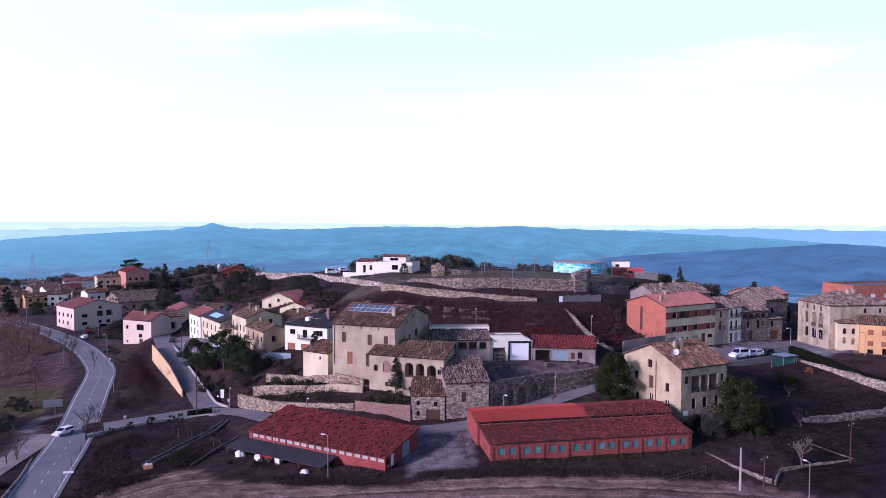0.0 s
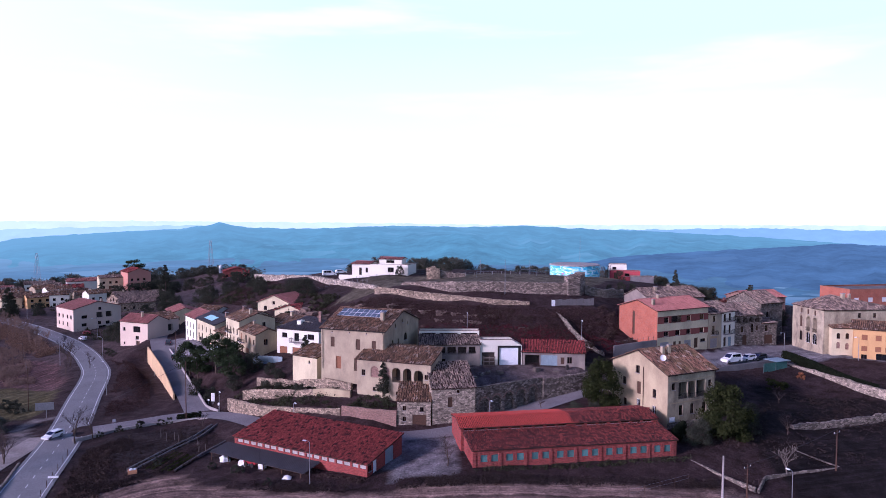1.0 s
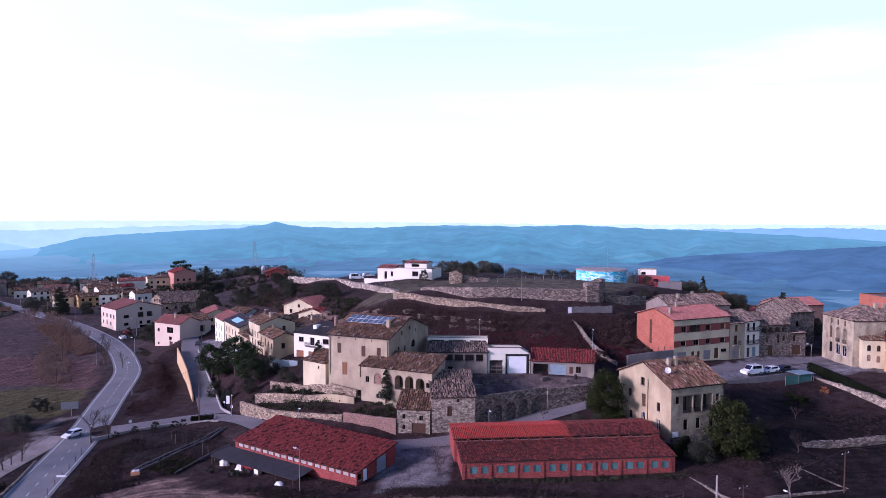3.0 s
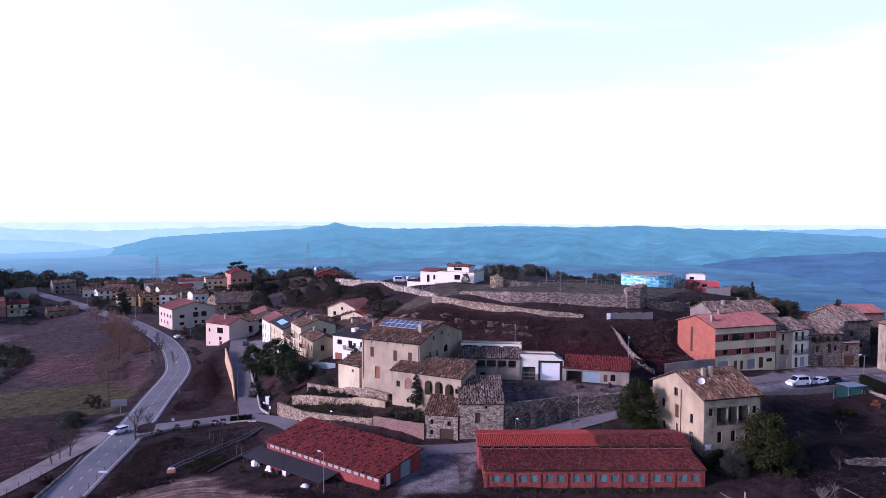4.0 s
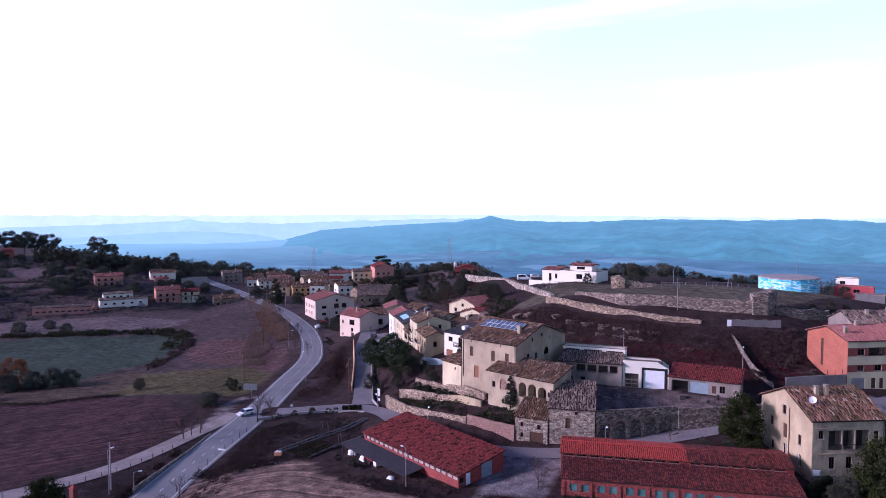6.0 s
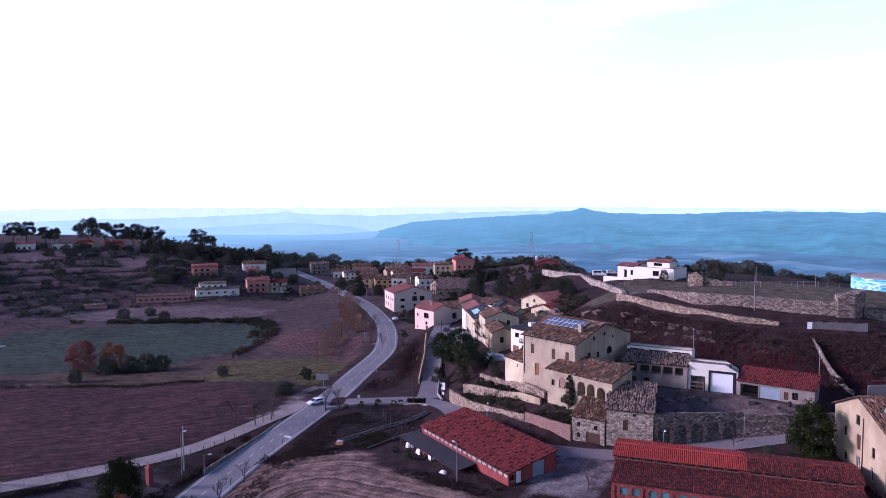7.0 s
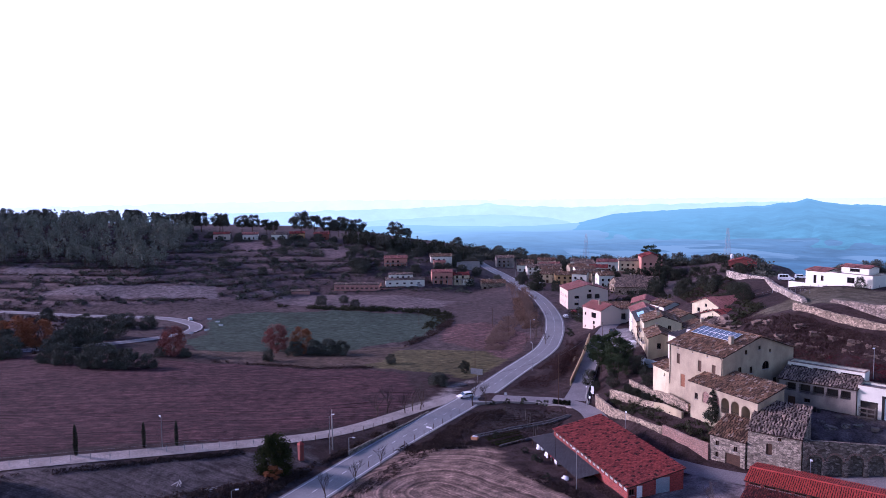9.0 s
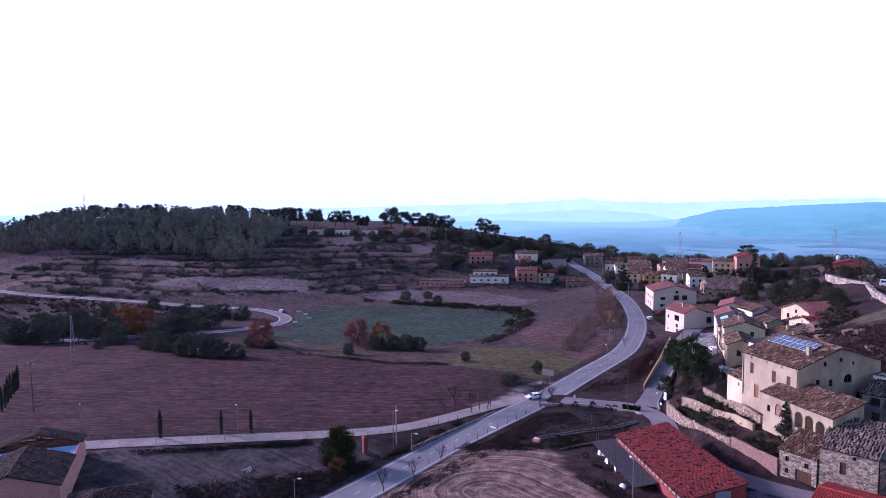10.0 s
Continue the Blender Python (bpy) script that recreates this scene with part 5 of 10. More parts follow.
house("stone_town_house", "stone town house with an arcaded attic gallery", (77.0, 177.0), (85.4, 180.3), 12.0, 6.0, 13.8, 2.4, M["stone_dark"], M["tile_grey"],
    holes={"f": row(4, 0.5, 2.05, 5.9, 1.7, 1.4, "O", True, 1.2) + [(2.0, 3.4, 0.9, 1.6, "w"), (5.4, 3.2, 0.8, 2.2, "w"), (2.6, 0.1, 1.5, 2.7, "d", True), (7.0, 3.6, 0.8, 1.4, "w")]}, cw=0.4, rl=0.7, rough=1.8, seed=131)
house("stone_annexe", "low stone annexe with a dark garage door", (85.5, 180.4), (90.0, 181.8), 9.0, 5.9, 11.4, 1.0, M["stone_dark"], M["tile_grey"], "mono",
    holes={"f": [(1.0, 3.4, 0.9, 1.6, "w"), (0.8, 0.1, 2.6, 2.4, "d")]}, cw=0.4, rl=0.7, rough=1.6, seed=135)
house("stone_house", "dark stone house with an old tile roof", (89.5, 190.0), (97.0, 193.5), 12.0, 6.0, 15.4, 2.6, M["stone_dark"], M["tile_grey"], "x",
    holes={"f": [(2, 5.5, 0.9, 1.5, "w"), (5, 2.5, 0.9, 1.8, "w")], "l": [(4, 5, 0.9, 1.4, "w")]}, cw=0.45, rl=0.8, rough=1.6, seed=137)
house("old_house", "old house with grey lichened roof behind the apartments", (57.0, 183.5), (74.0, 190.5), 11.0, 8.0, 17.2, 2.4, M["render_grey"], M["tile_grey"], "x", cw=0.45, rl=0.8, rough=1.8, seed=139,
    chimneys=((5, 4, 10.6, 0.7, 1.3), (11, 6, 11.0, 0.6, 1.2)))
house("brick_house", "red brick house with a tiled roof", (102.0, 226.0), (116.0, 231.0), 11.0, 3.0, 12.6, 1.8, M["brick_old"], M["tile_pink"], "x", holes={"f": [(3, 6, 1.2, 1.4, "w"), (8, 6, 1.2, 1.4, "w")]}, cw=0.45, rl=0.8, seed=141)
house("brick_block", "red and cream brick block with white shutters", (124.0, 208.0), (150.0, 214.0), 12.0, 5.0, 17.6, 0.6, M["brick_new"], M["tile_red"], "flat",
    holes={"f": row(5, 1.6, 5, 8.6, 1.8, 1.4, "r") + row(5, 1.6, 5, 5.2, 1.8, 1.4, "r") + row(5, 1.6, 5, 1.8, 1.8, 1.4, "r")}, seed=143, category="apartment block")
mansion = house("mansion", "weathered old mansion with two rows of arched galleries", (93.7, 181.0), (95.2, 168.7), 20.0, 5.9, 16.6, 2.8, M["render_stained"], M["tile_grey"], "x", hip=True,
    holes={"f": [(3.0, 5.3, 1.1, 2.9, "s", True), (5.6, 4.6, 1.7, 3.7, "O", True, 1.2), (8.2, 4.6, 1.7, 3.7, "O", True, 1.2), (3.0, 1.8, 1.2, 2.5, "w", True), (5.6, 1.6, 1.7, 2.7, "v", True), (8.2, 1.6, 1.7, 2.7, "v", True), (3.2, 8.8, 0.8, 1.3, "s"), (5.9, 8.8, 0.8, 1.3, "s"), (8.6, 8.8, 0.8, 1.3, "s")],
           "r": [(9.0, 8.6, 0.8, 1.2, "w"), (13.0, 8.6, 0.8, 1.2, "w")]}, cw=0.4, rl=0.7, rough=1.8, seed=151, peak=0.3, category="mansion", chimneys=((8, 8, 12.6, 0.8, 1.4), (5, 12, 12.2, 0.6, 1.3)))
house("mansion_wing", "cream wing with small arched windows", (96.4, 167.0), (103.6, 166.0), 5.0, 5.9, 12.5, 0.9, M["render_cream"], M["tile_old"], "mono",
    holes={"f": [(1.0, 4.0, 0.8, 1.4, "w", True), (3.0, 4.0, 0.8, 1.4, "w", True), (1.0, 1.6, 0.8, 1.6, "k", True), (3.0, 1.4, 0.8, 1.6, "k", True)]}, cw=0.4, rl=0.7, rough=1.6, seed=155, category="house wing")
orange_house = house("orange_house", "orange rendered house with brown shutters", (99.6, 163.6), (111.5, 157.6), 9.0, 5.5, 12.9, 1.4, M["render_ochre"], M["tile_old"], "x",
    holes={"f": [(1.6, 4.8, 1.2, 1.3, "S"), (4.4, 4.8, 1.2, 1.3, "S"), (6.4, 4.8, 1.2, 1.3, "S"), (9.0, 4.8, 1.2, 1.3, "S"), (1.6, 2.2, 1.2, 1.2, "S"), (4.4, 2.2, 1.2, 1.2, "S"), (6.4, 2.2, 1.2, 1.2, "S"), (1.6, 0.3, 1.2, 1.1, "w"), (4.6, 0.0, 2.4, 1.8, "w")]}, cw=0.4, rl=0.7, seed=157)

# ---- the houses to the west ----
house("pink_house", "three-storey pale pink house with a red tile roof", (-150.0, 279.0), (-137.6, 294.0), 17.0, -9.4, 0.2, 2.6, M["render_pink"], M["tile_pink"], "y",
    holes={"f": [(3.2, 5.6, 2.2, 1.3, "w"), (9.2, 5.4, 2.6, 2.3, "O", False, 1.2), (13.0, 5.4, 2.6, 2.3, "O", False, 1.2), (3.2, 2.4, 2.0, 1.2, "w"), (9.8, 2.6, 1.2, 1.3, "w"), (13.0, 2.4, 1.6, 1.3, "w"), (10.0, 0.0, 3.2, 2.0, "w"), (10.0, 8.6, 1.2, 1.2, "w")],
           "l": [(2.0, 5.6, 1.4, 1.5, "w"), (6.0, 5.6, 1.4, 1.5, "w"), (10.5, 5.6, 1.4, 1.5, "w"), (14.0, 5.6, 1.2, 1.5, "w"), (2.0, 2.4, 1.2, 1.5, "w"), (6.0, 2.4, 1.2, 1.5, "w"), (10.5, 2.4, 1.2, 1.5, "w")]}, cw=0.5, rl=0.8, rough=0.6, seed=161, chimneys=((14, 6, 11.0, 0.8, 1.4),))
house("pink_house", "small pink two-storey house with a red roof", (-108.5, 232.8), (-97.0, 228.0), 9.0, -5.4, 3.0, 2.0, M["render_pink"], M["tile_pink"], "x",
    holes={"f": [(6.0, 5.0, 3.2, 2.0, "w"), (7.0, 2.6, 1.4, 1.2, "w"), (7.2, 0.1, 1.6, 2.0, "d"), (1.4, 0.6, 0.8, 0.8, "w"), (1.4, 5.2, 1.0, 1.2, "w")]}, cw=0.5, rl=0.8, rough=0.6, seed=165, chimneys=((7, 3.0, 9.8, 0.7, 1.6),))
pink_annexe = house("pink_annexe", "pink house wing with an outside stair and brown roof", (-97.5, 233.5), (-91.5, 240.5), 12.0, -4.4, 3.0, 1.8, M["render_pink"], M["tile_old"], "x",
    holes={"f": [(1.6, 3.2, 5.5, 2.4, "O", False, 1.6), (1.5, 0.3, 2.4, 1.8, "w")]}, cw=0.5, rl=0.8, rough=1.2, seed=167, category="house wing")
house("stone_hall", "large old stone hall with arched gable windows", (-165.5, 337.5), (-155.0, 330.0), 26.0, -8.0, -2.4, 3.0, M["stone_warm"], M["tile_grey"], "y",
    holes={"f": [(3.0, 1.0, 1.4, 2.6, "w", True), (5.6, 1.0, 1.4, 2.6, "w", True), (8.2, 1.0, 1.4, 2.6, "w", True), (3.2, 4.4, 1.0, 1.6, "w", True), (5.7, 4.8, 1.2, 1.8, "w", True), (8.4, 4.4, 1.0, 1.6, "w", True)]}, cw=0.5, rl=0.9, rough=1.2, seed=171)
house("stone_annexe", "lower stone wing with a grey tile roof", (-152.0, 322.0), (-138.0, 330.0), 9.0, -7.0, -2.5, 1.6, M["stone_warm"], M["tile_grey"], "x", holes={"f": [(2, 1.4, 1, 1.3, "w"), (6, 1.4, 1, 1.3, "w"), (10, 1.4, 1, 1.3, "w")]}, cw=0.5, rl=0.9, rough=1.2, seed=173)


def row_house(name, label, s0, s1, depth, zb, ze, rise, wall, tile, back=0.0, **kw):
    """A house of the terrace that climbs from the street towards the farm; s along the terrace, back from its line."""
    ex, ey = Vector((0.59, -0.81)), Vector((0.81, 0.59))
    o = Vector((-71.9, 209.7))
    a, b = o + ex * s0 + ey * back, o + ex * s1 + ey * back
    return house(name, label, tuple(a), tuple(b), depth, zb, ze, rise, wall, tile, cw=0.42, rl=0.7, **kw)


def three_floors(L, n):
    d = L / n
    return [(0.5 + i * d, 3.4, 0.9, 1.9, "w") for i in range(n)] + [(0.5 + i * d, 6.2, 0.9, 1.5, "w") for i in range(n)] + [(0.4 + i * d, 0.1, 1.2, 2.2, "d") for i in range(n)]


row_house("terrace_house", "white terrace house with a red tile roof", -19.0, -7.2, 9.0, -2.6, 6.4, 1.8, M["render_white"], M["tile_pink"], holes={"f": [(1.4, 5.6, 1.0, 1.6, "w"), (4.8, 5.6, 1.0, 1.6, "w"), (8.6, 5.6, 1.0, 1.6, "w"), (1.4, 2.8, 1.0, 1.6, "w"), (4.8, 2.6, 1.0, 2.0, "w"), (8.6, 2.8, 1.0, 1.6, "w"), (2.0, 0.1, 1.2, 2.0, "d"), (7.0, 0.1, 2.4, 2.1, "g")], "r": [(2.0, 5.6, 1.0, 1.3, "w"), (5.4, 5.6, 1.0, 1.3, "w")]}, seed=198)
row_a = row_house("terrace_house", "cream terrace house with a dark sheet roof and skylight", -6.0, 11.8, 10.0, -1.6, 6.9, 1.8, M["render_cream"], M["slate"], holes={"f": [(1.5, 5.4, 1.0, 1.6, "w"), (5, 5.4, 1.0, 1.6, "w"), (9, 5.4, 1.0, 1.6, "w"), (13, 5.4, 1.0, 1.6, "w"), (1.5, 2.7, 1.0, 1.6, "w"), (5, 2.5, 1.0, 2.0, "w"), (9, 2.7, 1.0, 1.6, "w"), (13, 2.7, 1.0, 1.6, "w"), (2, 0.1, 1.2, 2.1, "d"), (6, 0.1, 2.6, 2.1, "g"), (11.5, 0.1, 1.2, 2.1, "D")], "r": [(2.4, 6.3, 1.0, 0.9, "w")]}, seed=181)
row_house("terrace_house", "low terrace house with a brown roof and glazed porch", 12.0, 22.0, 8.0, -0.4, 5.4, 1.3, M["render_beige"], M["tile_old"], holes={"f": [(0.6, 3.2, 4.4, 1.9, "O", False, 1.0), (6.6, 3.3, 1.2, 1.6, "S"), (0.8, 0.1, 1.0, 2.1, "D"), (3.2, 0.1, 2.6, 2.2, "g"), (7.4, 0.6, 1.2, 1.5, "w")]}, seed=183)
row_c = row_house("terrace_house", "cream three-storey terrace house with balconies", 22.2, 33.0, 10.0, 0.8, 10.8, 1.7, M["render_cream"], M["tile_old"], holes={"f": three_floors(10.8, 4), "r": [(2.4, 8.0, 0.9, 1.2, "w"), (6.4, 8.0, 0.9, 1.2, "w")], "l": [(3, 7, 0.9, 1.4, "w")]}, chimneys=((8.5, 4, 11.0, 0.8, 1.6),), seed=185)
row_d = row_house("terrace_house", "warm orange-beige terrace house with a timber balcony", 33.2, 45.0, 6.5, 2.2, 8.8, 1.3, M["render_tan"], M["tile_old"], holes={"f": [(1.0, 3.6, 1.0, 2.1, "S"), (4.4, 3.6, 1.0, 2.1, "w"), (7.4, 3.8, 1.0, 1.6, "S"), (10.0, 3.8, 1.0, 1.4, "w"), (1.4, 0.1, 1.2, 2.2, "d"), (4.6, 0.1, 2.4, 2.2, "D"), (8.6, 0.3, 1.2, 1.6, "w")], "r": [(2.2, 3.8, 1.0, 1.5, "w")]}, chimneys=((3.0, 3.0, 7.6, 0.6, 1.2),), seed=187)
white_villa = house("white_villa", "white villa with garage doors and a dark hipped roof", (-40.0, 173.8), (-28.4, 168.5), 10.5, 3.4, 10.7, 2.4, M["render_white"], M["slate"], "x", hip=True, cw=0.42, rl=0.7,
    holes={"f": [(1.6, 5.0, 1.6, 1.2, "w"), (5.4, 4.3, 1.4, 2.0, "w"), (9.4, 5.0, 2.0, 1.3, "w"), (0.8, 0.1, 2.4, 2.6, "D"), (4.8, 0.1, 4.6, 2.6, "D")], "l": [(4, 5, 1.4, 1.2, "w"), (7.4, 5, 1.2, 1.2, "w")]}, seed=189)
balcony(white_villa, 4.6, 9.2, 4.12, 1.2, "concrete balcony with an iron railing")
# the white roof terrace box, its dish and the chimney of the villa
part("roof_dormer", box(5.0, 6.2, 1.6, 3.4, 7.2, 9.2, 0.04), M["render_white"], white_villa, "white roof dormer beside the terrace opening")
part("dormer_wall", box(6.2, 9.0, 2.9, 3.4, 7.4, 8.9, 0.03), M["render_cream"], white_villa)
part("chimney", box(9.6, 10.3, 4.4, 5.1, 8.0, 11.4, 0.03), M["brick_old"], white_villa)
balcony(row_c, 0.4, 4.8, 3.35, 0.7)
balcony(row_c, 0.4, 4.8, 6.1, 0.6)
balcony(row_a, 4.4, 10.6, 2.45, 0.7)
balcony(row_d, 0.8, 4.0, 3.5, 0.9, "timber balcony")
part("skylight", slab([(5.0, 0.8, 9.16), (12.5, 0.8, 9.16), (12.5, 2.9, 9.92), (5.0, 2.9, 9.92)], 0.05), M["cloth_blue"], row_a, "pale blue roof glazing")
for ob, x, y, z in ((row_a, 15.0, 4.0, 11.6), (row_c, 2.0, 4.0, 12.8)):
    part("chimney", box(x, x + 0.8, y, y + 0.8, 6.0, z, 0.03), M["brick_old"], ob)
    part("chimney_cap", box(x - 0.1, x + 0.9, y - 0.1, y + 0.9, z, z + 0.12, 0.02), M["concrete"], ob)
gate = empty("yard_gate", pose(-44.6, 168.6, gz(-41, 167), 0, 0, -12), "blue-grey metal panel gate of the yard", "gate")
for k in range(6):
    g = part("panel", box(k * 1.3 + 0.04, k * 1.3 + 1.24, -0.03, 0.03, 0.15, 2.3, 0.01), M["metal_blue"], gate)
    part("post", box(k * 1.3 - 0.05, k * 1.3 + 0.03, -0.06, 0.06, -0.2, 2.45), M["metal_grey"], gate)
    for q in (0.8, 1.5):
        part("rail", box(k * 1.3 + 0.04, k * 1.3 + 1.24, -0.05, -0.03, q, q + 0.06), M["metal_grey"], g)
house("gabled_house", "cream gabled house with a red tile roof up the slope", (-58.5, 222.5), (-46.5, 217.5), 11.0, 4.0, 11.0, 2.5, M["render_cream"], M["tile_pink"], "y", holes={"f": [(2.4, 4.6, 1.2, 1.3, "w"), (8.6, 4.6, 1.2, 1.3, "w"), (5.8, 6.6, 1.0, 1.0, "w")], "l": [(2, 4.6, 1.2, 1.2, "w"), (6.4, 4.6, 1.2, 1.2, "w")]}, cw=0.45, rl=0.8, seed=191)
house("gabled_house", "lower cream house with a red gabled roof", (-50.3, 211.8), (-39.8, 207.4), 6.0, 4.2, 9.8, 1.9, M["render_cream"], M["tile_red"], "y", holes={"f": [(2, 3.4, 1.2, 1.2, "w"), (7, 3.4, 1.2, 1.2, "w")]}, cw=0.45, rl=0.8, seed=193)
house("old_house", "long old house with a weathered pinkish roof", (-44.5, 203.2), (-31.0, 195.6), 6.6, 4.6, 8.9, 1.5, M["render_beige"], M["tile_grey"], "x", holes={"f": [(2, 2.4, 1.0, 1.2, "w"), (6, 2.4, 1.0, 1.2, "w"), (11, 2.4, 1.0, 1.2, "w")]}, cw=0.45, rl=0.8, rough=1.6, seed=194)
house("old_house", "old house with a wide brown roof", (-47.0, 192.7), (-38.4, 186.6), 9.0, 3.0, 9.4, 1.6, M["render_beige"], M["tile_old"], "x", cw=0.45, rl=0.8, rough=1.6, seed=195, holes={"f": [(1.4, 4.4, 1.0, 1.2, "w"), (6.8, 4.4, 1.0, 1.2, "w")], "l": [(2.4, 4.4, 1.0, 1.2, "w")]}, chimneys=((5, 4, 7.6, 0.7, 1.3),))
house("small_house", "small pale house with a tiled roof above the terrace", (-63.0, 215.5), (-56.5, 211.0), 6.0, 2.0, 7.9, 1.2, M["render_cream"], M["tile_old"], "x", holes={"f": [(1.0, 4.0, 1.0, 1.2, "w"), (4.4, 4.0, 1.0, 1.2, "w")]}, cw=0.45, rl=0.8, rough=1.2, seed=200)
house("shed", "grey tiled shed at the foot of the slope", (-36.0, 190.0), (-25.0, 184.5), 8.0, 5.0, 9.4, 1.2, M["render_grey"], M["tile_grey"], "mono", cw=0.45, rl=0.8, rough=1.6, seed=196, category="shed")
house("street_house", "cream street house with a red roof", (-99.0, 252.0), (-90.0, 257.0), 14.0, -3.0, 2.8, 1.8, M["render_cream"], M["tile_pink"], "y", holes={"f": [(2, 3.2, 1.1, 1.3, "w"), (6, 3.2, 1.1, 1.3, "w"), (2, 0.6, 1.1, 1.3, "w")], "l": [(3, 3.2, 1, 1.3, "w"), (8, 3.2, 1, 1.3, "w")]}, cw=0.5, rl=0.8, seed=197)
house("street_house", "small white house with a tiled roof", (-88.0, 247.0), (-80.0, 243.0), 9.0, 0.0, 4.6, 1.6, M["render_white"], M["tile_old"], "x", holes={"f": [(2, 1.6, 1.1, 1.3, "w"), (5, 1.6, 1.1, 1.3, "w")]}, cw=0.5, rl=0.8, seed=199)

# ---- houses farther off ----
W3 = [(1.6, 3.6, 1.3, 1.4, "w"), (5.2, 3.6, 1.3, 1.4, "w"), (8.6, 3.6, 1.3, 1.4, "w"), (1.6, 0.8, 1.3, 1.5, "w"), (5.0, 0.1, 1.6, 2.2, "d"), (8.6, 0.8, 1.3, 1.5, "w")]


def far_house(label, A, ang, L, D, zb, ze, rise, wall, tile, ridge="x", holes=None, **kw):
    B = (A[0] + L * math.cos(radians(ang)), A[1] + L * math.sin(radians(ang)))
    hl = holes if holes is not None else [h for h in W3 if h[0] + h[2] < L - 0.2 and h[1] + h[3] < ze - zb - 0.2]
    sides = []
    if holes is None and ze - zb > 4:
        sides = [(q, z, 1.1, 1.3, "w") for q in (1.6, D - 3.2) for z in ((0.9, 3.3) if ze - zb > 5 else (1.2,))]
    stacks = ()
    if holes is None and ridge == "x":
        stacks = ((L * (0.22 + 0.06 * (kw.get("seed", 0) % 9)), D * 0.42, ze - zb + rise * 0.8, 0.6, 1.1),)
    return house("house", label, A, B, D, zb, ze, rise, wall, tile, ridge, {"f": hl, "l": sides, "r": sides}, cw=0.6, rl=1.0, category="house", group="houses of the village", chimneys=stacks, **kw)


far_house("white and pink house with balconies at the village edge", (-236, 428), 32, 19, 11, -10, -3.0, 1.6, M["render_white"], M["tile_pink"], seed=201)
far_house("salmon house with a brown roof above the village", (-188, 408), 38, 13, 18, -4, 4.6, 2.4, M["render_salmon"], M["tile_red"], "y", seed=203)
far_house("pale house with a grey roof on the village edge", (-206, 410), 35, 14, 10, -6, 1.0, 1.4, M["render_cream"], M["tile_grey"], seed=204)
far_house("red farm building on the hill edge", (-131, 408), 20, 15, 10, 1.5, 5.6, 2.2, M["brick"], M["tile_red"], "y", seed=205)
far_house("ochre village house with a tile roof", (-214, 352), 42, 12, 9, -10, -4.0, 1.6, M["render_ochre"], M["tile_old"], seed=207)
far_house("stone house beside the road", (-245.5, 319), 48, 15, 9, -13.4, -8.6, 1.6, M["stone_warm"], M["tile_old"], seed=209)
far_house("white two-storey house on the slope", (-310, 335), 52, 15, 9, -4, 2.8, 1.6, M["render_white"], M["tile_old"], seed=211)
villa_a = far_house("salmon villa with a terrace", (-318, 300), 53, 15.5, 9, -3, 3.4, 1.4, M["render_salmon"], M["tile_pink"], seed=213)
villa_b = far_house("red brick villa with pale balconies", (-271, 301), 53, 13, 9, -10, -2.8, 1.6, M["render_salmon"], M["tile_pink"], seed=215)
balcony(villa_a, 0.2, 15.2, 3.2, 2.0, "pale terrace balcony")
balcony(villa_b, 0.2, 12.8, 3.4, 1.4, "pale concrete balcony")
villa_c = far_house("cream house with a covered porch", (-263, 312), 53, 10, 8, -10, -4.6, 1.4, M["render_cream"], M["tile_red"], seed=216)
balcony(villa_c, 0.3, 9.6, 2.9, 1.6, "pale porch balcony")
far_house("pale industrial block with rows of windows", (-285, 275), 53, 24, 12, -12.5, -6.2, 0.8, M["render_white"], M["tile_grey"], holes=row(5, 2, 4.4, 3.8, 1.4, 0.9, "w") + row(3, 3, 6, 0.2, 2.2, 2.2, "d"), seed=217)
far_house("long brick shed with a shallow roof", (-306, 251), 42, 28, 9, -14.5, -8.4, 0.6, M["brick_salmon"], M["tile_grey"], holes=row(9, 1.5, 3, 3.6, 1.8, 0.7, "w"), seed=219)
far_house("small brick shed with a shallow roof", (-318, 228), 55, 11, 7, -15.5, -11.6, 0.5, M["brick_salmon"], M["tile_grey"], holes=[], seed=221)
for k, (x, y, a, L, wl_, tl_) in enumerate(((-232, 362, 40, 13, "render_beige", "tile_old"), (-246, 378, 30, 12, "render_cream", "tile_old"), (-222, 384, 45, 13, "render_white", "tile_old"), (-262, 398, 35, 14, "render_cream", "tile_grey"),
        (-240, 402, 50, 12, "render_beige", "tile_old"), (-280, 420, 40, 14, "render_white", "tile_pink"), (-212, 372, 25, 11, "render_beige", "tile_grey"), (-300, 440, 35, 14, "render_cream", "tile_old"), (-262, 438, 40, 16, "render_white", "tile_grey"), (-284, 462, 30, 18, "render_white", "tile_grey"),
        (-196, 366, 40, 12, "render_beige", "tile_old"), (-228, 408, 32, 12, "render_white", "tile_red"), (-318, 412, 50, 14, "render_grey", "tile_grey"))):
    zz = gz(x, y)
    far_house("village house with pale walls and a tile roof", (x, y), a, L, 9 + k % 3, zz - 0.3, zz + 5.4 + (k * 7 % 5) * 0.4, 1.7, M[wl_], M[tl_], seed=230 + k)
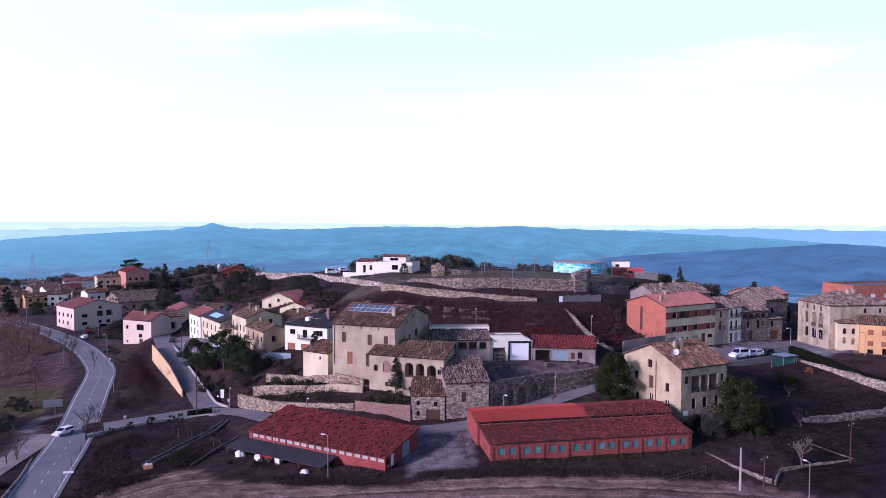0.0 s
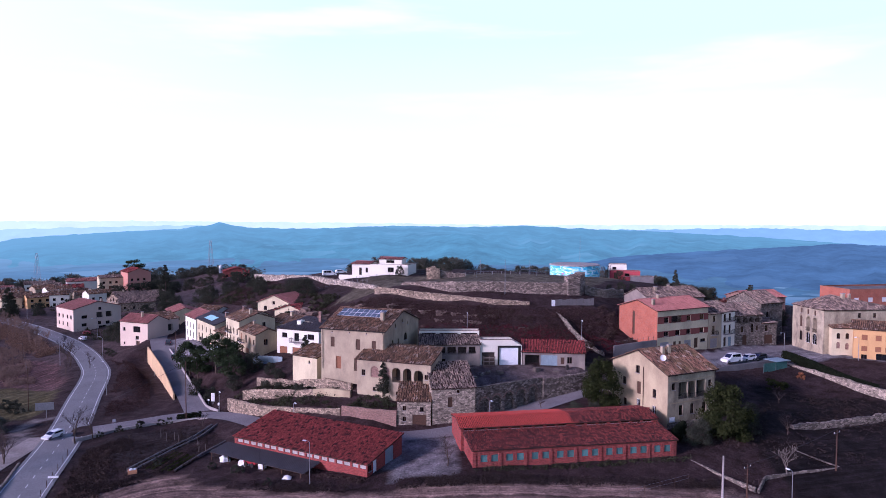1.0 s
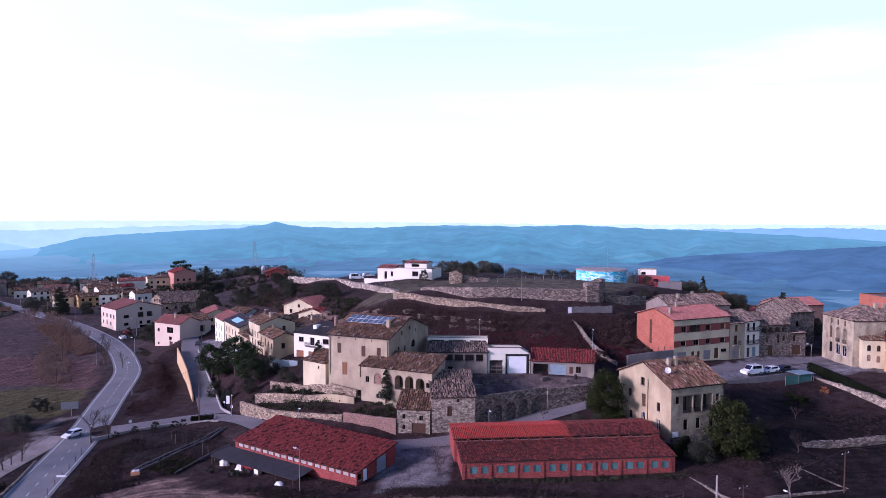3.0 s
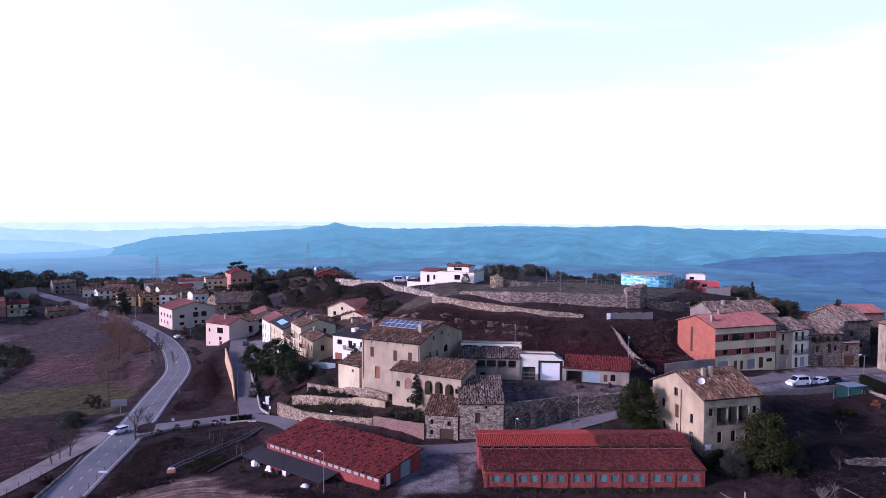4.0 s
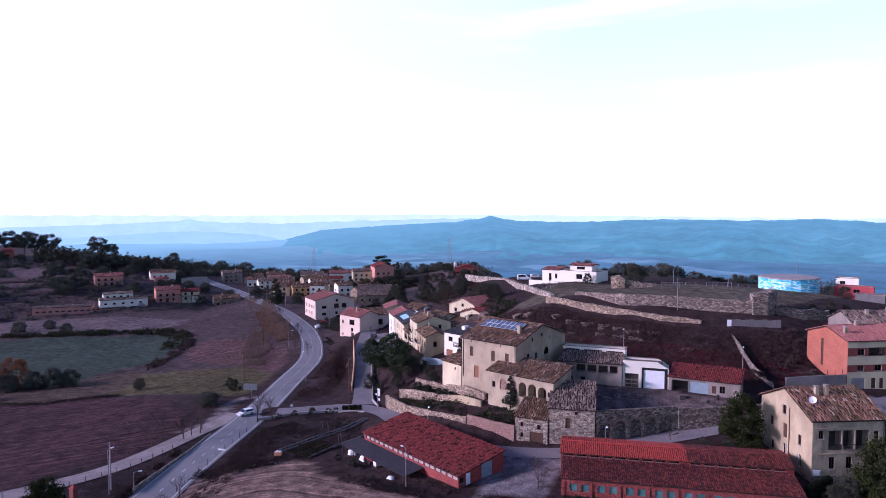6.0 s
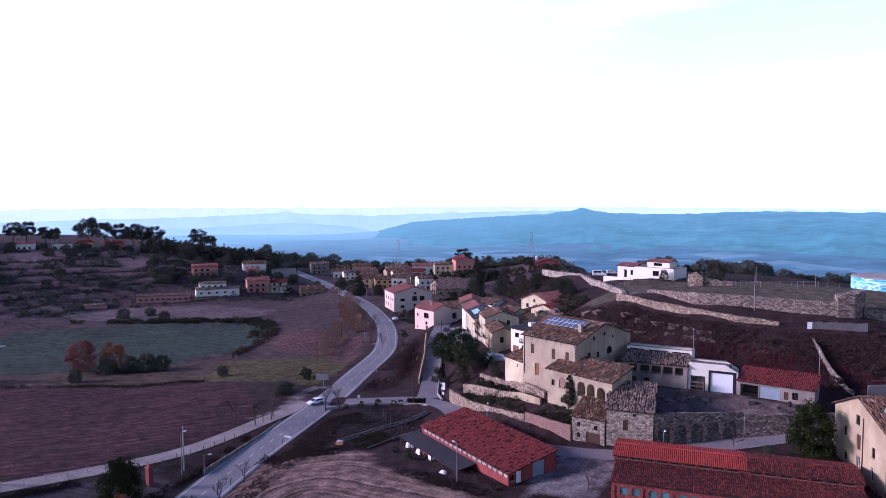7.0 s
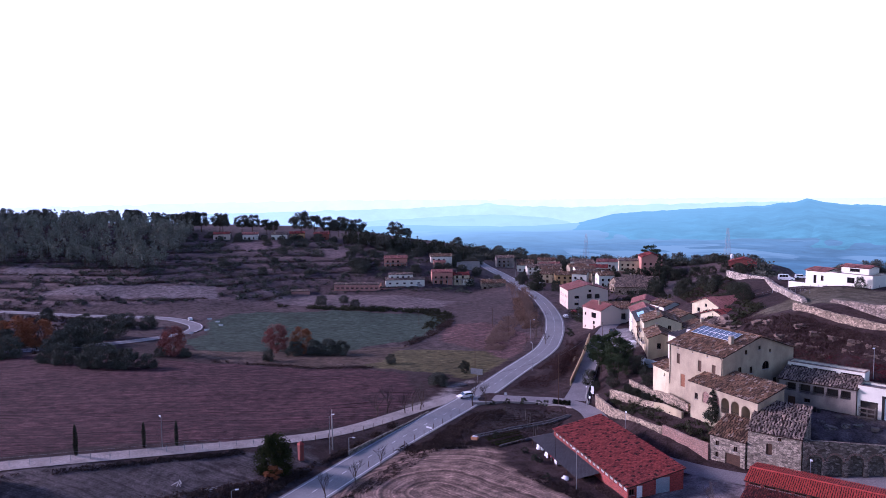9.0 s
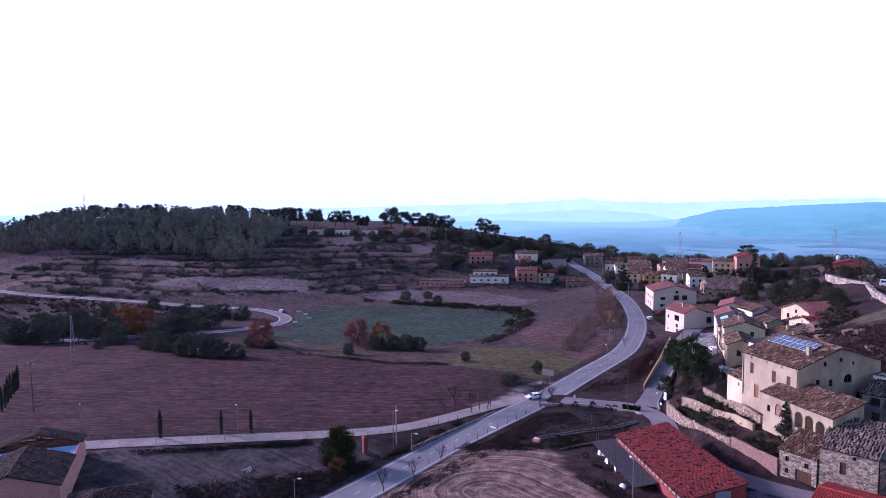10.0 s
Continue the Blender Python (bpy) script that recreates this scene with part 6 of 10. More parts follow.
for k, (x, y, a, L, D, h, wl_, tl_) in enumerate(((-226, 350, 42, 9, 9, 5.4, "render_cream", "tile_old"), (-236, 371, 60, 11, 9, 5.0, "render_white", "tile_old"), (-252, 384, 35, 10, 9, 5.6, "render_beige", "tile_old"), (-270, 392, 48, 11, 9, 5.0, "render_white", "tile_grey"), (-206, 358, 25, 9, 8, 6.4, "render_white", "tile_old"), (-216, 392, 40, 12, 9, 4.8, "render_cream", "tile_old"), (-250, 414, 30, 13, 9, 5.0, "render_beige", "tile_grey"), (-272, 408, 44, 10, 9, 5.6, "render_cream", "tile_pink"), (-290, 404, 35, 12, 9, 4.6, "render_white", "tile_old"), (-196, 384, 38, 12, 9, 4.6, "render_beige", "tile_old"), (-182, 352, 50, 9, 8, 6.6, "render_white", "tile_old"), (-310, 426, 40, 14, 9, 5.0, "render_beige", "tile_old"), (-176, 366, 35, 13, 8, 4.0, "render_beige", "tile_grey"), (-296, 478, 30, 20, 10, 5.0, "render_grey", "tile_grey"), (-240, 460, 35, 18, 10, 5.0, "render_grey", "tile_grey"))):
    zz = gz(x, y)
    far_house("old village house with plain walls and tiled roof", (x, y), a, L, D, zz - 0.3, zz + h, 1.6, M[wl_], M[tl_], seed=270 + k)
for k, (x, y, wl_, tl_) in enumerate(((-497, 262, "render_pink", "tile_red"), (-486, 282, "render_white", "tile_pink"), (-470, 300, "render_white", "tile_grey"), (-468, 316, "render_ochre", "tile_red"), (-458, 334, "brick_new", "tile_red"), (-440, 362, "render_white", "tile_grey"), (-404, 392, "render_white", "tile_grey"))):
    zz = gz(x, y)
    far_house("small house on the far ridge among pines", (x, y), 58, 13, 8, zz - 0.5, zz + 4.2, 1.6, M[wl_], M[tl_], seed=250 + k)

# what stands beside the villas: upper storey of the works, its stair and lower sheds, porches and garden walls
far_house("pale upper storey of the works", (-287.5, 279.5), 53, 15, 8, -8, -3.4, 0.7, M["render_white"], M["tile_grey"], holes=row(4, 1.4, 3.4, 2.6, 1.3, 0.9, "w"), seed=291)
far_house("low red shed before the works", (-287, 270.5), 53, 17, 4, -13.2, -10.6, 0.5, M["brick_salmon"], M["tile_grey"], holes=row(4, 1.6, 4, 0.3, 1.6, 1.6, "d"), seed=292)
works_stair = empty("outside_stair", pose(-272.5, 290.5, -12.6, 0, 0, 53), "pale concrete outside stair beside the works", "stair")
for k in range(12):
    part("step", box(k * 0.5, k * 0.5 + 0.52, -1.2, 0.0, -0.4, 4.6 - k * 0.38), M["concrete"], works_stair)
far_house("low cream house beside the red villa", (-259.5, 316.5), 53, 7, 7, -10.5, -7.0, 0.9, M["render_white"], M["tile_old"], holes=[(1.0, 0.8, 1.6, 1.4, "w"), (4.0, 0.2, 1.4, 2.0, "d")], seed=293)
far_house("small salmon annexe below the white house", (-305, 333.5), 52, 8, 6, -5, -0.6, 0.8, M["render_salmon"], M["tile_pink"], holes=[(1.4, 1.0, 1.2, 1.3, "w"), (4.6, 1.0, 1.2, 1.3, "w")], seed=294)
far_house("grey yard building beside the white house", (-296, 347), 48, 16, 6, -6, -1.2, 0.5, M["concrete"], M["tile_grey"], "flat", holes=[], seed=295)
for ob, L, z, lab in ((villa_a, 15.5, 0.2, "salmon porch pillar"), (villa_b, 13.0, 0.2, "pale porch pillar"), (villa_c, 10.0, 0.2, "pale porch pillar")):
    for k in range(5):
        part("pillar", box(0.4 + k * (L - 1.1) / 4, 0.7 + k * (L - 1.1) / 4, -1.5, -1.2, -1.0, 3.0), M["concrete"], ob, lab)

# ---- on the hill top ----
house("white_modern_house", "modern white house with a thin red roof edge", (-23.8, 237.4), (-10.4, 233.8), 9.0, 18.3, 22.5, 0.4, M["render_white"], M["tile_pink"], "flat", holes={"f": [(6.5, 1.6, 2.2, 1.6, "w")]})
house("white_house_wing", "white wing with a low red roof", (-30.2, 239.4), (-23.9, 237.6), 9.0, 18.2, 22.4, 0.7, M["render_white"], M["tile_pink"], "x", holes={"f": [(2.6, 0.4, 1.0, 2.6, "w"), (5.0, 1.4, 0.9, 1.6, "w")]}, cw=0.5, rl=0.9, over=0.3, seed=261, category="house wing")
house("white_house_upper", "upper white storey with a red roof edge", (-21.0, 242.0), (-13.0, 239.8), 5.0, 18.3, 24.0, 0.5, M["render_white"], M["tile_pink"], "x", holes={"f": [(2.6, 4.4, 3.0, 0.9, "w")]}, cw=0.5, rl=0.9, seed=263, category="house wing")
hut = house("concrete_hut", "small pale concrete hut with a flat roof", (62.7, 224.4), (69.6, 223.0), 4.0, 17.9, 19.7, 0.2, M["concrete_dark"], M["tile_grey"], "flat", category="hut")

# ---- walls ----
def wall_line(name, label, pts, thick, mat, base=None, ragged=0.0, step=0.8, category="wall", seed=0):
    """A free-standing or retaining wall along points that give its top."""
    line = fine(np.array(pts, float), step)
    line = np.vstack([line, pts[-1]])
    d = np.gradient(line[:, :2], axis=0)
    d /= np.linalg.norm(d, axis=1)[:, None]
    nrm = np.stack([-d[:, 1], d[:, 0]], 1)
    g = ground_z(line[:, 0], line[:, 1]) - 2.5 if base is None else np.full(len(line), base)
    v, f = [], []
    for i, (p, q) in enumerate(zip(line, nrm)):
        r = noise.noise((i * 0.55, seed, 0)) * ragged + noise.noise((i * 0.13, seed, 4)) * ragged
        w = thick / 2 + noise.noise((i * 0.8, seed, 8)) * ragged * 0.12
        for o, z in ((-w, min(g[i], p[2] - 0.5)), (-w, p[2] + r - 0.05), (-w * 0.6, p[2] + r), (w * 0.6, p[2] + r), (w, p[2] + r - 0.05), (w, min(g[i], p[2] - 0.5))):
            v.append((p[0] + q[0] * o, p[1] + q[1] * o, z))
    for i in range(len(line) - 1):
        for k in range(5):
            f.append((i * 6 + k, (i + 1) * 6 + k, (i + 1) * 6 + k + 1, i * 6 + k + 1))
    n = len(line) - 1
    f += [tuple(range(5, -1, -1)), tuple(n * 6 + k for k in range(6))]
    ob = link_mesh(name, v, f, mat)
    return tagged(ob, label, category)


def arch_wall():
    A, B = Vector((8.9, 127.9)), Vector((22.5, 136.6))
    L = (B - A).length
    ang = math.degrees(math.atan2(B.y - A.y, B.x - A.x))
    e = empty("arcaded_wall", pose(A.x, A.y, 0, 0, 0, ang), "old stone retaining wall with five blind brick arches", "wall")
    holes = [(0.7 + k * 2.95, 0.7 + k * 0.36, 2.2, 4.2 - k * 0.14, "K", True, 0.75) for k in range(5)]
    bm = bmesh.new()
    facade(bm, (0, 0, 0), (1, 0, 0), (0, 1, 0), L, -1.0, 7.0, holes, 0.75)
    for v in bm.verts:
        if v.co.z > 6.9:
            v.co.z += noise.noise((v.co.x * 0.7, 1, 2)) * 0.3
    add_box(bm, 0, L, 0.8, 1.3, -1, 6.9)
    part("wall", bm, M["stone_fort"], e)
    fill_openings(e, (0, 0, 0), (1, 0, 0), (0, 1, 0), holes, 0.75)
    for h in holes:
        bm = bmesh.new()
        rad = h[2] / 2
        for k in range(11):
            a = math.pi * (k + 0.5) / 11
            vs = add_box(bm, -0.12, 0.12, -0.03, 0.2, 0.0, 0.3)
            m = Matrix.Translation((h[0] + rad - rad * math.cos(a), 0, h[1] + h[3] - rad + rad * math.sin(a))) @ Matrix.Rotation(math.pi / 2 - a, 4, "Y").inverted()
            bmesh.ops.transform(bm, matrix=m, verts=vs)
        part("arch_ring", bm, M["brick_old"], e, "ring of brick voussoirs")
    return e


arch_wall()
wall_line("stone_wall", "rough stone retaining wall above the lane", [(22.4, 136.5, 7.0), (28, 139.2, 7.0), (34, 142.5, 7.1), (39, 147, 7.3)], 0.7, M["stone_fort"], ragged=0.35, seed=2)
wall_line("stone_wall", "rubble terrace wall along the lane", [(-44.2, 148.2, -0.6), (-42.0, 145.6, -0.2), (-34.5, 140.4, -0.1), (-25, 134.6, 1.2), (-16.8, 130.0, 2.4)], 0.6, M["stone_warm"], ragged=0.12, seed=3)
wall_line("brick_wall", "old brick and stone garden wall beside the cottage", [(-16.6, 129.8, 3.0), (-11, 127.9, 3.0), (-5.9, 126.3, 3.1)], 0.5, M["brick_old"], ragged=0.1, seed=4)
wall_line("terrace_wall", "upper terrace wall of warm rubble stone", [(-41.5, 150.0, 0.6), (-36, 146.5, 1.9), (-28, 141.5, 3.0), (-24, 139.6, 3.6)], 0.5, M["stone_warm"], ragged=0.12, seed=5)
wall_line("terrace_wall", "cream rendered upper terrace wall", [(-23.9, 139.5, 3.7), (-21, 138.2, 4.2), (-15.8, 135.6, 4.4)], 0.5, M["render_tan"], ragged=0.06, seed=5)
wall_line("terrace_wall", "rough stone wall below the farmhouse", [(-40, 156, 2.2), (-34, 151.5, 2.8), (-29, 147.6, 3.4), (-22, 142.2, 5.4), (-16, 138.6, 5.2)], 0.6, M["stone_warm"], ragged=0.3, seed=6)
wall_line("ramp_wall", "apricot rendered parapet wall beside the village ramp", [(-88.4, 208.6, -1.2), (-80.2, 194.8, -1.4), (-73.5, 183.5, -1.8), (-67.2, 172.0, -2.4), (-61.5, 161.4, -3.2)], 0.35, M["render_apricot"], seed=7)
wall_line("kerb_wall", "low pale kerb wall along the street", [(-83.0, 211.5, -2.0), (-78.1, 202.9, -2.2), (-65.4, 179.4, -2.7), (-55.1, 161.1, -3.4), (-51.0, 153.6, -3.7), (-46.5, 148.2, -3.2)], 0.3, M["concrete"], seed=8)
wall_line("kerb_wall", "low pale kerb round the sloping garden", [(-69.5, 132.0, -4.6), (-64, 138.6, -4.5), (-58, 142.0, -4.2), (-50, 143.2, -3.6), (-46.5, 141.6, -3.0)], 0.35, M["concrete"], seed=9)
wall_line("fortress_wall", "ruined fortress wall of coursed pale stone", [(-10.5, 200.5, 18.6), (-8.8, 197.6, 20.2), (-2, 192, 20.9), (5.0, 187.6, 21.4), (15, 187.0, 21.5), (27, 187.4, 21.3), (36, 188.0, 21.2)], 1.2, M["stone_fort"], ragged=0.3, seed=10)
wall_line("fortress_bastion", "ruined stone bastion at the end of the fortress wall", [(35.5, 187.8, 22.8), (38.8, 188.8, 23.5), (40.4, 192.6, 23.6), (38.4, 196.4, 22.6)], 2.4, M["stone_fort"], ragged=0.9, seed=11)
wall_line("fortress_wall", "low ruined wall footing on the hill", [(41, 191.0, 19.8), (47, 193, 18.8), (53, 197, 18.4)], 1.2, M["stone_dark"], ragged=0.8, seed=12)
wall_line("path_wall", "pale stone wall below the fortress path", [(-17.2, 195.0, 18.6), (-15.6, 191.6, 19.4), (-8, 187.4, 18.9), (4.5, 182.0, 18.3), (14.5, 179.6, 17.6), (24.5, 178.6, 17.1)], 0.9, M["stone_warm"], ragged=0.22, seed=13)
wall_line("ruined_tower", "ruined pale stone tower fragment", [(-3.6, 222.4, 22.4), (-1.6, 222.0, 22.9), (0.4, 222.4, 22.2)], 1.6, M["stone_warm"], ragged=0.5, seed=14)
wall_line("ruined_wall", "rough ruined stone wall beside the tower", [(0.4, 223.0, 21.6), (4, 223.5, 21.2), (8.6, 224.0, 20.4)], 1.0, M["stone_fort"], ragged=0.6, seed=15)
wall_line("block_wall", "wall of large pale limestone blocks on the slope", [(-79, 293, 14.0), (-70, 281, 14.9), (-61, 270, 15.6), (-51, 261, 16.5), (-46.5, 252, 17.0), (-38, 236.5, 17.6), (-31.0, 225, 18.0), (-20.5, 209.5, 18.3), (-17.6, 203.0, 18.3)], 1.2, M["limestone"], ragged=0.5, seed=16)
wall_line("yard_wall", "low white rendered wall before the white house", [(-34.6, 238.0, 18.75), (-29.0, 236.2, 18.8), (-23.6, 234.4, 18.9)], 0.25, M["render_white"], seed=33)
wall_line("retaining_wall", "stained concrete retaining wall beside the apartments", [(41.5, 157.6, 9.6), (47.5, 160.0, 10.0), (52.6, 162.6, 10.1)], 0.4, M["concrete_dark"], seed=17)
wall_line("street_wall", "low stained wall at the edge of the car park", [(54.5, 150.5, 5.4), (62, 154.0, 5.3), (72, 158.6, 5.5), (82.5, 163.0, 5.9)], 0.4, M["concrete_dark"], seed=18)
wall_line("garden_wall", "rough stone wall below the hedge", [(83.5, 163.0, 5.0), (86.5, 155.0, 4.6), (91.0, 143.0, 4.3), (99, 128, 4.0)], 0.6, M["stone"], ragged=0.25, seed=19)
wall_line("dry_stone_wall", "tumbled dry stone wall across the garden", [(66.0, 124.5, 1.5), (74, 126.8, 1.6), (86, 130.0, 2.0), (100, 133, 2.4)], 0.9, M["stone_dark"], ragged=0.5, seed=20)
wall_line("garden_wall", "low pale stone wall round the lower garden", [(50.8, 103.6, -2.2), (53.4, 107.2, -1.4), (60, 109.2, -1.3), (67.0, 110.6, -1.2)], 0.32, M["stone_dark"], ragged=0.15, seed=21)
wall_line("garden_wall", "low wall running back through the garden", [(67.0, 110.8, -1.1), (61, 119.0, -0.2), (57.5, 124.0, 0.4)], 0.3, M["stone_dark"], ragged=0.15, seed=22)
wall_line("garden_wall", "low stone wall between barn and garden", [(41.8, 114.0, -0.3), (46.5, 108.0, -1.2), (50.5, 103.8, -1.9)], 0.32, M["stone_dark"], ragged=0.15, seed=23)
wall_line("stepped_wall", "stone parapet stepping down beside the tall house", [(36.0, 139.5, 4.4), (38.6, 133.5, 3.2), (41.4, 127.4, 2.0), (42.6, 124.6, 1.4)], 0.4, M["stone"], ragged=0.1, seed=24)
wall_line("slope_wall", "tumbled wall climbing the hillside", [(39.3, 157.6, 8.0), (36.0, 164.0, 10.0), (32.6, 172.0, 13.4), (30.4, 178.0, 15.7)], 0.24, M["stone_dark"], ragged=0.5, seed=25)
wall_line("low_wall", "low stone wall between the fields and the track", [(-72.5, 120.0, -4.9), (-68.5, 110.0, -4.3), (-65.2, 100.0, -3.9), (-61.6, 89.0, -3.4)], 0.45, M["stone_dark"], ragged=0.15, seed=26)


# ---- plants ----
def leaf_cloud(rng, centers, radii, per, size, flat=1.0):
    """Small leaf faces, each an island of its own, gathered in clumps."""
    C = np.repeat(np.asarray(centers, float), per, axis=0)
    R = np.repeat(np.asarray(radii, float), per)[:, None]
    n = len(C)
    d = rng.normal(0, 1, (n, 3))
    d /= np.linalg.norm(d, axis=1)[:, None]
    P = C + d * R * (rng.random((n, 1)) ** 0.45) * np.array([1, 1, flat])
    a = rng.normal(0, 1, (n, 3))
    a /= np.linalg.norm(a, axis=1)[:, None]
    b = np.cross(a, d + rng.normal(0, 0.5, (n, 3)))
    b /= np.linalg.norm(b, axis=1)[:, None] + 1e-9
    s = size * (0.6 + 0.8 * rng.random((n, 1)))
    V = np.stack([P - a * s, P - b * s * 0.55, P + a * s, P + b * s * 0.55], 1)
    F = np.arange(n * 4).reshape(n, 4)
    return V.reshape(-1, 3), F


def join(parts):
    V, F, k = [], [], 0
    for v, f in parts:
        V.append(v)
        F.append(f + k)
        k += len(v)
    return np.vstack(V), np.vstack(F)


def tree(name, label, kind, h, r, leaf, seed, density=1.0, group=""):
    """A tree at the origin: a tapered trunk with limbs, and a crown of leaf clumps with gaps."""
    rng = np.random.default_rng(seed)
    e = empty(name, None, label, "tree" if kind != "bush" else "bush", group)
    bm = bmesh.new()
    lean = rng.normal(0, 0.03, 2) * h
    cs, rs, per, size, flat = [], [], 26, 0.3, 0.8
    if kind == "spruce":
        add_tube(bm, [(0, 0, -0.5), (0, 0, h * 0.5), (0, 0, h * 0.98)], [h * 0.02 + 0.05, h * 0.012 + 0.03, 0.02])
        levels = int(h * 2.2)
        for i in range(levels):
            t = (i + 0.5) / levels
            rad = r * (1 - t) ** 0.8 + 0.1
            k = max(3, int(7 * (1 - t)) + 2)
            for j in range(k):
                a = rng.random() * math.tau
                q = rad * (0.55 + 0.4 * rng.random())
                cs.append((q * math.cos(a), q * math.sin(a), h * (0.1 + 0.9 * t) - 0.15 * q))
                rs.append(rad * 0.4 + 0.14)
        per, size, flat = int(44 * density), 0.15 * max(1, h / 8), 0.7
    elif kind == "cypress":
        add_tube(bm, [(0, 0, -0.3), (0, 0, h * 0.9)], [0.12, 0.03])
        for i in range(int(h * 16)):
            t = (i + rng.random()) / int(h * 16)
            w = r * (math.sin(math.pi * (0.16 + 0.84 * t) ** 1.15) ** 0.8) * 0.62
            a = i * 2.4
            cs.append((w * math.cos(a), w * math.sin(a), 0.1 + t * h * 0.94))
            rs.append(0.08 + w * 0.75)
        per, size, flat = int(22 * density), 0.08 * max(1, h / 5), 1.8
    else:
        low = {"pine": 0.3, "umbrella": 0.36, "broad": 0.16, "bush": 0.02, "round": 0.03}[kind]
        limbs = {"pine": 7, "umbrella": 6, "broad": 7, "bush": 4, "round": 6}[kind]
        tr = max(0.05, h * 0.022)
        if kind == "bush":
            tr = 0.05
        top = (lean[0], lean[1], h * (low + 0.3))
        add_tube(bm, [(0, 0, -0.5), (lean[0] * 0.4, lean[1] * 0.4, h * low * 0.6), top], [tr * 1.3, tr, tr * 0.5])
        nc = int({"pine": 34, "umbrella": 38, "broad": 34, "bush": 16, "round": 52}[kind] * (0.7 + 0.3 * density))
        for i in range(nc):
            a = i * 2.399 + rng.random()
            t = rng.random()
            zc = h * (low + (1 - low) * t * 0.94)
            prof = {"pine": math.sin(math.pi * min(1, 0.22 + 0.75 * t)) ** 0.7, "umbrella": math.sin(math.pi * (0.25 + 0.6 * t)), "broad": math.sin(math.pi * min(1, 0.2 + 0.74 * t)) ** 0.6, "bush": math.sin(math.pi * (0.3 + 0.62 * t)) ** 0.6, "round": math.sin(math.pi * (0.26 + 0.66 * t)) ** 0.55}[kind]
            q = r * prof * (0.35 + 0.6 * rng.random() ** 0.6)
            cs.append((lean[0] * t + q * math.cos(a), lean[1] * t + q * math.sin(a), zc))
            rs.append(r * (0.2 + 0.16 * rng.random()) * (1.25 if kind == "round" else 1.0))
            if i < limbs:
                s = (lean[0] * 0.6, lean[1] * 0.6, h * (low * 0.7 + 0.04 * i))
                m = [(s[k] + cs[-1][k]) / 2 + (0.15 if k == 2 else 0) for k in range(3)]
                add_tube(bm, [s, m, cs[-1]], [tr * 0.5, tr * 0.32, tr * 0.12], 5)
        per, size, flat = int(190 * density), 0.034 * r + 0.045, 0.75
    part("trunk", bm, M["bark"], e)
    V, F = leaf_cloud(rng, cs, rs, per, size, flat)
    V[:, 2] = np.maximum(V[:, 2], 0.02)
    link_mesh("crown", V, F, leaf, e)
    return e


def bare_tree(name, label, h, seed, spread=0.5, mat=None, levels=4):
    rng = random.Random(seed)
    e = empty(name, None, label, "tree")
    bm = bmesh.new()
    twigs = bmesh.new()
    def grow(p, d, length, rad, level):
        q = p + d * length * 0.5 + Vector((rng.gauss(0, 0.04), rng.gauss(0, 0.04), 0)) * length
        end = q + (d + Vector((rng.gauss(0, 0.12), rng.gauss(0, 0.12), 0.06))).normalized() * length * 0.5
        add_tube(bm if level < 2 else twigs, [p, q, end], [rad, rad * 0.8, rad * 0.55], 5 if level < 2 else 3)
        if level < levels:
            for i in range(3 if level else 4):
                a = rng.random() * math.tau
                nd = (d + Vector((math.cos(a), math.sin(a), rng.random() * 0.5)) * (spread + 0.25 * rng.random())).normalized()
                grow(p.lerp(end, 0.55 + 0.45 * rng.random()) if i else end, nd, length * (0.62 + 0.16 * rng.random()), max(rad * 0.55, 0.022), level + 1)
    grow(Vector((0, 0, -0.3)), Vector((rng.gauss(0, 0.06), rng.gauss(0, 0.06), 1)).normalized(), h * 0.36, h * 0.018 + 0.03, 0)
    part("trunk", bm, mat or M["bark"], e)
    part("branchwork", twigs, mat or M["twig"], e)
    return e


def put(arch, x, y, scale=1.0, turn=0.0, z=None, wide=1.0, label=""):
    t = copy_thing(arch, Matrix.Translation((x, y, gz(x, y) if z is None else z)) @ Matrix.Rotation(turn, 4, "Z") @ Matrix.Diagonal((scale * wide, scale * wide, scale, 1)))
    if label:
        tagged(t, label)
    return t


STORE = []


def kept(t):
    STORE.append(t)
    return t


PINE = [kept(tree("pine_tree", "dark green pine with a broad uneven crown", "pine", 9, 3.6, M["leaf_pine"], 300 + k)) for k in range(3)]
UMB = [kept(tree("umbrella_pine", "tall umbrella pine with a high flat crown", "umbrella", 14, 6.6, M["leaf_oak"], 310 + k, 1.1)) for k in range(4)]
BROAD = [kept(tree("evergreen_tree", "dense dark evergreen tree with a rounded crown", "round", 6.6, 3.2, M["leaf_dark"], 320 + k, 0.6)) for k in range(3)]
GREEN = kept(tree("green_tree", "leafy green tree with a full crown", "round", 7, 3.2, M["leaf_green"], 325, 1.2))
SPRUCE = kept(tree("spruce_tree", "dark pointed spruce tree", "spruce", 8, 1.9, M["leaf_dark"], 330, 1.3))
CYPRESS = kept(tree("cypress_tree", "slim dark cypress tree", "cypress", 5.6, 0.5, M["leaf_dark"], 340, 1.8))
BUSH = [kept(tree("bush", "dark evergreen bush on the ground", "bush", 2.2, 1.6, M["leaf_dark"], 350 + k, 0.8)) for k in range(3)]
BUSH_G = kept(tree("bush", "green leafy garden bush", "bush", 1.8, 1.3, M["leaf_green"], 356, 0.8))
BUSH_D = kept(tree("bush", "dry brown leafless bush", "bush", 2.2, 1.7, M["scrub"], 357, 0.7))
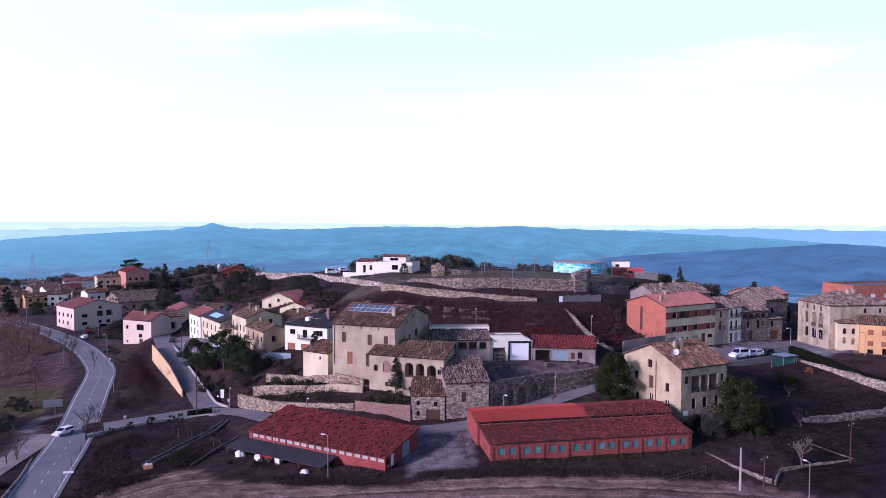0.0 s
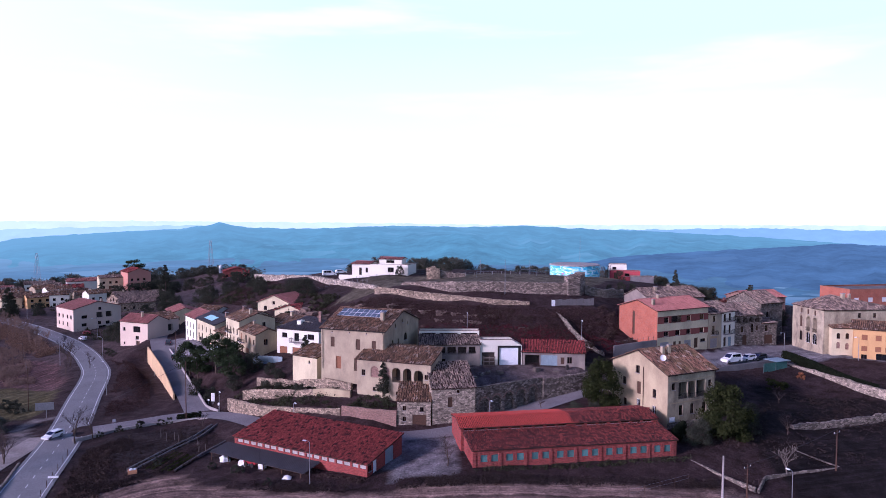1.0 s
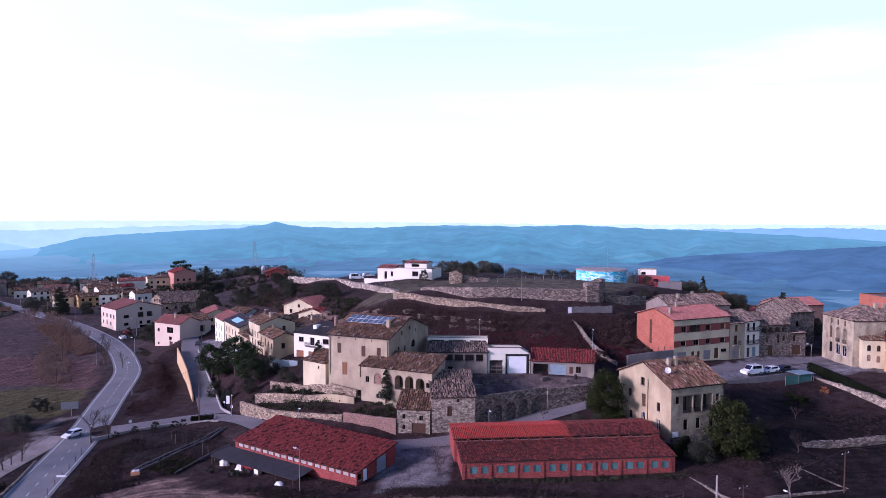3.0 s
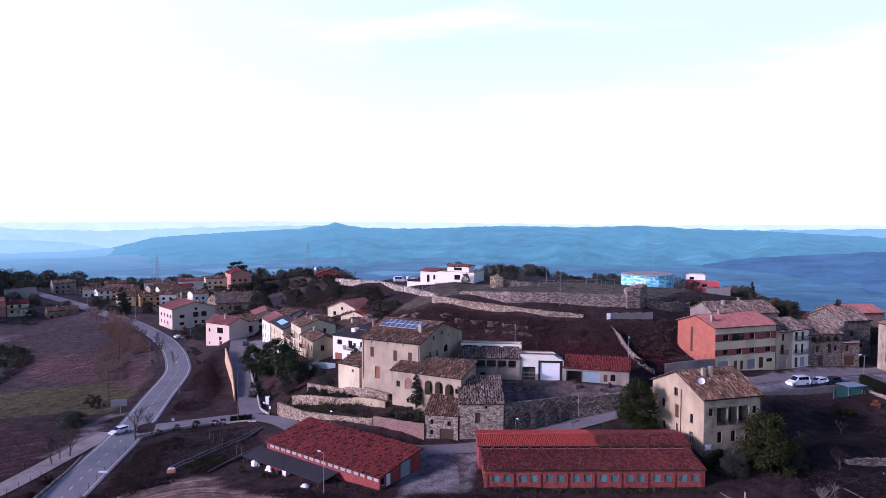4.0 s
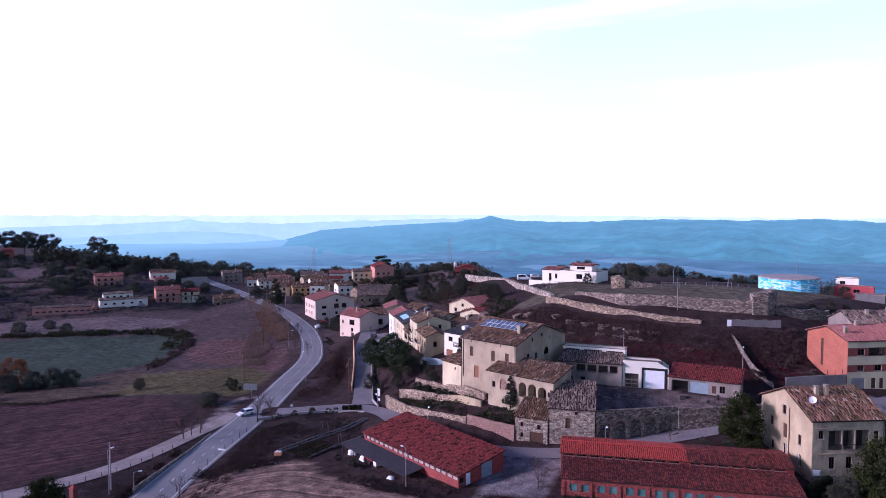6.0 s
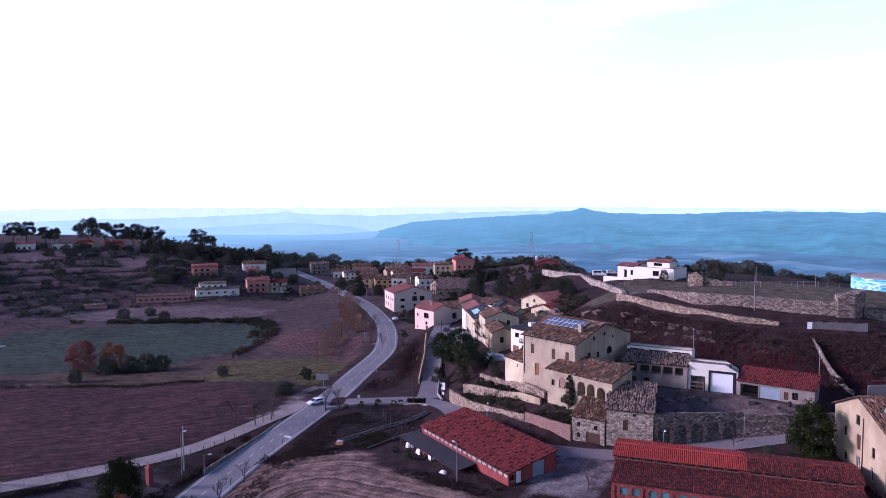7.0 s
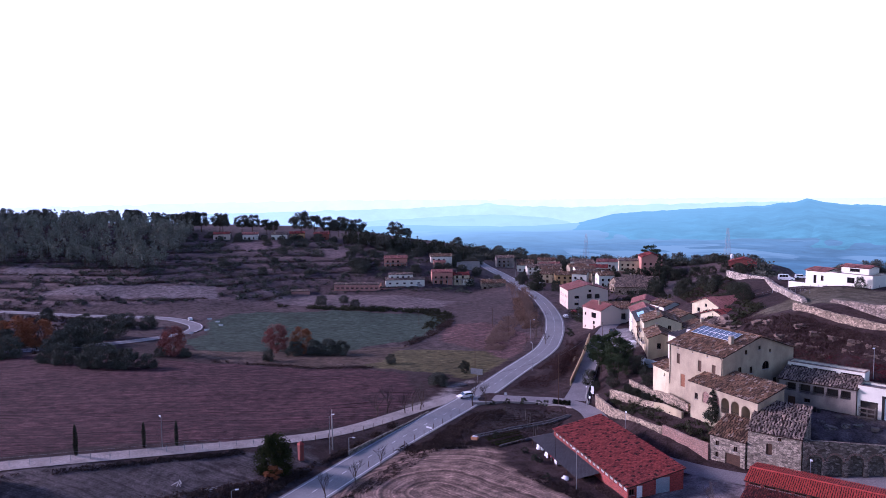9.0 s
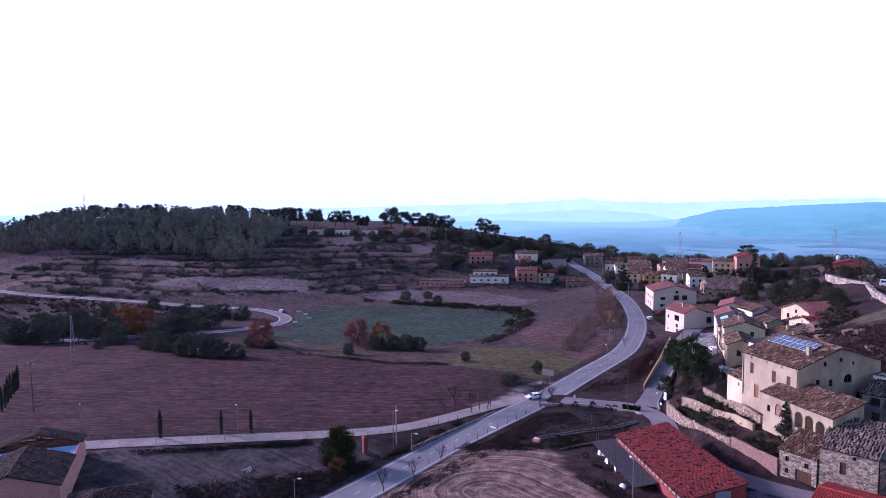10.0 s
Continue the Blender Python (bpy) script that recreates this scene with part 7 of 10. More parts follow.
ORANGE = [kept(tree("autumn_tree", "autumn tree with orange leaves", "broad", 6, 3.0, M["leaf_autumn"], 360, 0.8)), kept(tree("autumn_tree", "autumn tree with rust red leaves", "broad", 6, 2.8, M["leaf_red"], 361, 0.8))]
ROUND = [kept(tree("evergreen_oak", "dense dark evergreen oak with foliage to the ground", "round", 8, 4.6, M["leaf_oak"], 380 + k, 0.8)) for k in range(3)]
ROUND_O = [kept(tree("autumn_tree", "rounded autumn tree with orange leaves", "round", 9, 4.2, M["leaf_autumn"], 384, 0.7)), kept(tree("autumn_tree", "rounded autumn tree with rust red leaves", "round", 9, 4.0, M["leaf_red"], 385, 0.7))]
BARE = [kept(bare_tree("bare_tree", "leafless dark tree with fine twigs", 7, 370 + k)) for k in range(3)]
BARE_R = [kept(bare_tree("brush_tree", "leafless rust-brown brush tree beside the road", 7.5, 376 + k, 0.32, M["brush"], 5)) for k in range(2)]
BARE_P = kept(bare_tree("bare_tree", "pale leafless garden tree", 5.5, 375, 0.7, M["wood_grey"]))

r6 = random.Random(6)
# by the ramp and the farm
for x, y, s, w in ((-64.3, 179, 1.05, 1.1), (-60.5, 174.5, 0.95, 1.0), (-55, 172, 1.1, 1.15), (-51.0, 168.5, 1.0, 1.1), (-48, 163, 0.75, 1.2)):
    put(PINE[r6.randrange(3)], x, y, s, r6.random() * 6, None, w)
for x, y, s in ((-57, 164, 0.6), (-46, 158, 0.55), (-52, 159, 0.5), (-44, 166, 0.7), (-38, 160, 0.45), (-36.5, 149.5, 0.42), (-33, 147.2, 0.36), (-35, 155, 0.4), (-27.5, 142.0, 0.42)):
    put(BROAD[r6.randrange(3)], x, y, s, r6.random() * 6)
put(SPRUCE, -30, 160.5, 1.02, 0, 3.0)
put(SPRUCE, -9.2, 134.2, 0.78, 0, 4.2)
put(GREEN, 33.2, 132.0, 1.2, 1, 3.0, 0.9)
put(GREEN, 52.5, 120.8, 1.32, 2, 0.2, 0.95, "large dark green garden tree before the tall house")
for x, y, s in ((47.5, 118.2, 0.62), (49.8, 121.5, 0.6), (57.5, 121.5, 0.5), (45.5, 117.5, 0.45), (59, 127, 0.4), (61, 130, 0.42), (20, 121, 0.4), (24, 124.5, 0.5), (27.5, 127.5, 0.55), (31, 129, 0.45), (35, 124, 0.5), (39, 122, 0.4)):
    put(BROAD[r6.randrange(3)], x, y, s, r6.random() * 6)
put(BUSH_G, 74, 147.5, 1.5, 0, None, 1.2, "yellow-green leafy bush in the garden")
put(ORANGE[0], 82, 153, 0.3, 0)
put(BARE_P, 57.6, 108.6, 1.15, 0.5)
put(BARE[0], 3.6, 107.5, 0.75, 0.4)
put(BARE[1], -68.6, 131.2, 1.15, 1.2)
put(BARE[2], -66.4, 133.6, 0.95, 2.2)
put(BARE[0], -78.4, 112.0, 1.0, 0.2)
put(BARE[1], -77.6, 108.4, 0.9, 3.2)
put(BARE[0], 21.5, 131.6, 0.5, 2.0)
for x, y, s in ((-74.8, 114.6, 0.9), (-75.4, 117.4, 0.85), (-75.0, 119.6, 1.0), (-76.4, 121.8, 0.8), (-49.5, 82, 0.7), (-52.5, 90, 0.65), (-48, 74.5, 0.8), (-104, 204, 0.8), (-112, 208, 1.0), (-116, 214, 1.1), (-120, 222, 1.0), (-126, 229, 1.1), (-108, 198, 0.7), (-46, 137.5, 0.5), (-58, 131, 0.4), (64, 122, 0.6), (70, 138, 0.5)):
    put(BARE[r6.randrange(3)], x, y, s, r6.random() * 6)
for x, y, s in ((-63.0, 137.6, 0.62), (-60.0, 140.4, 0.7), (-56.4, 141.6, 0.55), (-54.6, 142.2, 0.6), (-66.0, 135.4, 0.5), (-98, 158, 1.2), (-95.5, 156, 1.0), (-101, 160, 1.1), (-30, 108.5, 0.7), (-24, 104, 0.5), (-110, 226, 1.0), (-106, 222, 0.9), (-103, 235, 0.9), (-45, 114, 0.6), (-35, 111, 0.5)):
    put(BUSH[r6.randrange(3)], x, y, s, r6.random() * 6)
# brush along the inside of the road bend
for k in range(26):
    p = MAIN_ROAD[108 + k * 2]
    d = MAIN_ROAD[110 + k * 2] - p
    q = Vector((-d[1], d[0])).normalized() * r6.uniform(7.5, 13.5)
    put(BARE_R[k % 2], p[0] + q.x, p[1] + q.y, 0.75 + 0.4 * r6.random(), r6.random() * 6, None, 0.9)
# meadow trees
put(ROUND_O[1], -178.2, 138.8, 1.15, 0)
put(ROUND_O[0], -170.1, 144.5, 1.0, 1)
for x, y, s, w in ((-166.5, 139.6, 0.62, 1.1), (-162.5, 145.4, 0.7, 1.0), (-158.5, 148.6, 0.72, 1.0), (-155.5, 152.2, 0.62, 1.0), (-162.8, 127.2, 0.5, 0.9), (-127.2, 152.1, 0.42, 0.9), (-90.3, 139.6, 0.42, 1.5), (-93, 141.5, 0.36, 1.4)):
    put(ROUND[r6.randrange(3)], x, y, s, r6.random() * 6, None, w)
put(ROUND_O[1], -196.4, 107.6, 1.2, 0.3, None, 0.95, "tall pinkish-red autumn tree at the meadow edge")
put(ROUND_O[0], -264.6, 72.8, 1.35, 0.6, None, 1.2)
put(ROUND_O[0], -260, 78.5, 1.25, 1.6, None, 1.2)
for x, y, s in ((-214.5, 72, 0.8), (-204, 74.5, 0.95), (-203, 82, 0.8), (-191.5, 78.5, 0.85), (-186, 82, 0.95), (-180, 86.2, 0.85), (-175.4, 91.5, 0.6), (-198, 104, 0.45), (-191, 110, 0.4)):
    put(ROUND[r6.randrange(3)], x, y, s, r6.random() * 6, None, 1.05)
for x, y, s in ((-250.7, 88.4, 1.25), (-250.4, 95.7, 1.2), (-262, 106, 1.45), (-246.1, 83, 1.1), (-261.7, 58.9, 1.2), (-256, 62.5, 1.3), (-248.3, 61, 1.3), (-239.6, 64.7, 1.1), (-267.2, 31.3, 1.3), (-263, 36, 1.2), (-261, 42.7, 1.1), (-254.9, 48.2, 1.1), (-274, 50, 1.2), (-262, 68, 1.1), (-284.6, 121, 1.0), (-276, 128, 0.9), (-290, 100, 0.9), (-300, 60, 1.0), (-320, 75, 0.9), (-310, 110, 0.8), (-335, 100, 0.9), (-296, 45, 1.0), (-226, 57, 0.5)):
    put(ROUND[r6.randrange(3)] if r6.random() < 0.8 else BARE[1], x, y, s * 0.9, r6.random() * 6, None, 1.1)
put(GREEN, -62.5, 73.2, 0.98, 0, None, 1.0, "green field tree beside the brick gatepost")
put(ORANGE[0], -60.0, 71.4, 0.42, 1, None, 1.2, "low orange autumn shrub under the tree")
for x, y, s in ((-88.0, 46.9, 1.1), (-85.2, 58.1, 0.93), (-82.5, 63.3, 0.95)):
    put(CYPRESS, x, y, s, r6.random() * 6, None, 0.8)
for x, y in ((-130.5, 22.3), (-135.4, 23.2), (-141.4, 24.0), (-147.4, 24.9), (-152.4, 25.8), (-156.3, 26.5), (-159.3, 27.2)):
    put(CYPRESS, x, y, 1.05 + 0.2 * r6.random(), r6.random() * 6, None, 0.68)
# trees round the far villas and on the ridge behind them
for x, y, s in ((-330, 332, 0.8), (-338, 322, 0.9), (-345, 312, 0.8), (-300, 350, 0.9), (-322, 352, 1.0), (-335, 292, 0.7), (-326, 284, 0.6), (-290, 332, 0.7), (-282, 338, 0.8), (-276, 346, 0.7), (-352, 296, 0.8), (-362, 306, 0.9), (-372, 318, 0.9), (-318, 366, 1.0), (-306, 372, 1.1), (-344, 352, 1.0), (-296, 290, 0.5), (-256, 320, 0.6), (-384, 352, 1.5), (-394, 360, 1.7), (-404, 366, 1.6), (-374, 362, 1.5), (-366, 374, 1.4), (-356, 384, 1.3), (-346, 396, 1.2), (-336, 408, 1.2), (-388, 374, 1.6), (-414, 372, 1.3), (-360, 400, 1.3), (-420, 300, 0.9), (-430, 290, 0.8), (-400, 270, 0.8), (-440, 280, 0.8), (-376, 250, 0.7), (-360, 232, 0.7), (-390, 220, 0.8), (-268, 232, 0.6), (-276, 222, 0.7), (-250, 226, 0.6)):
    put(ROUND[r6.randrange(3)], x, y, s * 0.9, r6.random() * 6, None, 1.15)
for k in range(46):
    t = k / 45
    x, y = -505 + 100 * t + r6.uniform(-9, 9), 250 + 150 * t + r6.uniform(-9, 9)
    put(ROUND[k % 3], x, y, 0.32 + 0.42 * r6.random() ** 2, r6.random() * 6, None, 1.15)
for k in range(34):
    t = k / 33
    x, y = -352 + 118 * t + r6.uniform(-12, 12), 268 + 78 * t + r6.uniform(-16, 20)
    if min(math.hypot(x - q, y - w) for q, w in ((-276, 286), (-264, 308), (-312, 306), (-304, 341), (-296, 262), (-258, 320), (-290, 352))) > 11:
        put(ROUND[k % 3], x, y, 0.35 + 0.4 * r6.random(), r6.random() * 6, None, 1.1)
# village trees
put(SPRUCE, -205, 323, 1.95, 0, -11.0, 1.25)
for x, y, s in ((-184, 388, 1.3), (-178, 392, 1.35), (-172, 397, 1.4), (-190, 382, 1.0), (-166, 402, 1.4), (-160, 407, 1.2), (-136, 397, 0.8), (-129, 399, 0.75), (-122, 401, 0.75), (-116, 403, 0.7), (-141, 400, 0.8), (-145, 430, 0.9), (-232, 390, 0.5), (-244, 366, 0.5), (-222, 364, 0.55), (-262, 380, 0.5), (-206, 376, 0.5), (-228, 420, 0.6), (-256, 446, 0.7), (-276, 440, 0.6), (-210, 334, 0.7), (-216, 330, 0.6), (-186, 340, 0.6), (-166, 318, 0.6), (-158, 352, 0.7), (-150, 356, 0.8), (-146, 342, 0.6)):
    put(BROAD[r6.randrange(3)], x, y, s, r6.random() * 6, None, 1.2)
put(SPRUCE, -186.8, 374, 1.4, 1, None, 1.4)
put(SPRUCE, -138.5, 343, 2.35, 2, -4.5, 0.85)
put(PINE[1], -194.9, 430, 1.6, 0, -3, 1.2)
for x, y, s in ((-128, 320, 1.2), (-120, 310, 1.0), (-122, 300, 0.9), (-132, 305, 0.8), (-118, 246, 0.9), (-112, 240, 0.7), (-126, 266, 0.8), (-176, 318, 1.0), (-180, 330, 1.1), (-170, 308, 0.8), (-190, 322, 1.0), (-150, 405, 1.2), (-160, 400, 1.1), (-176, 420, 1.0), (-118, 395, 1.0)):
    put(BROAD[r6.randrange(3)], x, y, s, r6.random() * 6)
# tree belt behind the village
for k in range(34):
    t = k / 33
    x, y = -440 + 330 * t + r6.uniform(-8, 8), 452 + 40 * math.sin(t * 3.0) - 30 * t + r6.uniform(-10, 14)
    put(ROUND[k % 3], x, y, (0.8 + 0.7 * r6.random()) * (0.55 if t > 0.8 else 1.0), r6.random() * 6, None, 1.1)
# slope below the block wall
for x, y, s in ((-50, 234, 0.8), (-43, 225, 0.9), (-76, 276, 0.55), (-70, 264, 0.75), (-86, 286, 0.6), (-93, 300, 0.85), (-66, 252, 0.75), (-104, 306, 1.1), (-96, 286, 0.8), (-110, 314, 1.0)):
    put(BROAD[r6.randrange(3)], x, y, s, r6.random() * 6, None, 1.2)
# hill top and its far brink
put(BROAD[0], 1.5, 236, 0.9, 0, None, 1.0)
put(BROAD[2], -13.2, 232.2, 0.55, 0, None, 0.8)
for x, y, s in ((62, 236, 0.9), (68, 240, 0.9), (72, 234, 0.7), (58, 205, 0.6), (54, 203, 0.7), (50, 200, 0.5), (74, 226, 0.8), (80, 228, 0.9), (66, 200, 0.6), (76, 212, 0.8)):
    put(BROAD[r6.randrange(3)], x, y, s * 0.62, r6.random() * 6)
for k in range(26):
    x, y = 70 + 26 * r6.random(), 203 + 34 * r6.random()
    put(BROAD[k % 3] if k % 5 else BUSH_D, x, y, 0.3 + 0.4 * r6.random(), r6.random() * 6, None, 1.2)
for x, y, s_ in ((83, 226, 0.62), (86, 221, 0.7), (90, 218, 0.6), (80, 236, 0.55)):
    put(ORANGE[0], x, y, s_, r6.random() * 6, None, 1.2)
put(BARE[0], 55.5, 232.5, 0.7, 0.4)
put(BARE[1], 58, 240, 0.9, 0)
put(BARE[2], 62, 246, 0.8, 1)
put(ORANGE[1], 80, 232, 0.6, 1)
put(ORANGE[1], 87, 208, 0.9, 1)
put(SPRUCE, 96, 212, 1.35, 0, None, 1.2)
put(SPRUCE, 73, 212, 0.95, 0, None, 0.8)
for x, y, s in ((84, 214, 0.9), (100, 214, 0.8), (104, 210, 0.8), (110, 206, 0.6)):
    put(BROAD[r6.randrange(3)], x, y, s, r6.random() * 6)
for x, y in ((40, 152.5), (44, 155), (47, 164), (43, 168), (36, 160), (49, 174)):
    put(BUSH_D, x, y, 0.9 + 0.4 * r6.random(), r6.random() * 6)
for k in range(96):
    x = -40 + (k % 48) * 2.7 + r6.uniform(-2, 2)
    y = 296 + 22 * (k // 48) + r6.uniform(-9, 9) - 0.12 * x
    put((ROUND if k % 4 else BROAD)[k % 3], x, y, 0.62 + 0.36 * r6.random(), r6.random() * 6, None, 1.15)
for k in range(30):
    x = -120 + k * 2.6 + r6.uniform(-2, 2)
    put((ROUND if k % 3 else BROAD)[k % 3], x, 352 + 1.0 * (-x - 50) + r6.uniform(-8, 8), 0.34 + 0.24 * r6.random(), r6.random() * 6, None, 1.2)
# umbrella pines on the far ridge
for x, y, s in ((-553, 262, 1.0), (-543, 264, 1.1), (-542, 272, 1.05), (-550, 268, 0.95), (-542, 289, 1.05), (-546, 294, 0.9), (-541, 310, 0.95), (-535, 317, 1.0), (-513, 320, 0.8), (-510, 325.5, 0.75), (-493, 343, 1.3), (-497, 360, 1.1), (-489.6, 371.6, 1.15), (-495, 385, 1.15), (-498, 396, 1.05), (-490, 403, 1.1), (-482, 443, 1.1), (-475, 452, 0.75), (-470, 440, 0.7)):
    put(UMB[r6.randrange(4)], x, y, s * 1.2, r6.random() * 6, None, 0.95)
for k in range(30):
    t = k / 29
    put(UMB[k % 4], -632 + 48 * t + r6.uniform(-14, 10), 70 + 200 * t + r6.uniform(-4, 4), 0.75 + 0.4 * r6.random(), r6.random() * 6, None, 0.8 + 0.25 * r6.random())
for t in STORE:
    for o in (*t.children_recursive, t):
        bpy.data.objects.remove(o)


def scatter(name, label, poly, n, size, mat, seed, leaves=10, spacing=None, tall=1.0, category="scrub", keep=None):
    """Low growth over an area, as one object."""
    rng = np.random.default_rng(seed)
    P = np.array(poly, float)
    lo, hi = P.min(0), P.max(0)
    X, Y = np.empty(0), np.empty(0)
    while len(X) < n:
        x, y = lo[0] + rng.random(n * 2) * (hi[0] - lo[0]), lo[1] + rng.random(n * 2) * (hi[1] - lo[1])
        k = inside(poly, x, y)
        if keep is not None:
            k &= keep(x, y)
        den = np.array([noise.noise((a * 0.07, b * 0.07, seed)) for a, b in zip(x, y)])
        k &= rng.random(len(x)) < 0.5 + den
        X, Y = np.append(X, x[k]), np.append(Y, y[k])
    X, Y = X[:n], Y[:n]
    Z = ground_z(X, Y)
    s = size * (0.5 + rng.random(n) ** 2 * 1.2)
    V, F = leaf_cloud(rng, np.stack([X, Y, Z + s * 0.3 * tall], 1), s, int(leaves * 1.7), size * 0.17 + 0.03, 0.55 * tall)
    ob = link_mesh(name, V, F, mat)
    return tagged(ob, label, category, kind="stuff")


def off_road(x, y):
    d = np.full(x.shape, 1e9)
    for line, half, soft in ROADS:
        for p in line[::3]:
            d = np.minimum(d, np.hypot(x - p[0], y - p[1]) - half)
    return d > 1.5


HILLSIDE = [(-30, 200), (-18, 190), (-8, 185), (6, 179), (26, 176), (42, 180), (58, 196), (72, 210), (64, 186), (50, 176), (34, 160), (10, 164), (-12, 168), (-26, 182)]
scatter("hillside_scrub", "dry brown scrub over the hillside", HILLSIDE, 9000, 0.42, M["hill_scrub"], 401, 10)
scatter("hillside_bramble", "crimson brambles at the foot of the hillside", [(-14, 168), (8, 163), (34, 157), (48, 166), (32, 170), (8, 172), (-16, 178)], 2200, 0.45, M["crimson_bramble"], 428, 12)
scatter("hillside_bushes", "dark green bushes over the hillside", HILLSIDE, 320, 0.85, M["scrub"], 402, 40)
WEST_SLOPE = [(-110, 318), (-80, 296), (-60, 258), (-36, 220), (-26, 200), (-34, 190), (-56, 222), (-80, 258), (-100, 290)]
scatter("slope_scrub", "dry scrub and brambles on the western slope", WEST_SLOPE, 4200, 0.5, M["hill_scrub"], 403, 12)
scatter("slope_bushes", "dark bushes on the western slope", WEST_SLOPE, 90, 1.5, M["scrub_green"], 404, 80)
scatter("verge_scrub", "dry verge growth between road and ramp", [(-88, 172), (-98, 198), (-104, 216), (-92, 206), (-78, 186), (-66, 158), (-72, 148), (-80, 156)], 1500, 0.5, M["hill_scrub"], 405, 12, keep=off_road)
scatter("verge_scrub", "dark brambles along the road bank", [(-46, 70), (-56, 98), (-68, 126), (-60, 128), (-50, 106), (-42, 72)], 700, 0.55, M["scrub"], 406, 10, keep=off_road)
scatter("ditch_growth", "dry growth in the ditch beside the track", [(-55, 70), (-62, 84), (-70, 108), (-74, 124), (-72, 126), (-66, 104), (-58, 82), (-50, 66)], 500, 0.7, M["scrub"], 407, 10, keep=off_road)
scatter("roadside_thicket", "dark leafless thicket on the bank above the main road", [(-66, 44), (-63, 56), (-60.5, 68), (-62, 82), (-57, 84), (-52, 70), (-49, 58), (-52, 44)], 900, 0.75, M["scrub"], 430, 14, tall=1.3, keep=off_road)
scatter("track_verge", "dark weeds under the gravel track", [(-88.5, 28), (-82.6, 44), (-77.6, 60), (-73.5, 73), (-71.5, 72), (-75.6, 58), (-80.6, 43), (-86.5, 27)], 620, 0.42, M["garden_weed"], 431, 12, keep=off_road)
scatter("bottom_scrub", "grey leafless scrub round the far road bend", [(-232, 62), (-262, 110), (-300, 132), (-360, 92), (-440, 40), (-380, 10), (-270, 20)], 520, 1.7, M["scrub"], 432, 30, tall=1.2, keep=off_road)
scatter("thicket", "dark thicket beside the orange shrub", [(-46, 58), (-55, 76), (-60, 80), (-60, 64), (-54, 52)], 330, 0.6, M["scrub"], 408, 14, keep=off_road)
scatter("reed_bank", "tall rust-brown reeds beside the curving road", [(-128, 230), (-150, 256), (-186, 292), (-194, 290), (-166, 258), (-148, 240), (-133, 226)], 620, 1.0, M["reed"], 409, 30, tall=2.3, keep=off_road)
scatter("garden_growth", "dark winter weeds over the gardens", [(43, 116), (52, 104), (70, 111), (110, 118), (110, 134), (92, 142), (84, 160), (62, 152), (56, 132)], 1800, 0.45, M["garden_weed"], 410, 9)
scatter("field_margin", "dark weeds along the edge of the ploughed field", [(-57, 97), (-41, 109), (-28, 102.6), (-10, 99.6), (45, 103.6), (46, 106), (-10, 102.6), (-28, 106), (-42, 112), (-59, 101)], 1500, 0.5, M["garden_weed"], 424, 12)
scatter("yard_weeds", "dark winter growth in the plots below the street", [(-66, 127), (-60, 136), (-46, 140), (-38, 126), (-40, 112), (-52, 106), (-58, 112)], 900, 0.4, M["garden_weed"], 425, 10, keep=off_road)
scatter("terrace_shrubs", "green and brown shrubs on the farm terraces", [(-44, 152), (-38, 156), (-28, 147), (-20, 141), (-6, 132), (-6, 128.5), (-17, 131), (-34, 142)], 150, 0.9, M["scrub_green"], 426, 50)
scatter("road_bank", "dark growth on the road bank", [(-70, 108), (-67, 122), (-60, 132), (-52, 128), (-50, 108), (-54, 98), (-62, 104)], 700, 0.55, M["garden_weed"], 427, 12, keep=off_road)
scatter("terrace_weeds", "dry weeds on the terraces", [(-42, 149), (-20, 137), (-6, 129), (-16, 131), (-36, 143)], 350, 0.45, M["scrub"], 411, 9)
scatter("yard_growth", "weeds at the foot of the barn", [(-36, 116), (-10, 102.5), (-8, 103.6), (-34, 118)], 240, 0.5, M["scrub"], 412, 9)
scatter("barn_verge", "green weeds along the brick barn", [(7, 104.6), (42, 111), (44, 113), (42, 112.4), (8, 106.3)], 260, 0.45, M["scrub_green"], 413, 10)
scatter("hedgerow", "dark hedgerow between the far fields", [(-188, 240), (-205, 238), (-240, 220), (-285, 200), (-288, 205), (-242, 228), (-205, 246)], 240, 1.8, M["scrub_green"], 414, 26)
scatter("field_edge", "dark growth along the meadow terrace", [(-112, 149), (-128, 141), (-142, 127), (-172, 111), (-174, 114), (-142, 131), (-128, 145)], 260, 0.8, M["scrub"], 415, 12)
scatter("field_bank", "brown bank growth above the meadow", [(-150, 180), (-168, 218), (-180, 232), (-172, 212), (-152, 176)], 240, 1.2, M["scrub"], 416, 14)


def terrace_edge(x, y):
    return ((heights(x, y) % 2.6) < 0.42) & off_field(x, y)


def off_field(x, y):
    k = np.ones(x.shape, bool)
    for poly, col, ang, amp in ZONES[-6:]:
        k &= ~inside(poly, x, y)
    return k & off_road(x, y)


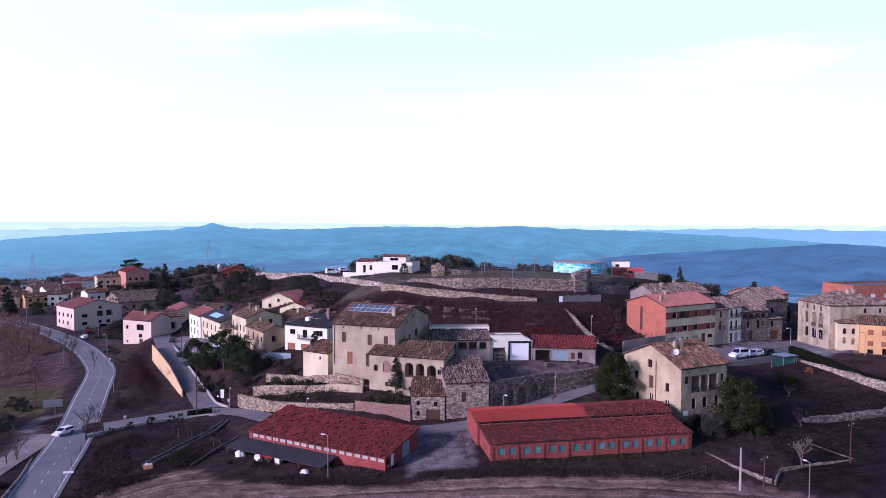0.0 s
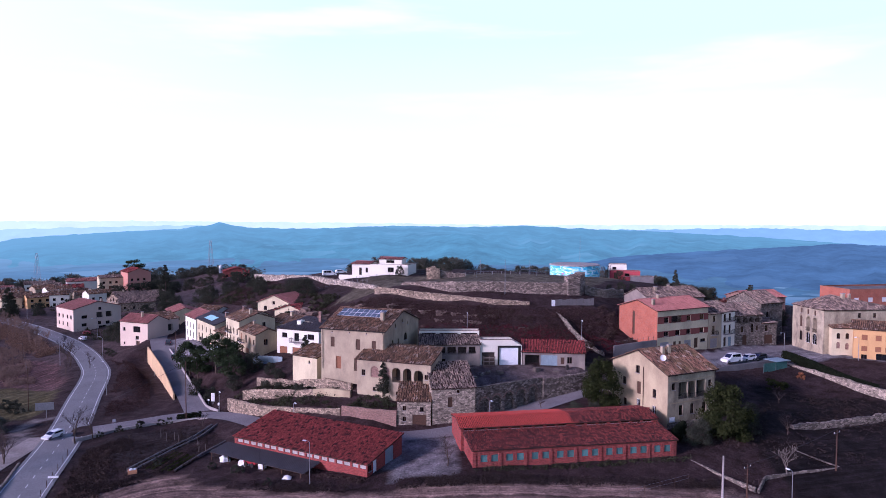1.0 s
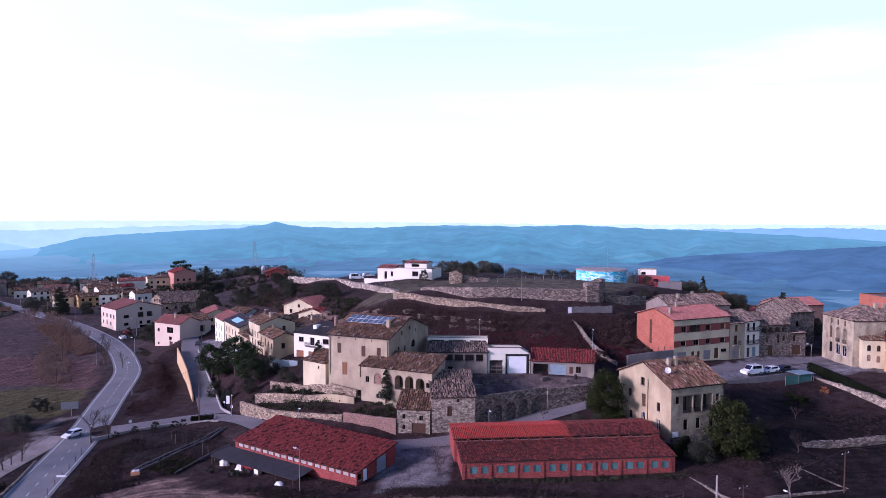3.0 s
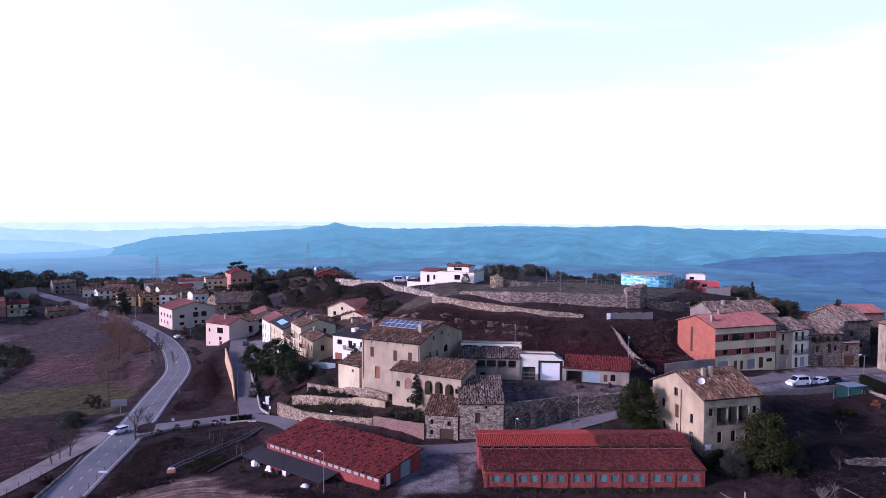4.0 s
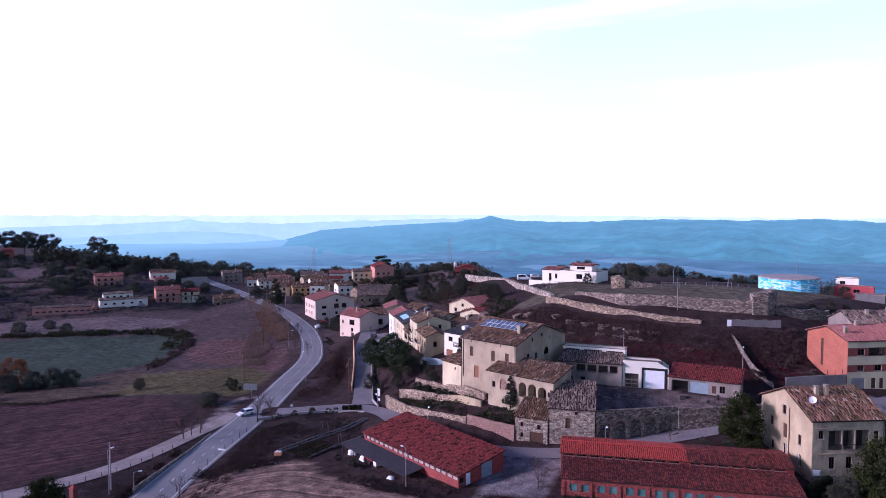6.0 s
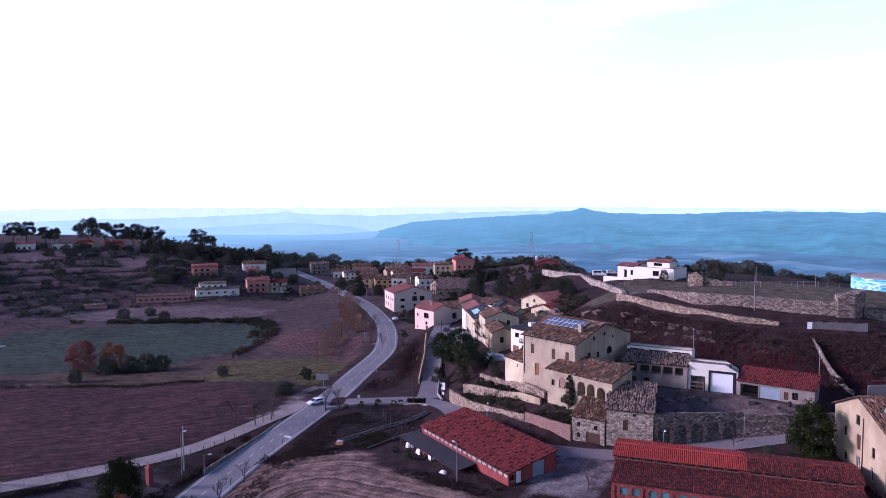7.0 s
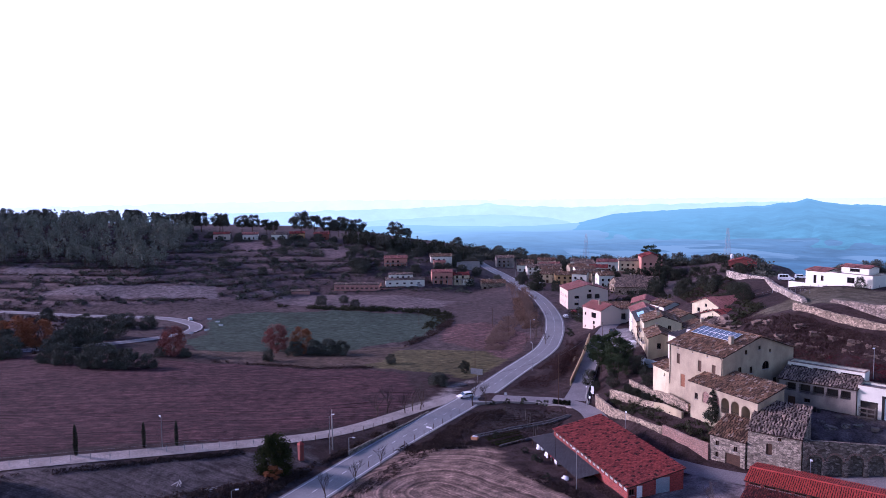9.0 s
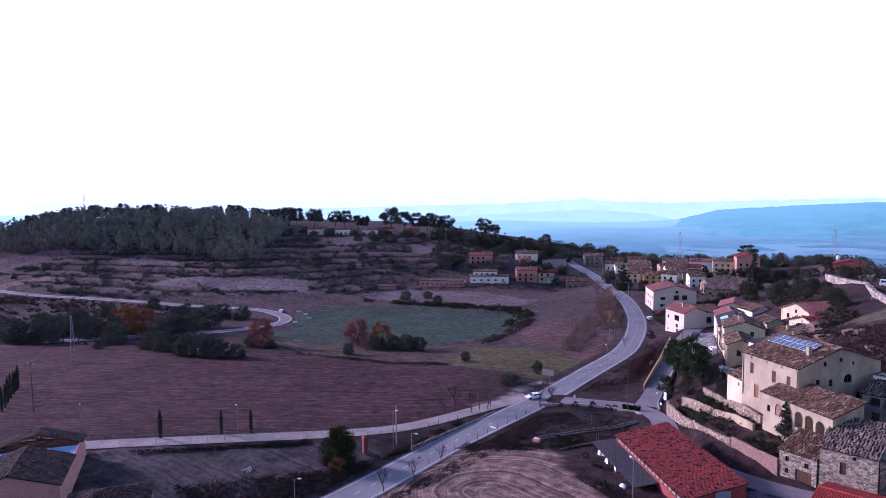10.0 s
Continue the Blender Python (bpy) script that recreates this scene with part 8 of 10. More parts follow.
scatter("terrace_hedges", "lines of brown scrub along the terrace edges", TERRACED, 2400, 1.3, M["scrub"], 417, 14, keep=terrace_edge)
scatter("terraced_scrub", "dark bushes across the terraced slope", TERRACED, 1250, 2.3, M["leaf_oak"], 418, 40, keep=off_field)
scatter("terraced_scrub", "brown scrub in the far meadow bottom", [(-290, 40), (-460, 20), (-400, 90), (-330, 130), (-280, 130), (-268, 90)], 420, 1.5, M["scrub"], 423, 16, keep=off_road)
scatter("village_greenery", "dark garden growth between the village houses", [(-130, 250), (-110, 260), (-100, 300), (-140, 330), (-180, 400), (-260, 460), (-330, 470), (-300, 420), (-200, 340), (-160, 300)], 700, 1.8, M["scrub_green"], 419, 16, keep=off_road)
scatter("villa_greenery", "dark hedges and bushes round the slope villas", [(-335, 232), (-300, 245), (-262, 282), (-240, 306), (-262, 330), (-300, 352), (-350, 330), (-345, 262)], 330, 1.9, M["leaf_oak"], 433, 34, keep=off_road)
scatter("field_hedges", "dark hedge lines between the upper fields", [(-170, 214), (-186, 238), (-210, 248), (-214, 240), (-192, 230), (-176, 208)], 160, 1.2, M["scrub_green"], 434, 30, keep=off_road)
scatter("bend_brush", "brown brush on the bank inside the road bend", [(-112, 190), (-128, 214), (-150, 244), (-160, 244), (-140, 214), (-120, 188)], 420, 1.0, M["brush"], 435, 24, tall=1.5, keep=off_road)
scatter("far_trees", "dark tree belt at the village edge", [(-420, 420), (-330, 470), (-250, 490), (-150, 450), (-100, 380), (-80, 330), (-100, 400), (-160, 480), (-280, 525), (-420, 480)], 700, 4.2, M["leaf_oak"], 420, 34, tall=1.3, category="trees")


def wood(name, label, poly, n, h, r, mat, seed):
    """A far wood of many small trees with trunks, as one object."""
    rng = np.random.default_rng(seed)
    P = np.array(poly, float)
    lo, hi = P.min(0), P.max(0)
    x, y = lo[0] + rng.random(n * 4) * (hi[0] - lo[0]), lo[1] + rng.random(n * 4) * (hi[1] - lo[1])
    k = inside(poly, x, y)
    x, y = x[k][:n], y[k][:n]
    z = ground_z(x, y)
    parts = []
    hs = h * (0.7 + 0.6 * rng.random(len(x)))
    for j in range(5):
        f = (0.38, 0.52, 0.66, 0.8, 0.94)[j]
        rr = r * (0.8, 1.0, 0.95, 0.75, 0.45)[j]
        off = rng.normal(0, 0.25 * r, (len(x), 2))
        parts.append(leaf_cloud(rng, np.stack([x + off[:, 0], y + off[:, 1], z + hs * f], 1), np.full(len(x), rr * 0.62), 24, 0.5, 0.85))
    V, F = join(parts)
    t = []
    tv = np.empty((len(x), 8, 3))
    for j in range(8):
        a, up = (j % 4) * math.pi / 2, j // 4
        tv[:, j, 0], tv[:, j, 1] = x + 0.16 * math.cos(a), y + 0.16 * math.sin(a)
        tv[:, j, 2] = z - 0.5 + up * hs * 0.7
    tf = np.array([(0, 1, 5, 4), (1, 2, 6, 5), (2, 3, 7, 6), (3, 0, 4, 7)])[None] + (np.arange(len(x)) * 8)[:, None, None]
    ob = link_mesh(name, V, F, mat)
    tagged(ob, label, "trees", kind="stuff")
    link_mesh("trunks", tv.reshape(-1, 3), tf.reshape(-1, 4), M["bark"], ob)
    return ob


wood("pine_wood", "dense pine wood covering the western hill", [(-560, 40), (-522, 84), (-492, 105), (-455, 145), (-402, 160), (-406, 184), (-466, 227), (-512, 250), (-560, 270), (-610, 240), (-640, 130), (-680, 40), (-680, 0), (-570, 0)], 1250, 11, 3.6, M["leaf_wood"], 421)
wood("pine_wood", "dark wood on the ridge above the village", [(-420, 330), (-385, 350), (-350, 372), (-330, 400), (-360, 430), (-430, 410), (-450, 370)], 260, 10, 3.2, M["leaf_dark"], 422)


# ---- street furniture, vehicles and small things ----
def street_lamp(x, y, h, turn=0.0, arm=1.2, z=None, label="grey street lamp on a slim metal pole"):
    e = empty("street_lamp", pose(x, y, gz(x, y) if z is None else z, 0, 0, turn), label, "street lamp", "street lamps")
    part("pole", tube([(0, 0, -0.3), (0, 0, 0.8), (0, 0, h)], [0.09, 0.08, 0.05], 8), M["metal_grey"], e)
    if arm:
        part("arm", tube([(0, 0, h - 0.05), (arm * 0.5, 0, h + 0.12), (arm, 0, h + 0.15)], [0.04, 0.035, 0.03], 6), M["metal_grey"], e)
    bm = box(arm - 0.05, arm + 0.6, -0.14, 0.14, h + 0.1, h + 0.24, 0.05)
    hd = part("head", bm, M["metal_white"], e)
    part("cover", box(arm + 0.05, arm + 0.52, -0.1, 0.1, h + 0.06, h + 0.1, 0.02), M["lamp_glass"], hd)
    return e


for x, y, h, turn, arm in ((-83.8, 61.0, 5.8, 180, 0.3), (-102, 34.7, 5.2, 180, 0.3), (-64.3, 86.4, 7.6, 90, 0.6), (-82.2, 170.6, 8.2, 150, 1.0), (-100.5, 205, 9.0, 150, 1.2), (-117.5, 212, 7.0, 60, 1.2), (-131.5, 262, 7.5, 200, 1.4), (-150, 283, 8.0, 200, 1.4),
                            (8.1, 167.2, 6.2, -90, 0.1), (33.4, 154.0, 8.6, -90, 0.2), (53.6, 99.0, 5.4, 120, 0.5), (86.6, 170.5, 5.0, 200, 0.8), (99.0, 160.5, 5.5, 200, 0.8), (-17.4, 103.4, 6.6, 160, 0.6), (-45.6, 146.2, 4.6, -60, 0.5), (11.2, 124.6, 4.6, -60, 0.4), (-26.4, 132.4, 4.2, -50, 0.4),
                            (-61.5, 89.0, 3.6, 30, 0.8), (-52.6, 60.0, 4.2, 60, 0.6), (-215, 328, 8, 60, 1.4), (-182, 300, 8, 200, 1.4), (-250, 356, 8, 200, 1.4)):
    street_lamp(x, y, h, turn, arm)


def pole(x, y, h, mat, label, cross=False, r=0.12, z=None):
    e = empty("utility_pole", pose(x, y, gz(x, y) if z is None else z, 0, 0, 35), label, "utility pole", "utility poles")
    part("shaft", tube([(0, 0, -0.5), (0, 0, h)], [r, r * 0.6], 8), mat, e)
    if cross:
        c = part("crossarm", box(-0.9, 0.9, -0.05, 0.05, h - 0.5, h - 0.4), M["iron"], e)
        for k in (-0.8, 0, 0.8):
            part("insulator", tube([(k, 0, h - 0.4), (k, 0, h - 0.2)], [0.05, 0.03], 6), M["plastic_white"], c)
    return e


pole(-51.6, 143.2, 12.6, M["wood_dark"], "tall dark timber utility pole by the street")
pole(44.2, 100.6, 6.4, M["concrete"], "pale concrete utility pole beside the garden", r=0.2)
pole(48.2, 101.6, 5.0, M["wood_dark"], "dark timber pole with a crossarm", True)
pole(65.8, 109.6, 6.6, M["wood_dark"], "dark timber pole with a crossarm", True)
pole(-65.6, 87.9, 8.2, M["concrete"], "pale concrete utility pole by the track", r=0.16)
pole(-94.5, 158.5, 10.0, M["wood_dark"], "dark timber pole in the meadow scrub")
pole(-126.2, 28.1, 11.6, M["wood_dark"], "dark timber pole with insulators in the field", True)
pole(-131.0, 215.0, 8.0, M["wood_dark"], "dark timber pole in the upper field")
pole(-184.0, 214.0, 8.0, M["wood_dark"], "dark timber pole beside the green field")
pole(-150.0, 226.0, 8.0, M["wood_dark"], "dark timber pole in the upper field")
pole(-75.0, 196.5, 9.0, M["wood_dark"], "dark timber pole beside the street")
pole(-57.0, 187.0, 8.0, M["wood_dark"], "dark timber pole beside the terrace")
pole(-27.0, 110.2, 5.2, M["iron"], "thin dark post beside the barn", r=0.06)


def wire(name, pts, r=0.022):
    P = []
    for (a, b) in zip(pts, pts[1:]):
        a, b = Vector(a), Vector(b)
        for k in range(12):
            t = k / 12
            p = a.lerp(b, t)
            p.z -= 4 * t * (1 - t) * (b - a).length * 0.02
            P.append(p)
    P.append(Vector(pts[-1]))
    ob = part(name, tube(P, [r] * len(P), 4), M["iron"])
    return tagged(ob, "thin dark overhead cable between poles", "cable")


wire("overhead_cable", [(-75.0, 196.5, 6.0), (-51.6, 143.2, 8.2), (-65.6, 87.9, 5.0), (-84, 40, 6.0)])
wire("overhead_cable", [(-100, 8, 11.0), (-126.2, 28.1, 10.2), (-199.6, 45.1, 8.0)])
wire("overhead_cable", [(-94.5, 158.5, 2.8), (-131.0, 215.0, -1.6), (-150.0, 226.0, -2.2), (-184.0, 214.0, -4.0)])
wire("overhead_cable", [(48.2, 101.6, 2.4), (65.8, 109.6, 5.4), (100, 124, 7.0)])


def lattice(name, label, x, y, h, w, cat):
    """A lattice mast of four legs with braces."""
    e = empty(name, pose(x, y, gz(x, y) - 0.3), label, cat)
    bm = bmesh.new()
    n = int(h / (w * 1.1))
    def pt(k, i):
        s = w / 2 * (1 - 0.75 * i / n)
        return (s * (1, 1, -1, -1)[k % 4], s * (1, -1, -1, 1)[k % 4], h * i / n)
    for k in range(4):
        part("leg", tube([pt(k, 0), pt(k, n)], [0.09, 0.06], 4), M["metal_grey"], e)
    for i in range(n):
        for k in range(4):
            add_tube(bm, [pt(k, i), pt(k + 1, i + 1)], [0.04, 0.04], 3)
            add_tube(bm, [pt(k + 1, i), pt(k, i + 1)], [0.04, 0.04], 3)
    part("lattice_web", bm, M["metal_grey"], e)
    return e


lattice("power_pylon", "slim grey lattice pylon at the field edge", -199.6, 45.1, 15.5, 1.5, "pylon")
lattice("radio_mast", "tall lattice radio mast on the wooded hill", -640, 111, 26, 2.4, "mast")
lattice("power_pylon", "grey lattice pylon behind the village", -310, 520, 24, 4, "pylon")
lattice("power_pylon", "grey lattice pylon behind the village", -160, 470, 24, 4, "pylon")
for x, y, h, lab in ((49.5, 243, 14.5, "thin tall mast beside the pool"), (18.6, 184.6, 9.6, "thin pale flagpole by the fortress wall"), (30, 226, 5, "thin pale lamp post on the plateau"), (14, 232, 5, "thin pale lamp post on the plateau"), (108, 190, 9, "thin dark aerial pole")):
    e = empty("mast", pose(x, y, gz(x, y)), lab, "mast")
    part("shaft", tube([(0, 0, -0.3), (0, 0, h)], [0.09, 0.04], 6), M["metal_grey"], e)

# the roadside board and small signs
board = empty("sign_board", pose(-87.4, 149.4, gz(-85.6, 150) - 0.1, 0, 0, 20), "pale grey roadside board seen from behind on one post", "sign")
part("post", tube([(2.2, 0.05, -0.3), (2.2, 0.05, 3.2)], [0.06, 0.06], 8), M["metal_grey"], board)
bd = part("panel", box(0, 3.7, 0.0, 0.05, 1.8, 3.5, 0.02), M["metal_grey"], board)
for k in range(4):
    part("rail", box(0.05, 3.65, -0.05, 0.0, 2.0 + k * 0.42, 2.06 + k * 0.42), M["metal_grey"], bd)


def sign(x, y, turn, w, h, lift, mat, label):
    e = empty("road_sign", pose(x, y, gz(x, y), 0, 0, turn), label, "road sign")
    part("post", tube([(0, 0, -0.2), (0, 0, lift + h * 0.9)], [0.035, 0.035], 6), M["metal_grey"], e)
    part("plate", box(-w / 2, w / 2, -0.05, -0.03, lift, lift + h, 0.01), mat, e)
    return e


sign(-60.0, 109.0, 10, 1.6, 0.35, 1.3, M["plastic_white"], "small white direction sign on a post")
sign(-50.0, 155.0, 0, 0.8, 1.9, 1.0, M["plastic_white"], "tall white notice panel on a post")
sign(-46.6, 148.9, 0, 0.5, 0.6, 1.2, M["plastic_white"], "small white notice on a post")
sign(-51.5, 156.5, 0, 0.4, 0.4, 0.8, M["plastic_white"], "small white notice on a post")
sign(-64.8, 139.0, 30, 0.6, 0.6, 1.8, M["plastic_white"], "round pale road sign seen from behind")
for k, (x, y) in enumerate(((-252, 152), (-262, 155), (-272, 155.5), (-245, 142), (-242.5, 134), (-243, 125))):
    sign(x, y, 40 + k * 15, 2.2, 0.7, 0.9, M["plastic_white"], "white bend marker board beside the far road")
wp = empty("wall_plaque", pose(-74.4, 180.6, -3.6, 0, 0, 115), "dark iron lettering panel on the ramp wall", "plaque")
for k in range(3):
    part("bar", box(-2.0, 2.0, -0.03, 0.0, 0.2 + k * 0.35, 0.4 + k * 0.35), M["iron"], wp)

# brick gatepost at the track
gp = empty("gatepost", pose(-64.6, 80.0, gz(-64.6, 80.0)), "square red brick gatepost with a pointed cap", "gatepost")
part("shaft", box(-0.45, 0.45, -0.45, 0.45, -0.3, 3.0, 0.02), M["band_red"], gp)
bm = bmesh.new()
bmesh.ops.create_cone(bm, cap_ends=True, segments=4, radius1=0.78, radius2=0.05, depth=0.6, matrix=Matrix.Translation((0, 0, 3.3)) @ Matrix.Rotation(radians(45), 4, "Z"))
part("cap", bm, M["tile_red"], gp)


def car(x, y, heading, paint, label, van=False, z=None):
    """A parked vehicle that faces along its local x."""
    e = empty("van" if van else "car", pose(x, y, (gz(x, y) if z is None else z) + 0.02, 0, 0, heading), label, "van" if van else "car")
    L, W, H = (5.0, 1.95, 2.1) if van else (4.1, 1.74, 1.46)
    belt = 1.15 if van else 0.86
    prof = [(-L / 2, 0.35), (-L / 2, belt), (-L / 2 + 0.12, H - 0.1), (-L / 2 + 0.5, H), (0.55 if van else 0.2, H), (1.35 if van else 1.05, belt + 0.08), (L / 2 - 0.12, belt - 0.22), (L / 2, 0.6), (L / 2 - 0.05, 0.32)]
    bm = bmesh.new()
    rows = []
    for sy, k in ((-1, 0.86), (-1, 1.0), (1, 1.0), (1, 0.86)):
        ring = []
        for px_, pz in prof:
            tuck = 0.84 if pz > belt + 0.1 else 1.0
            inset = 1.0 if k == 1.0 else 0.9
            ring.append(bm.verts.new((px_ * (0.985 if k != 1.0 else 1.0), sy * W / 2 * tuck * inset, pz + (0.03 if k != 1.0 and pz > belt else 0))))
        rows.append(ring)
    for a, b in zip(rows, rows[1:]):
        for i in range(len(prof)):
            j = (i + 1) % len(prof)
            bm.faces.new((a[i], a[j], b[j], b[i]))
    bm.faces.new(rows[0][::-1])
    bm.faces.new(rows[-1])
    bmesh.ops.recalc_face_normals(bm, faces=bm.faces[:])
    body = part("body", bm, paint, e, smooth=False)
    x0, x1 = (-L / 2 + 0.35, 0.5) if van else (-L / 2 + 0.35, 0.3)
    for sy in (-1, 1):
        n = 3 if van else 2
        for k in range(n):
            a, b = x0 + (x1 - x0) * k / n + 0.04, x0 + (x1 - x0) * (k + 1) / n - 0.04
            part("side_window", box(a, b, sy * W * 0.425 - 0.03, sy * W * 0.425 + 0.03, belt + 0.14, H - 0.14), M["glass"], body)
        part("headlight", box(L / 2 - 0.2, L / 2 - 0.02, sy * W * 0.36 - 0.16, sy * W * 0.36 + 0.16, 0.62, 0.78, 0.03), M["lamp_glass"], body)
        part("tail_light", box(-L / 2 - 0.01, -L / 2 + 0.05, sy * W * 0.4 - 0.08, sy * W * 0.4 + 0.08, 0.75, 1.0), M["car_red"], body)
        for wx in (-L / 2 + 0.75, L / 2 - 0.8):
            bm = bmesh.new()
            bmesh.ops.create_cone(bm, cap_ends=True, segments=14, radius1=0.32, radius2=0.32, depth=0.22, matrix=Matrix.Translation((wx, sy * (W / 2 - 0.1), 0.32)) @ Matrix.Rotation(radians(90), 4, "X"))
            w = part("wheel", bm, M["rubber"], e)
            bm = bmesh.new()
            bmesh.ops.create_cone(bm, cap_ends=True, segments=12, radius1=0.19, radius2=0.19, depth=0.03, matrix=Matrix.Translation((wx, sy * (W / 2 + 0.02), 0.32)) @ Matrix.Rotation(radians(90), 4, "X"))
            part("rim", bm, M["metal_grey"], w)
    fx, fz = (0.62, 1.28) if van else (0.28, 0.98)
    bm = bmesh.new()
    q = [(fx if van else 0.27, H - 0.06), (1.36 if van else 1.04, belt + 0.14)]
    vs = [bm.verts.new((q[i][0] + 0.03, sy * W * (0.36 if i == 0 else 0.42), q[i][1])) for i, sy in ((0, -1), (0, 1), (1, 1), (1, -1))]
    bm.faces.new(vs)
    r = bmesh.ops.extrude_face_region(bm, geom=bm.faces[:])
    bmesh.ops.translate(bm, verts=[v for v in r["geom"] if isinstance(v, bmesh.types.BMVert)], vec=(0.02, 0, 0.02))
    part("windscreen", bm, M["glass"], body)
    return e


car(-75.0, 134.8, 252, M["car_white"], "white hatchback car on the main road", z=-5.36)
car(69.6, 160.6, 208, M["car_white"], "white passenger van parked at the square", True)
car(74.6, 163.4, 208, M["car_white"], "white car parked beside the van")
car(77.8, 164.8, 208, M["car_dark"], "dark car parked beside the white car")
car(-87.0, 220.5, 110, M["car_dark"], "dark car parked in the street")
car(-76.4, 199.0, 115, M["car_dark"], "dark car parked on the ramp street")
car(-99.5, 245.5, 110, M["car_white"], "pale car parked in the street")
car(-63.5, 195.0, 140, M["car_white"], "white car parked before the terrace")
car(-134.0, 256.0, 140, M["car_white"], "white car parked below the pink house")
car(-140.0, 270.0, 140, M["car_red"], "dark red car beside the pink house")
car(-272, 291, 50, M["car_white"], "white car parked below the industrial block")
car(-40.2, 251.0, 25, M["car_white"], "white van parked in the yard of the white house", True)
car(-36.4, 254.0, 30, M["car_white"], "pale car parked beside the van")
car(-283, 150.6, 168, M["car_white"], "white car on the far bend")

# lean-to before the left barn
eb = Vector((24.7, -13.2)).normalized()
lt = empty("lean_to", pose(-33.5, 118.2, -1.4, 0, 0, math.degrees(math.atan2(-13.2, 24.7))), "dark sheet lean-to roof on timber posts before the barn", "lean-to")
bm = bmesh.new()
n = 120
prev = None
for k in range(n + 1):
    x = -1.6 + k * 20.6 / n
    z = 0.04 if k % 2 else 0.0
    ring = [bm.verts.new((x, y, z + d + 0.95 + y * 0.13)) for y, d in ((-4.3, 0.0), (-0.05, 0.0), (-0.05, -0.04), (-4.3, -0.04))]
    if prev:
        for a in range(4):
            bm.faces.new((prev[a], ring[a], ring[(a + 1) % 4], prev[(a + 1) % 4]))
    prev = ring
part("roof_sheet", bm, M["sheet_dark"], lt)
for k in range(6):
    x = -1.2 + k * 3.9
    part("post", tube([(x, -4.1, -2.2), (x, -4.1, 0.42)], [0.09, 0.08], 6), M["wood_dark"], lt)
part("beam", box(-1.6, 19.0, -4.18, -4.02, 0.28, 0.42, 0.01), M["wood_dark"], lt)


def heap(x, y, sx, sy, sz, mat, label, name, cat, seed, rot=0.0):
    bm = bmesh.new()
    bmesh.ops.create_icosphere(bm, subdivisions=3, radius=1.0)
    for v in bm.verts:
        k = 1 + 0.45 * noise.noise(v.co * 1.7 + Vector((seed, 0, 0))) + 0.15 * noise.noise(v.co * 4 + Vector((seed, 5, 0)))
        v.co = Vector((v.co.x * sx * k, v.co.y * sy * k, max(-0.2, v.co.z) * sz * k))
    ob = part(name, bm, mat, smooth=True)
    ob.matrix_world = pose(x, y, gz(x, y), 0, 0, rot)
    return tagged(ob, label, cat)


for u, v, s, lab in ((1.2, 3.4, 0.8, "white tarpaulin heap under the lean-to"), (5.6, 3.4, 0.9, "white tarpaulin heap over a machine"), (16.5, 5.2, 0.6, "white sack heap beside the lean-to")):
    p = (-33.5 + eb.x * u + eb.y * v, 118.2 + eb.y * u - eb.x * v)
    heap(*p, s * 1.2, s * 0.8, s * 1.1, M["plastic_white"], lab, "tarpaulin", "tarpaulin", u)
tp = (-33.5 + eb.x * 7.2 + eb.y * 3.2, 118.2 + eb.y * 7.2 - eb.x * 3.2)
tractor = empty("trailer", pose(*tp, gz(*tp), 0, 0, -28), "small dark red farm trailer under the lean-to", "trailer")
part("bed", box(-1.3, 1.3, -0.7, 0.7, 0.55, 1.0, 0.03), M["car_red"], tractor)
for sx in (-0.7, 0.7):
    for sy in (-0.75, 0.75):
        bm = bmesh.new()
        bmesh.ops.create_cone(bm, cap_ends=True, segments=12, radius1=0.38, radius2=0.38, depth=0.2, matrix=Matrix.Translation((sx, sy, 0.38)) @ Matrix.Rotation(radians(90), 4, "X"))
        part("wheel", bm, M["rubber"], tractor)
ib = (-33.5 + eb.x * 9.8 + eb.y * 3.6, 118.2 + eb.y * 9.8 - eb.x * 3.6)
crate = empty("storage_tank", pose(*ib, gz(*ib), 0, 0, -28), "white plastic tank in a cage under the lean-to", "tank")
part("tank", box(-0.5, 0.5, -0.5, 0.5, 0.15, 1.1, 0.06), M["plastic_white"], crate)
part("pallet", box(-0.55, 0.55, -0.55, 0.55, 0.0, 0.14), M["wood_grey"], crate)

# fences
def fence(label, pts, gap, h, mat, wires=2):
    line = fine(np.array([(*p, 0) for p in pts], float), gap)
    e = empty("fence", pose(0, 0, 0), label, "fence")
    zs = ground_z(line[:, 0], line[:, 1])
    for p, z in zip(line, zs):
        part("post", tube([(p[0], p[1], z - 0.3), (p[0], p[1], z + h)], [0.06, 0.05], 5), mat, e)
    for k in range(wires):
        q = [(p[0], p[1], z + h * (0.5 + 0.42 * k)) for p, z in zip(line, zs)]
        if len(q) > 1:
            part("wire", tube(q, [0.012] * len(q), 3), M["metal_grey"], e)
    return e


fence("thin grey metal fence round the yard of the white house", [(-36.5, 230.5), (-30, 226.5), (-22, 221.5)], 2.0, 1.1, M["metal_grey"], 3)
fence("dark timber post fence between field and road", [(-52.5, 84), (-57.6, 100), (-60.5, 108), (-66, 124)], 4.2, 1.3, M["wood_dark"])
fence("post and wire fence along the gravel track", [(-96, 22), (-88.4, 39), (-83.0, 52), (-79.0, 64), (-73.0, 82)], 3.2, 1.3, M["metal_grey"], 3)
fence("post and wire fence at the track end", [(-70.6, 84), (-69.8, 96), (-71.4, 108)], 3.0, 1.2, M["wood_dark"])
fence("timber fence at the edge of the ploughed field", [(30, 99), (38.5, 103.4), (43, 106)], 3.0, 1.4, M["wood_dark"])
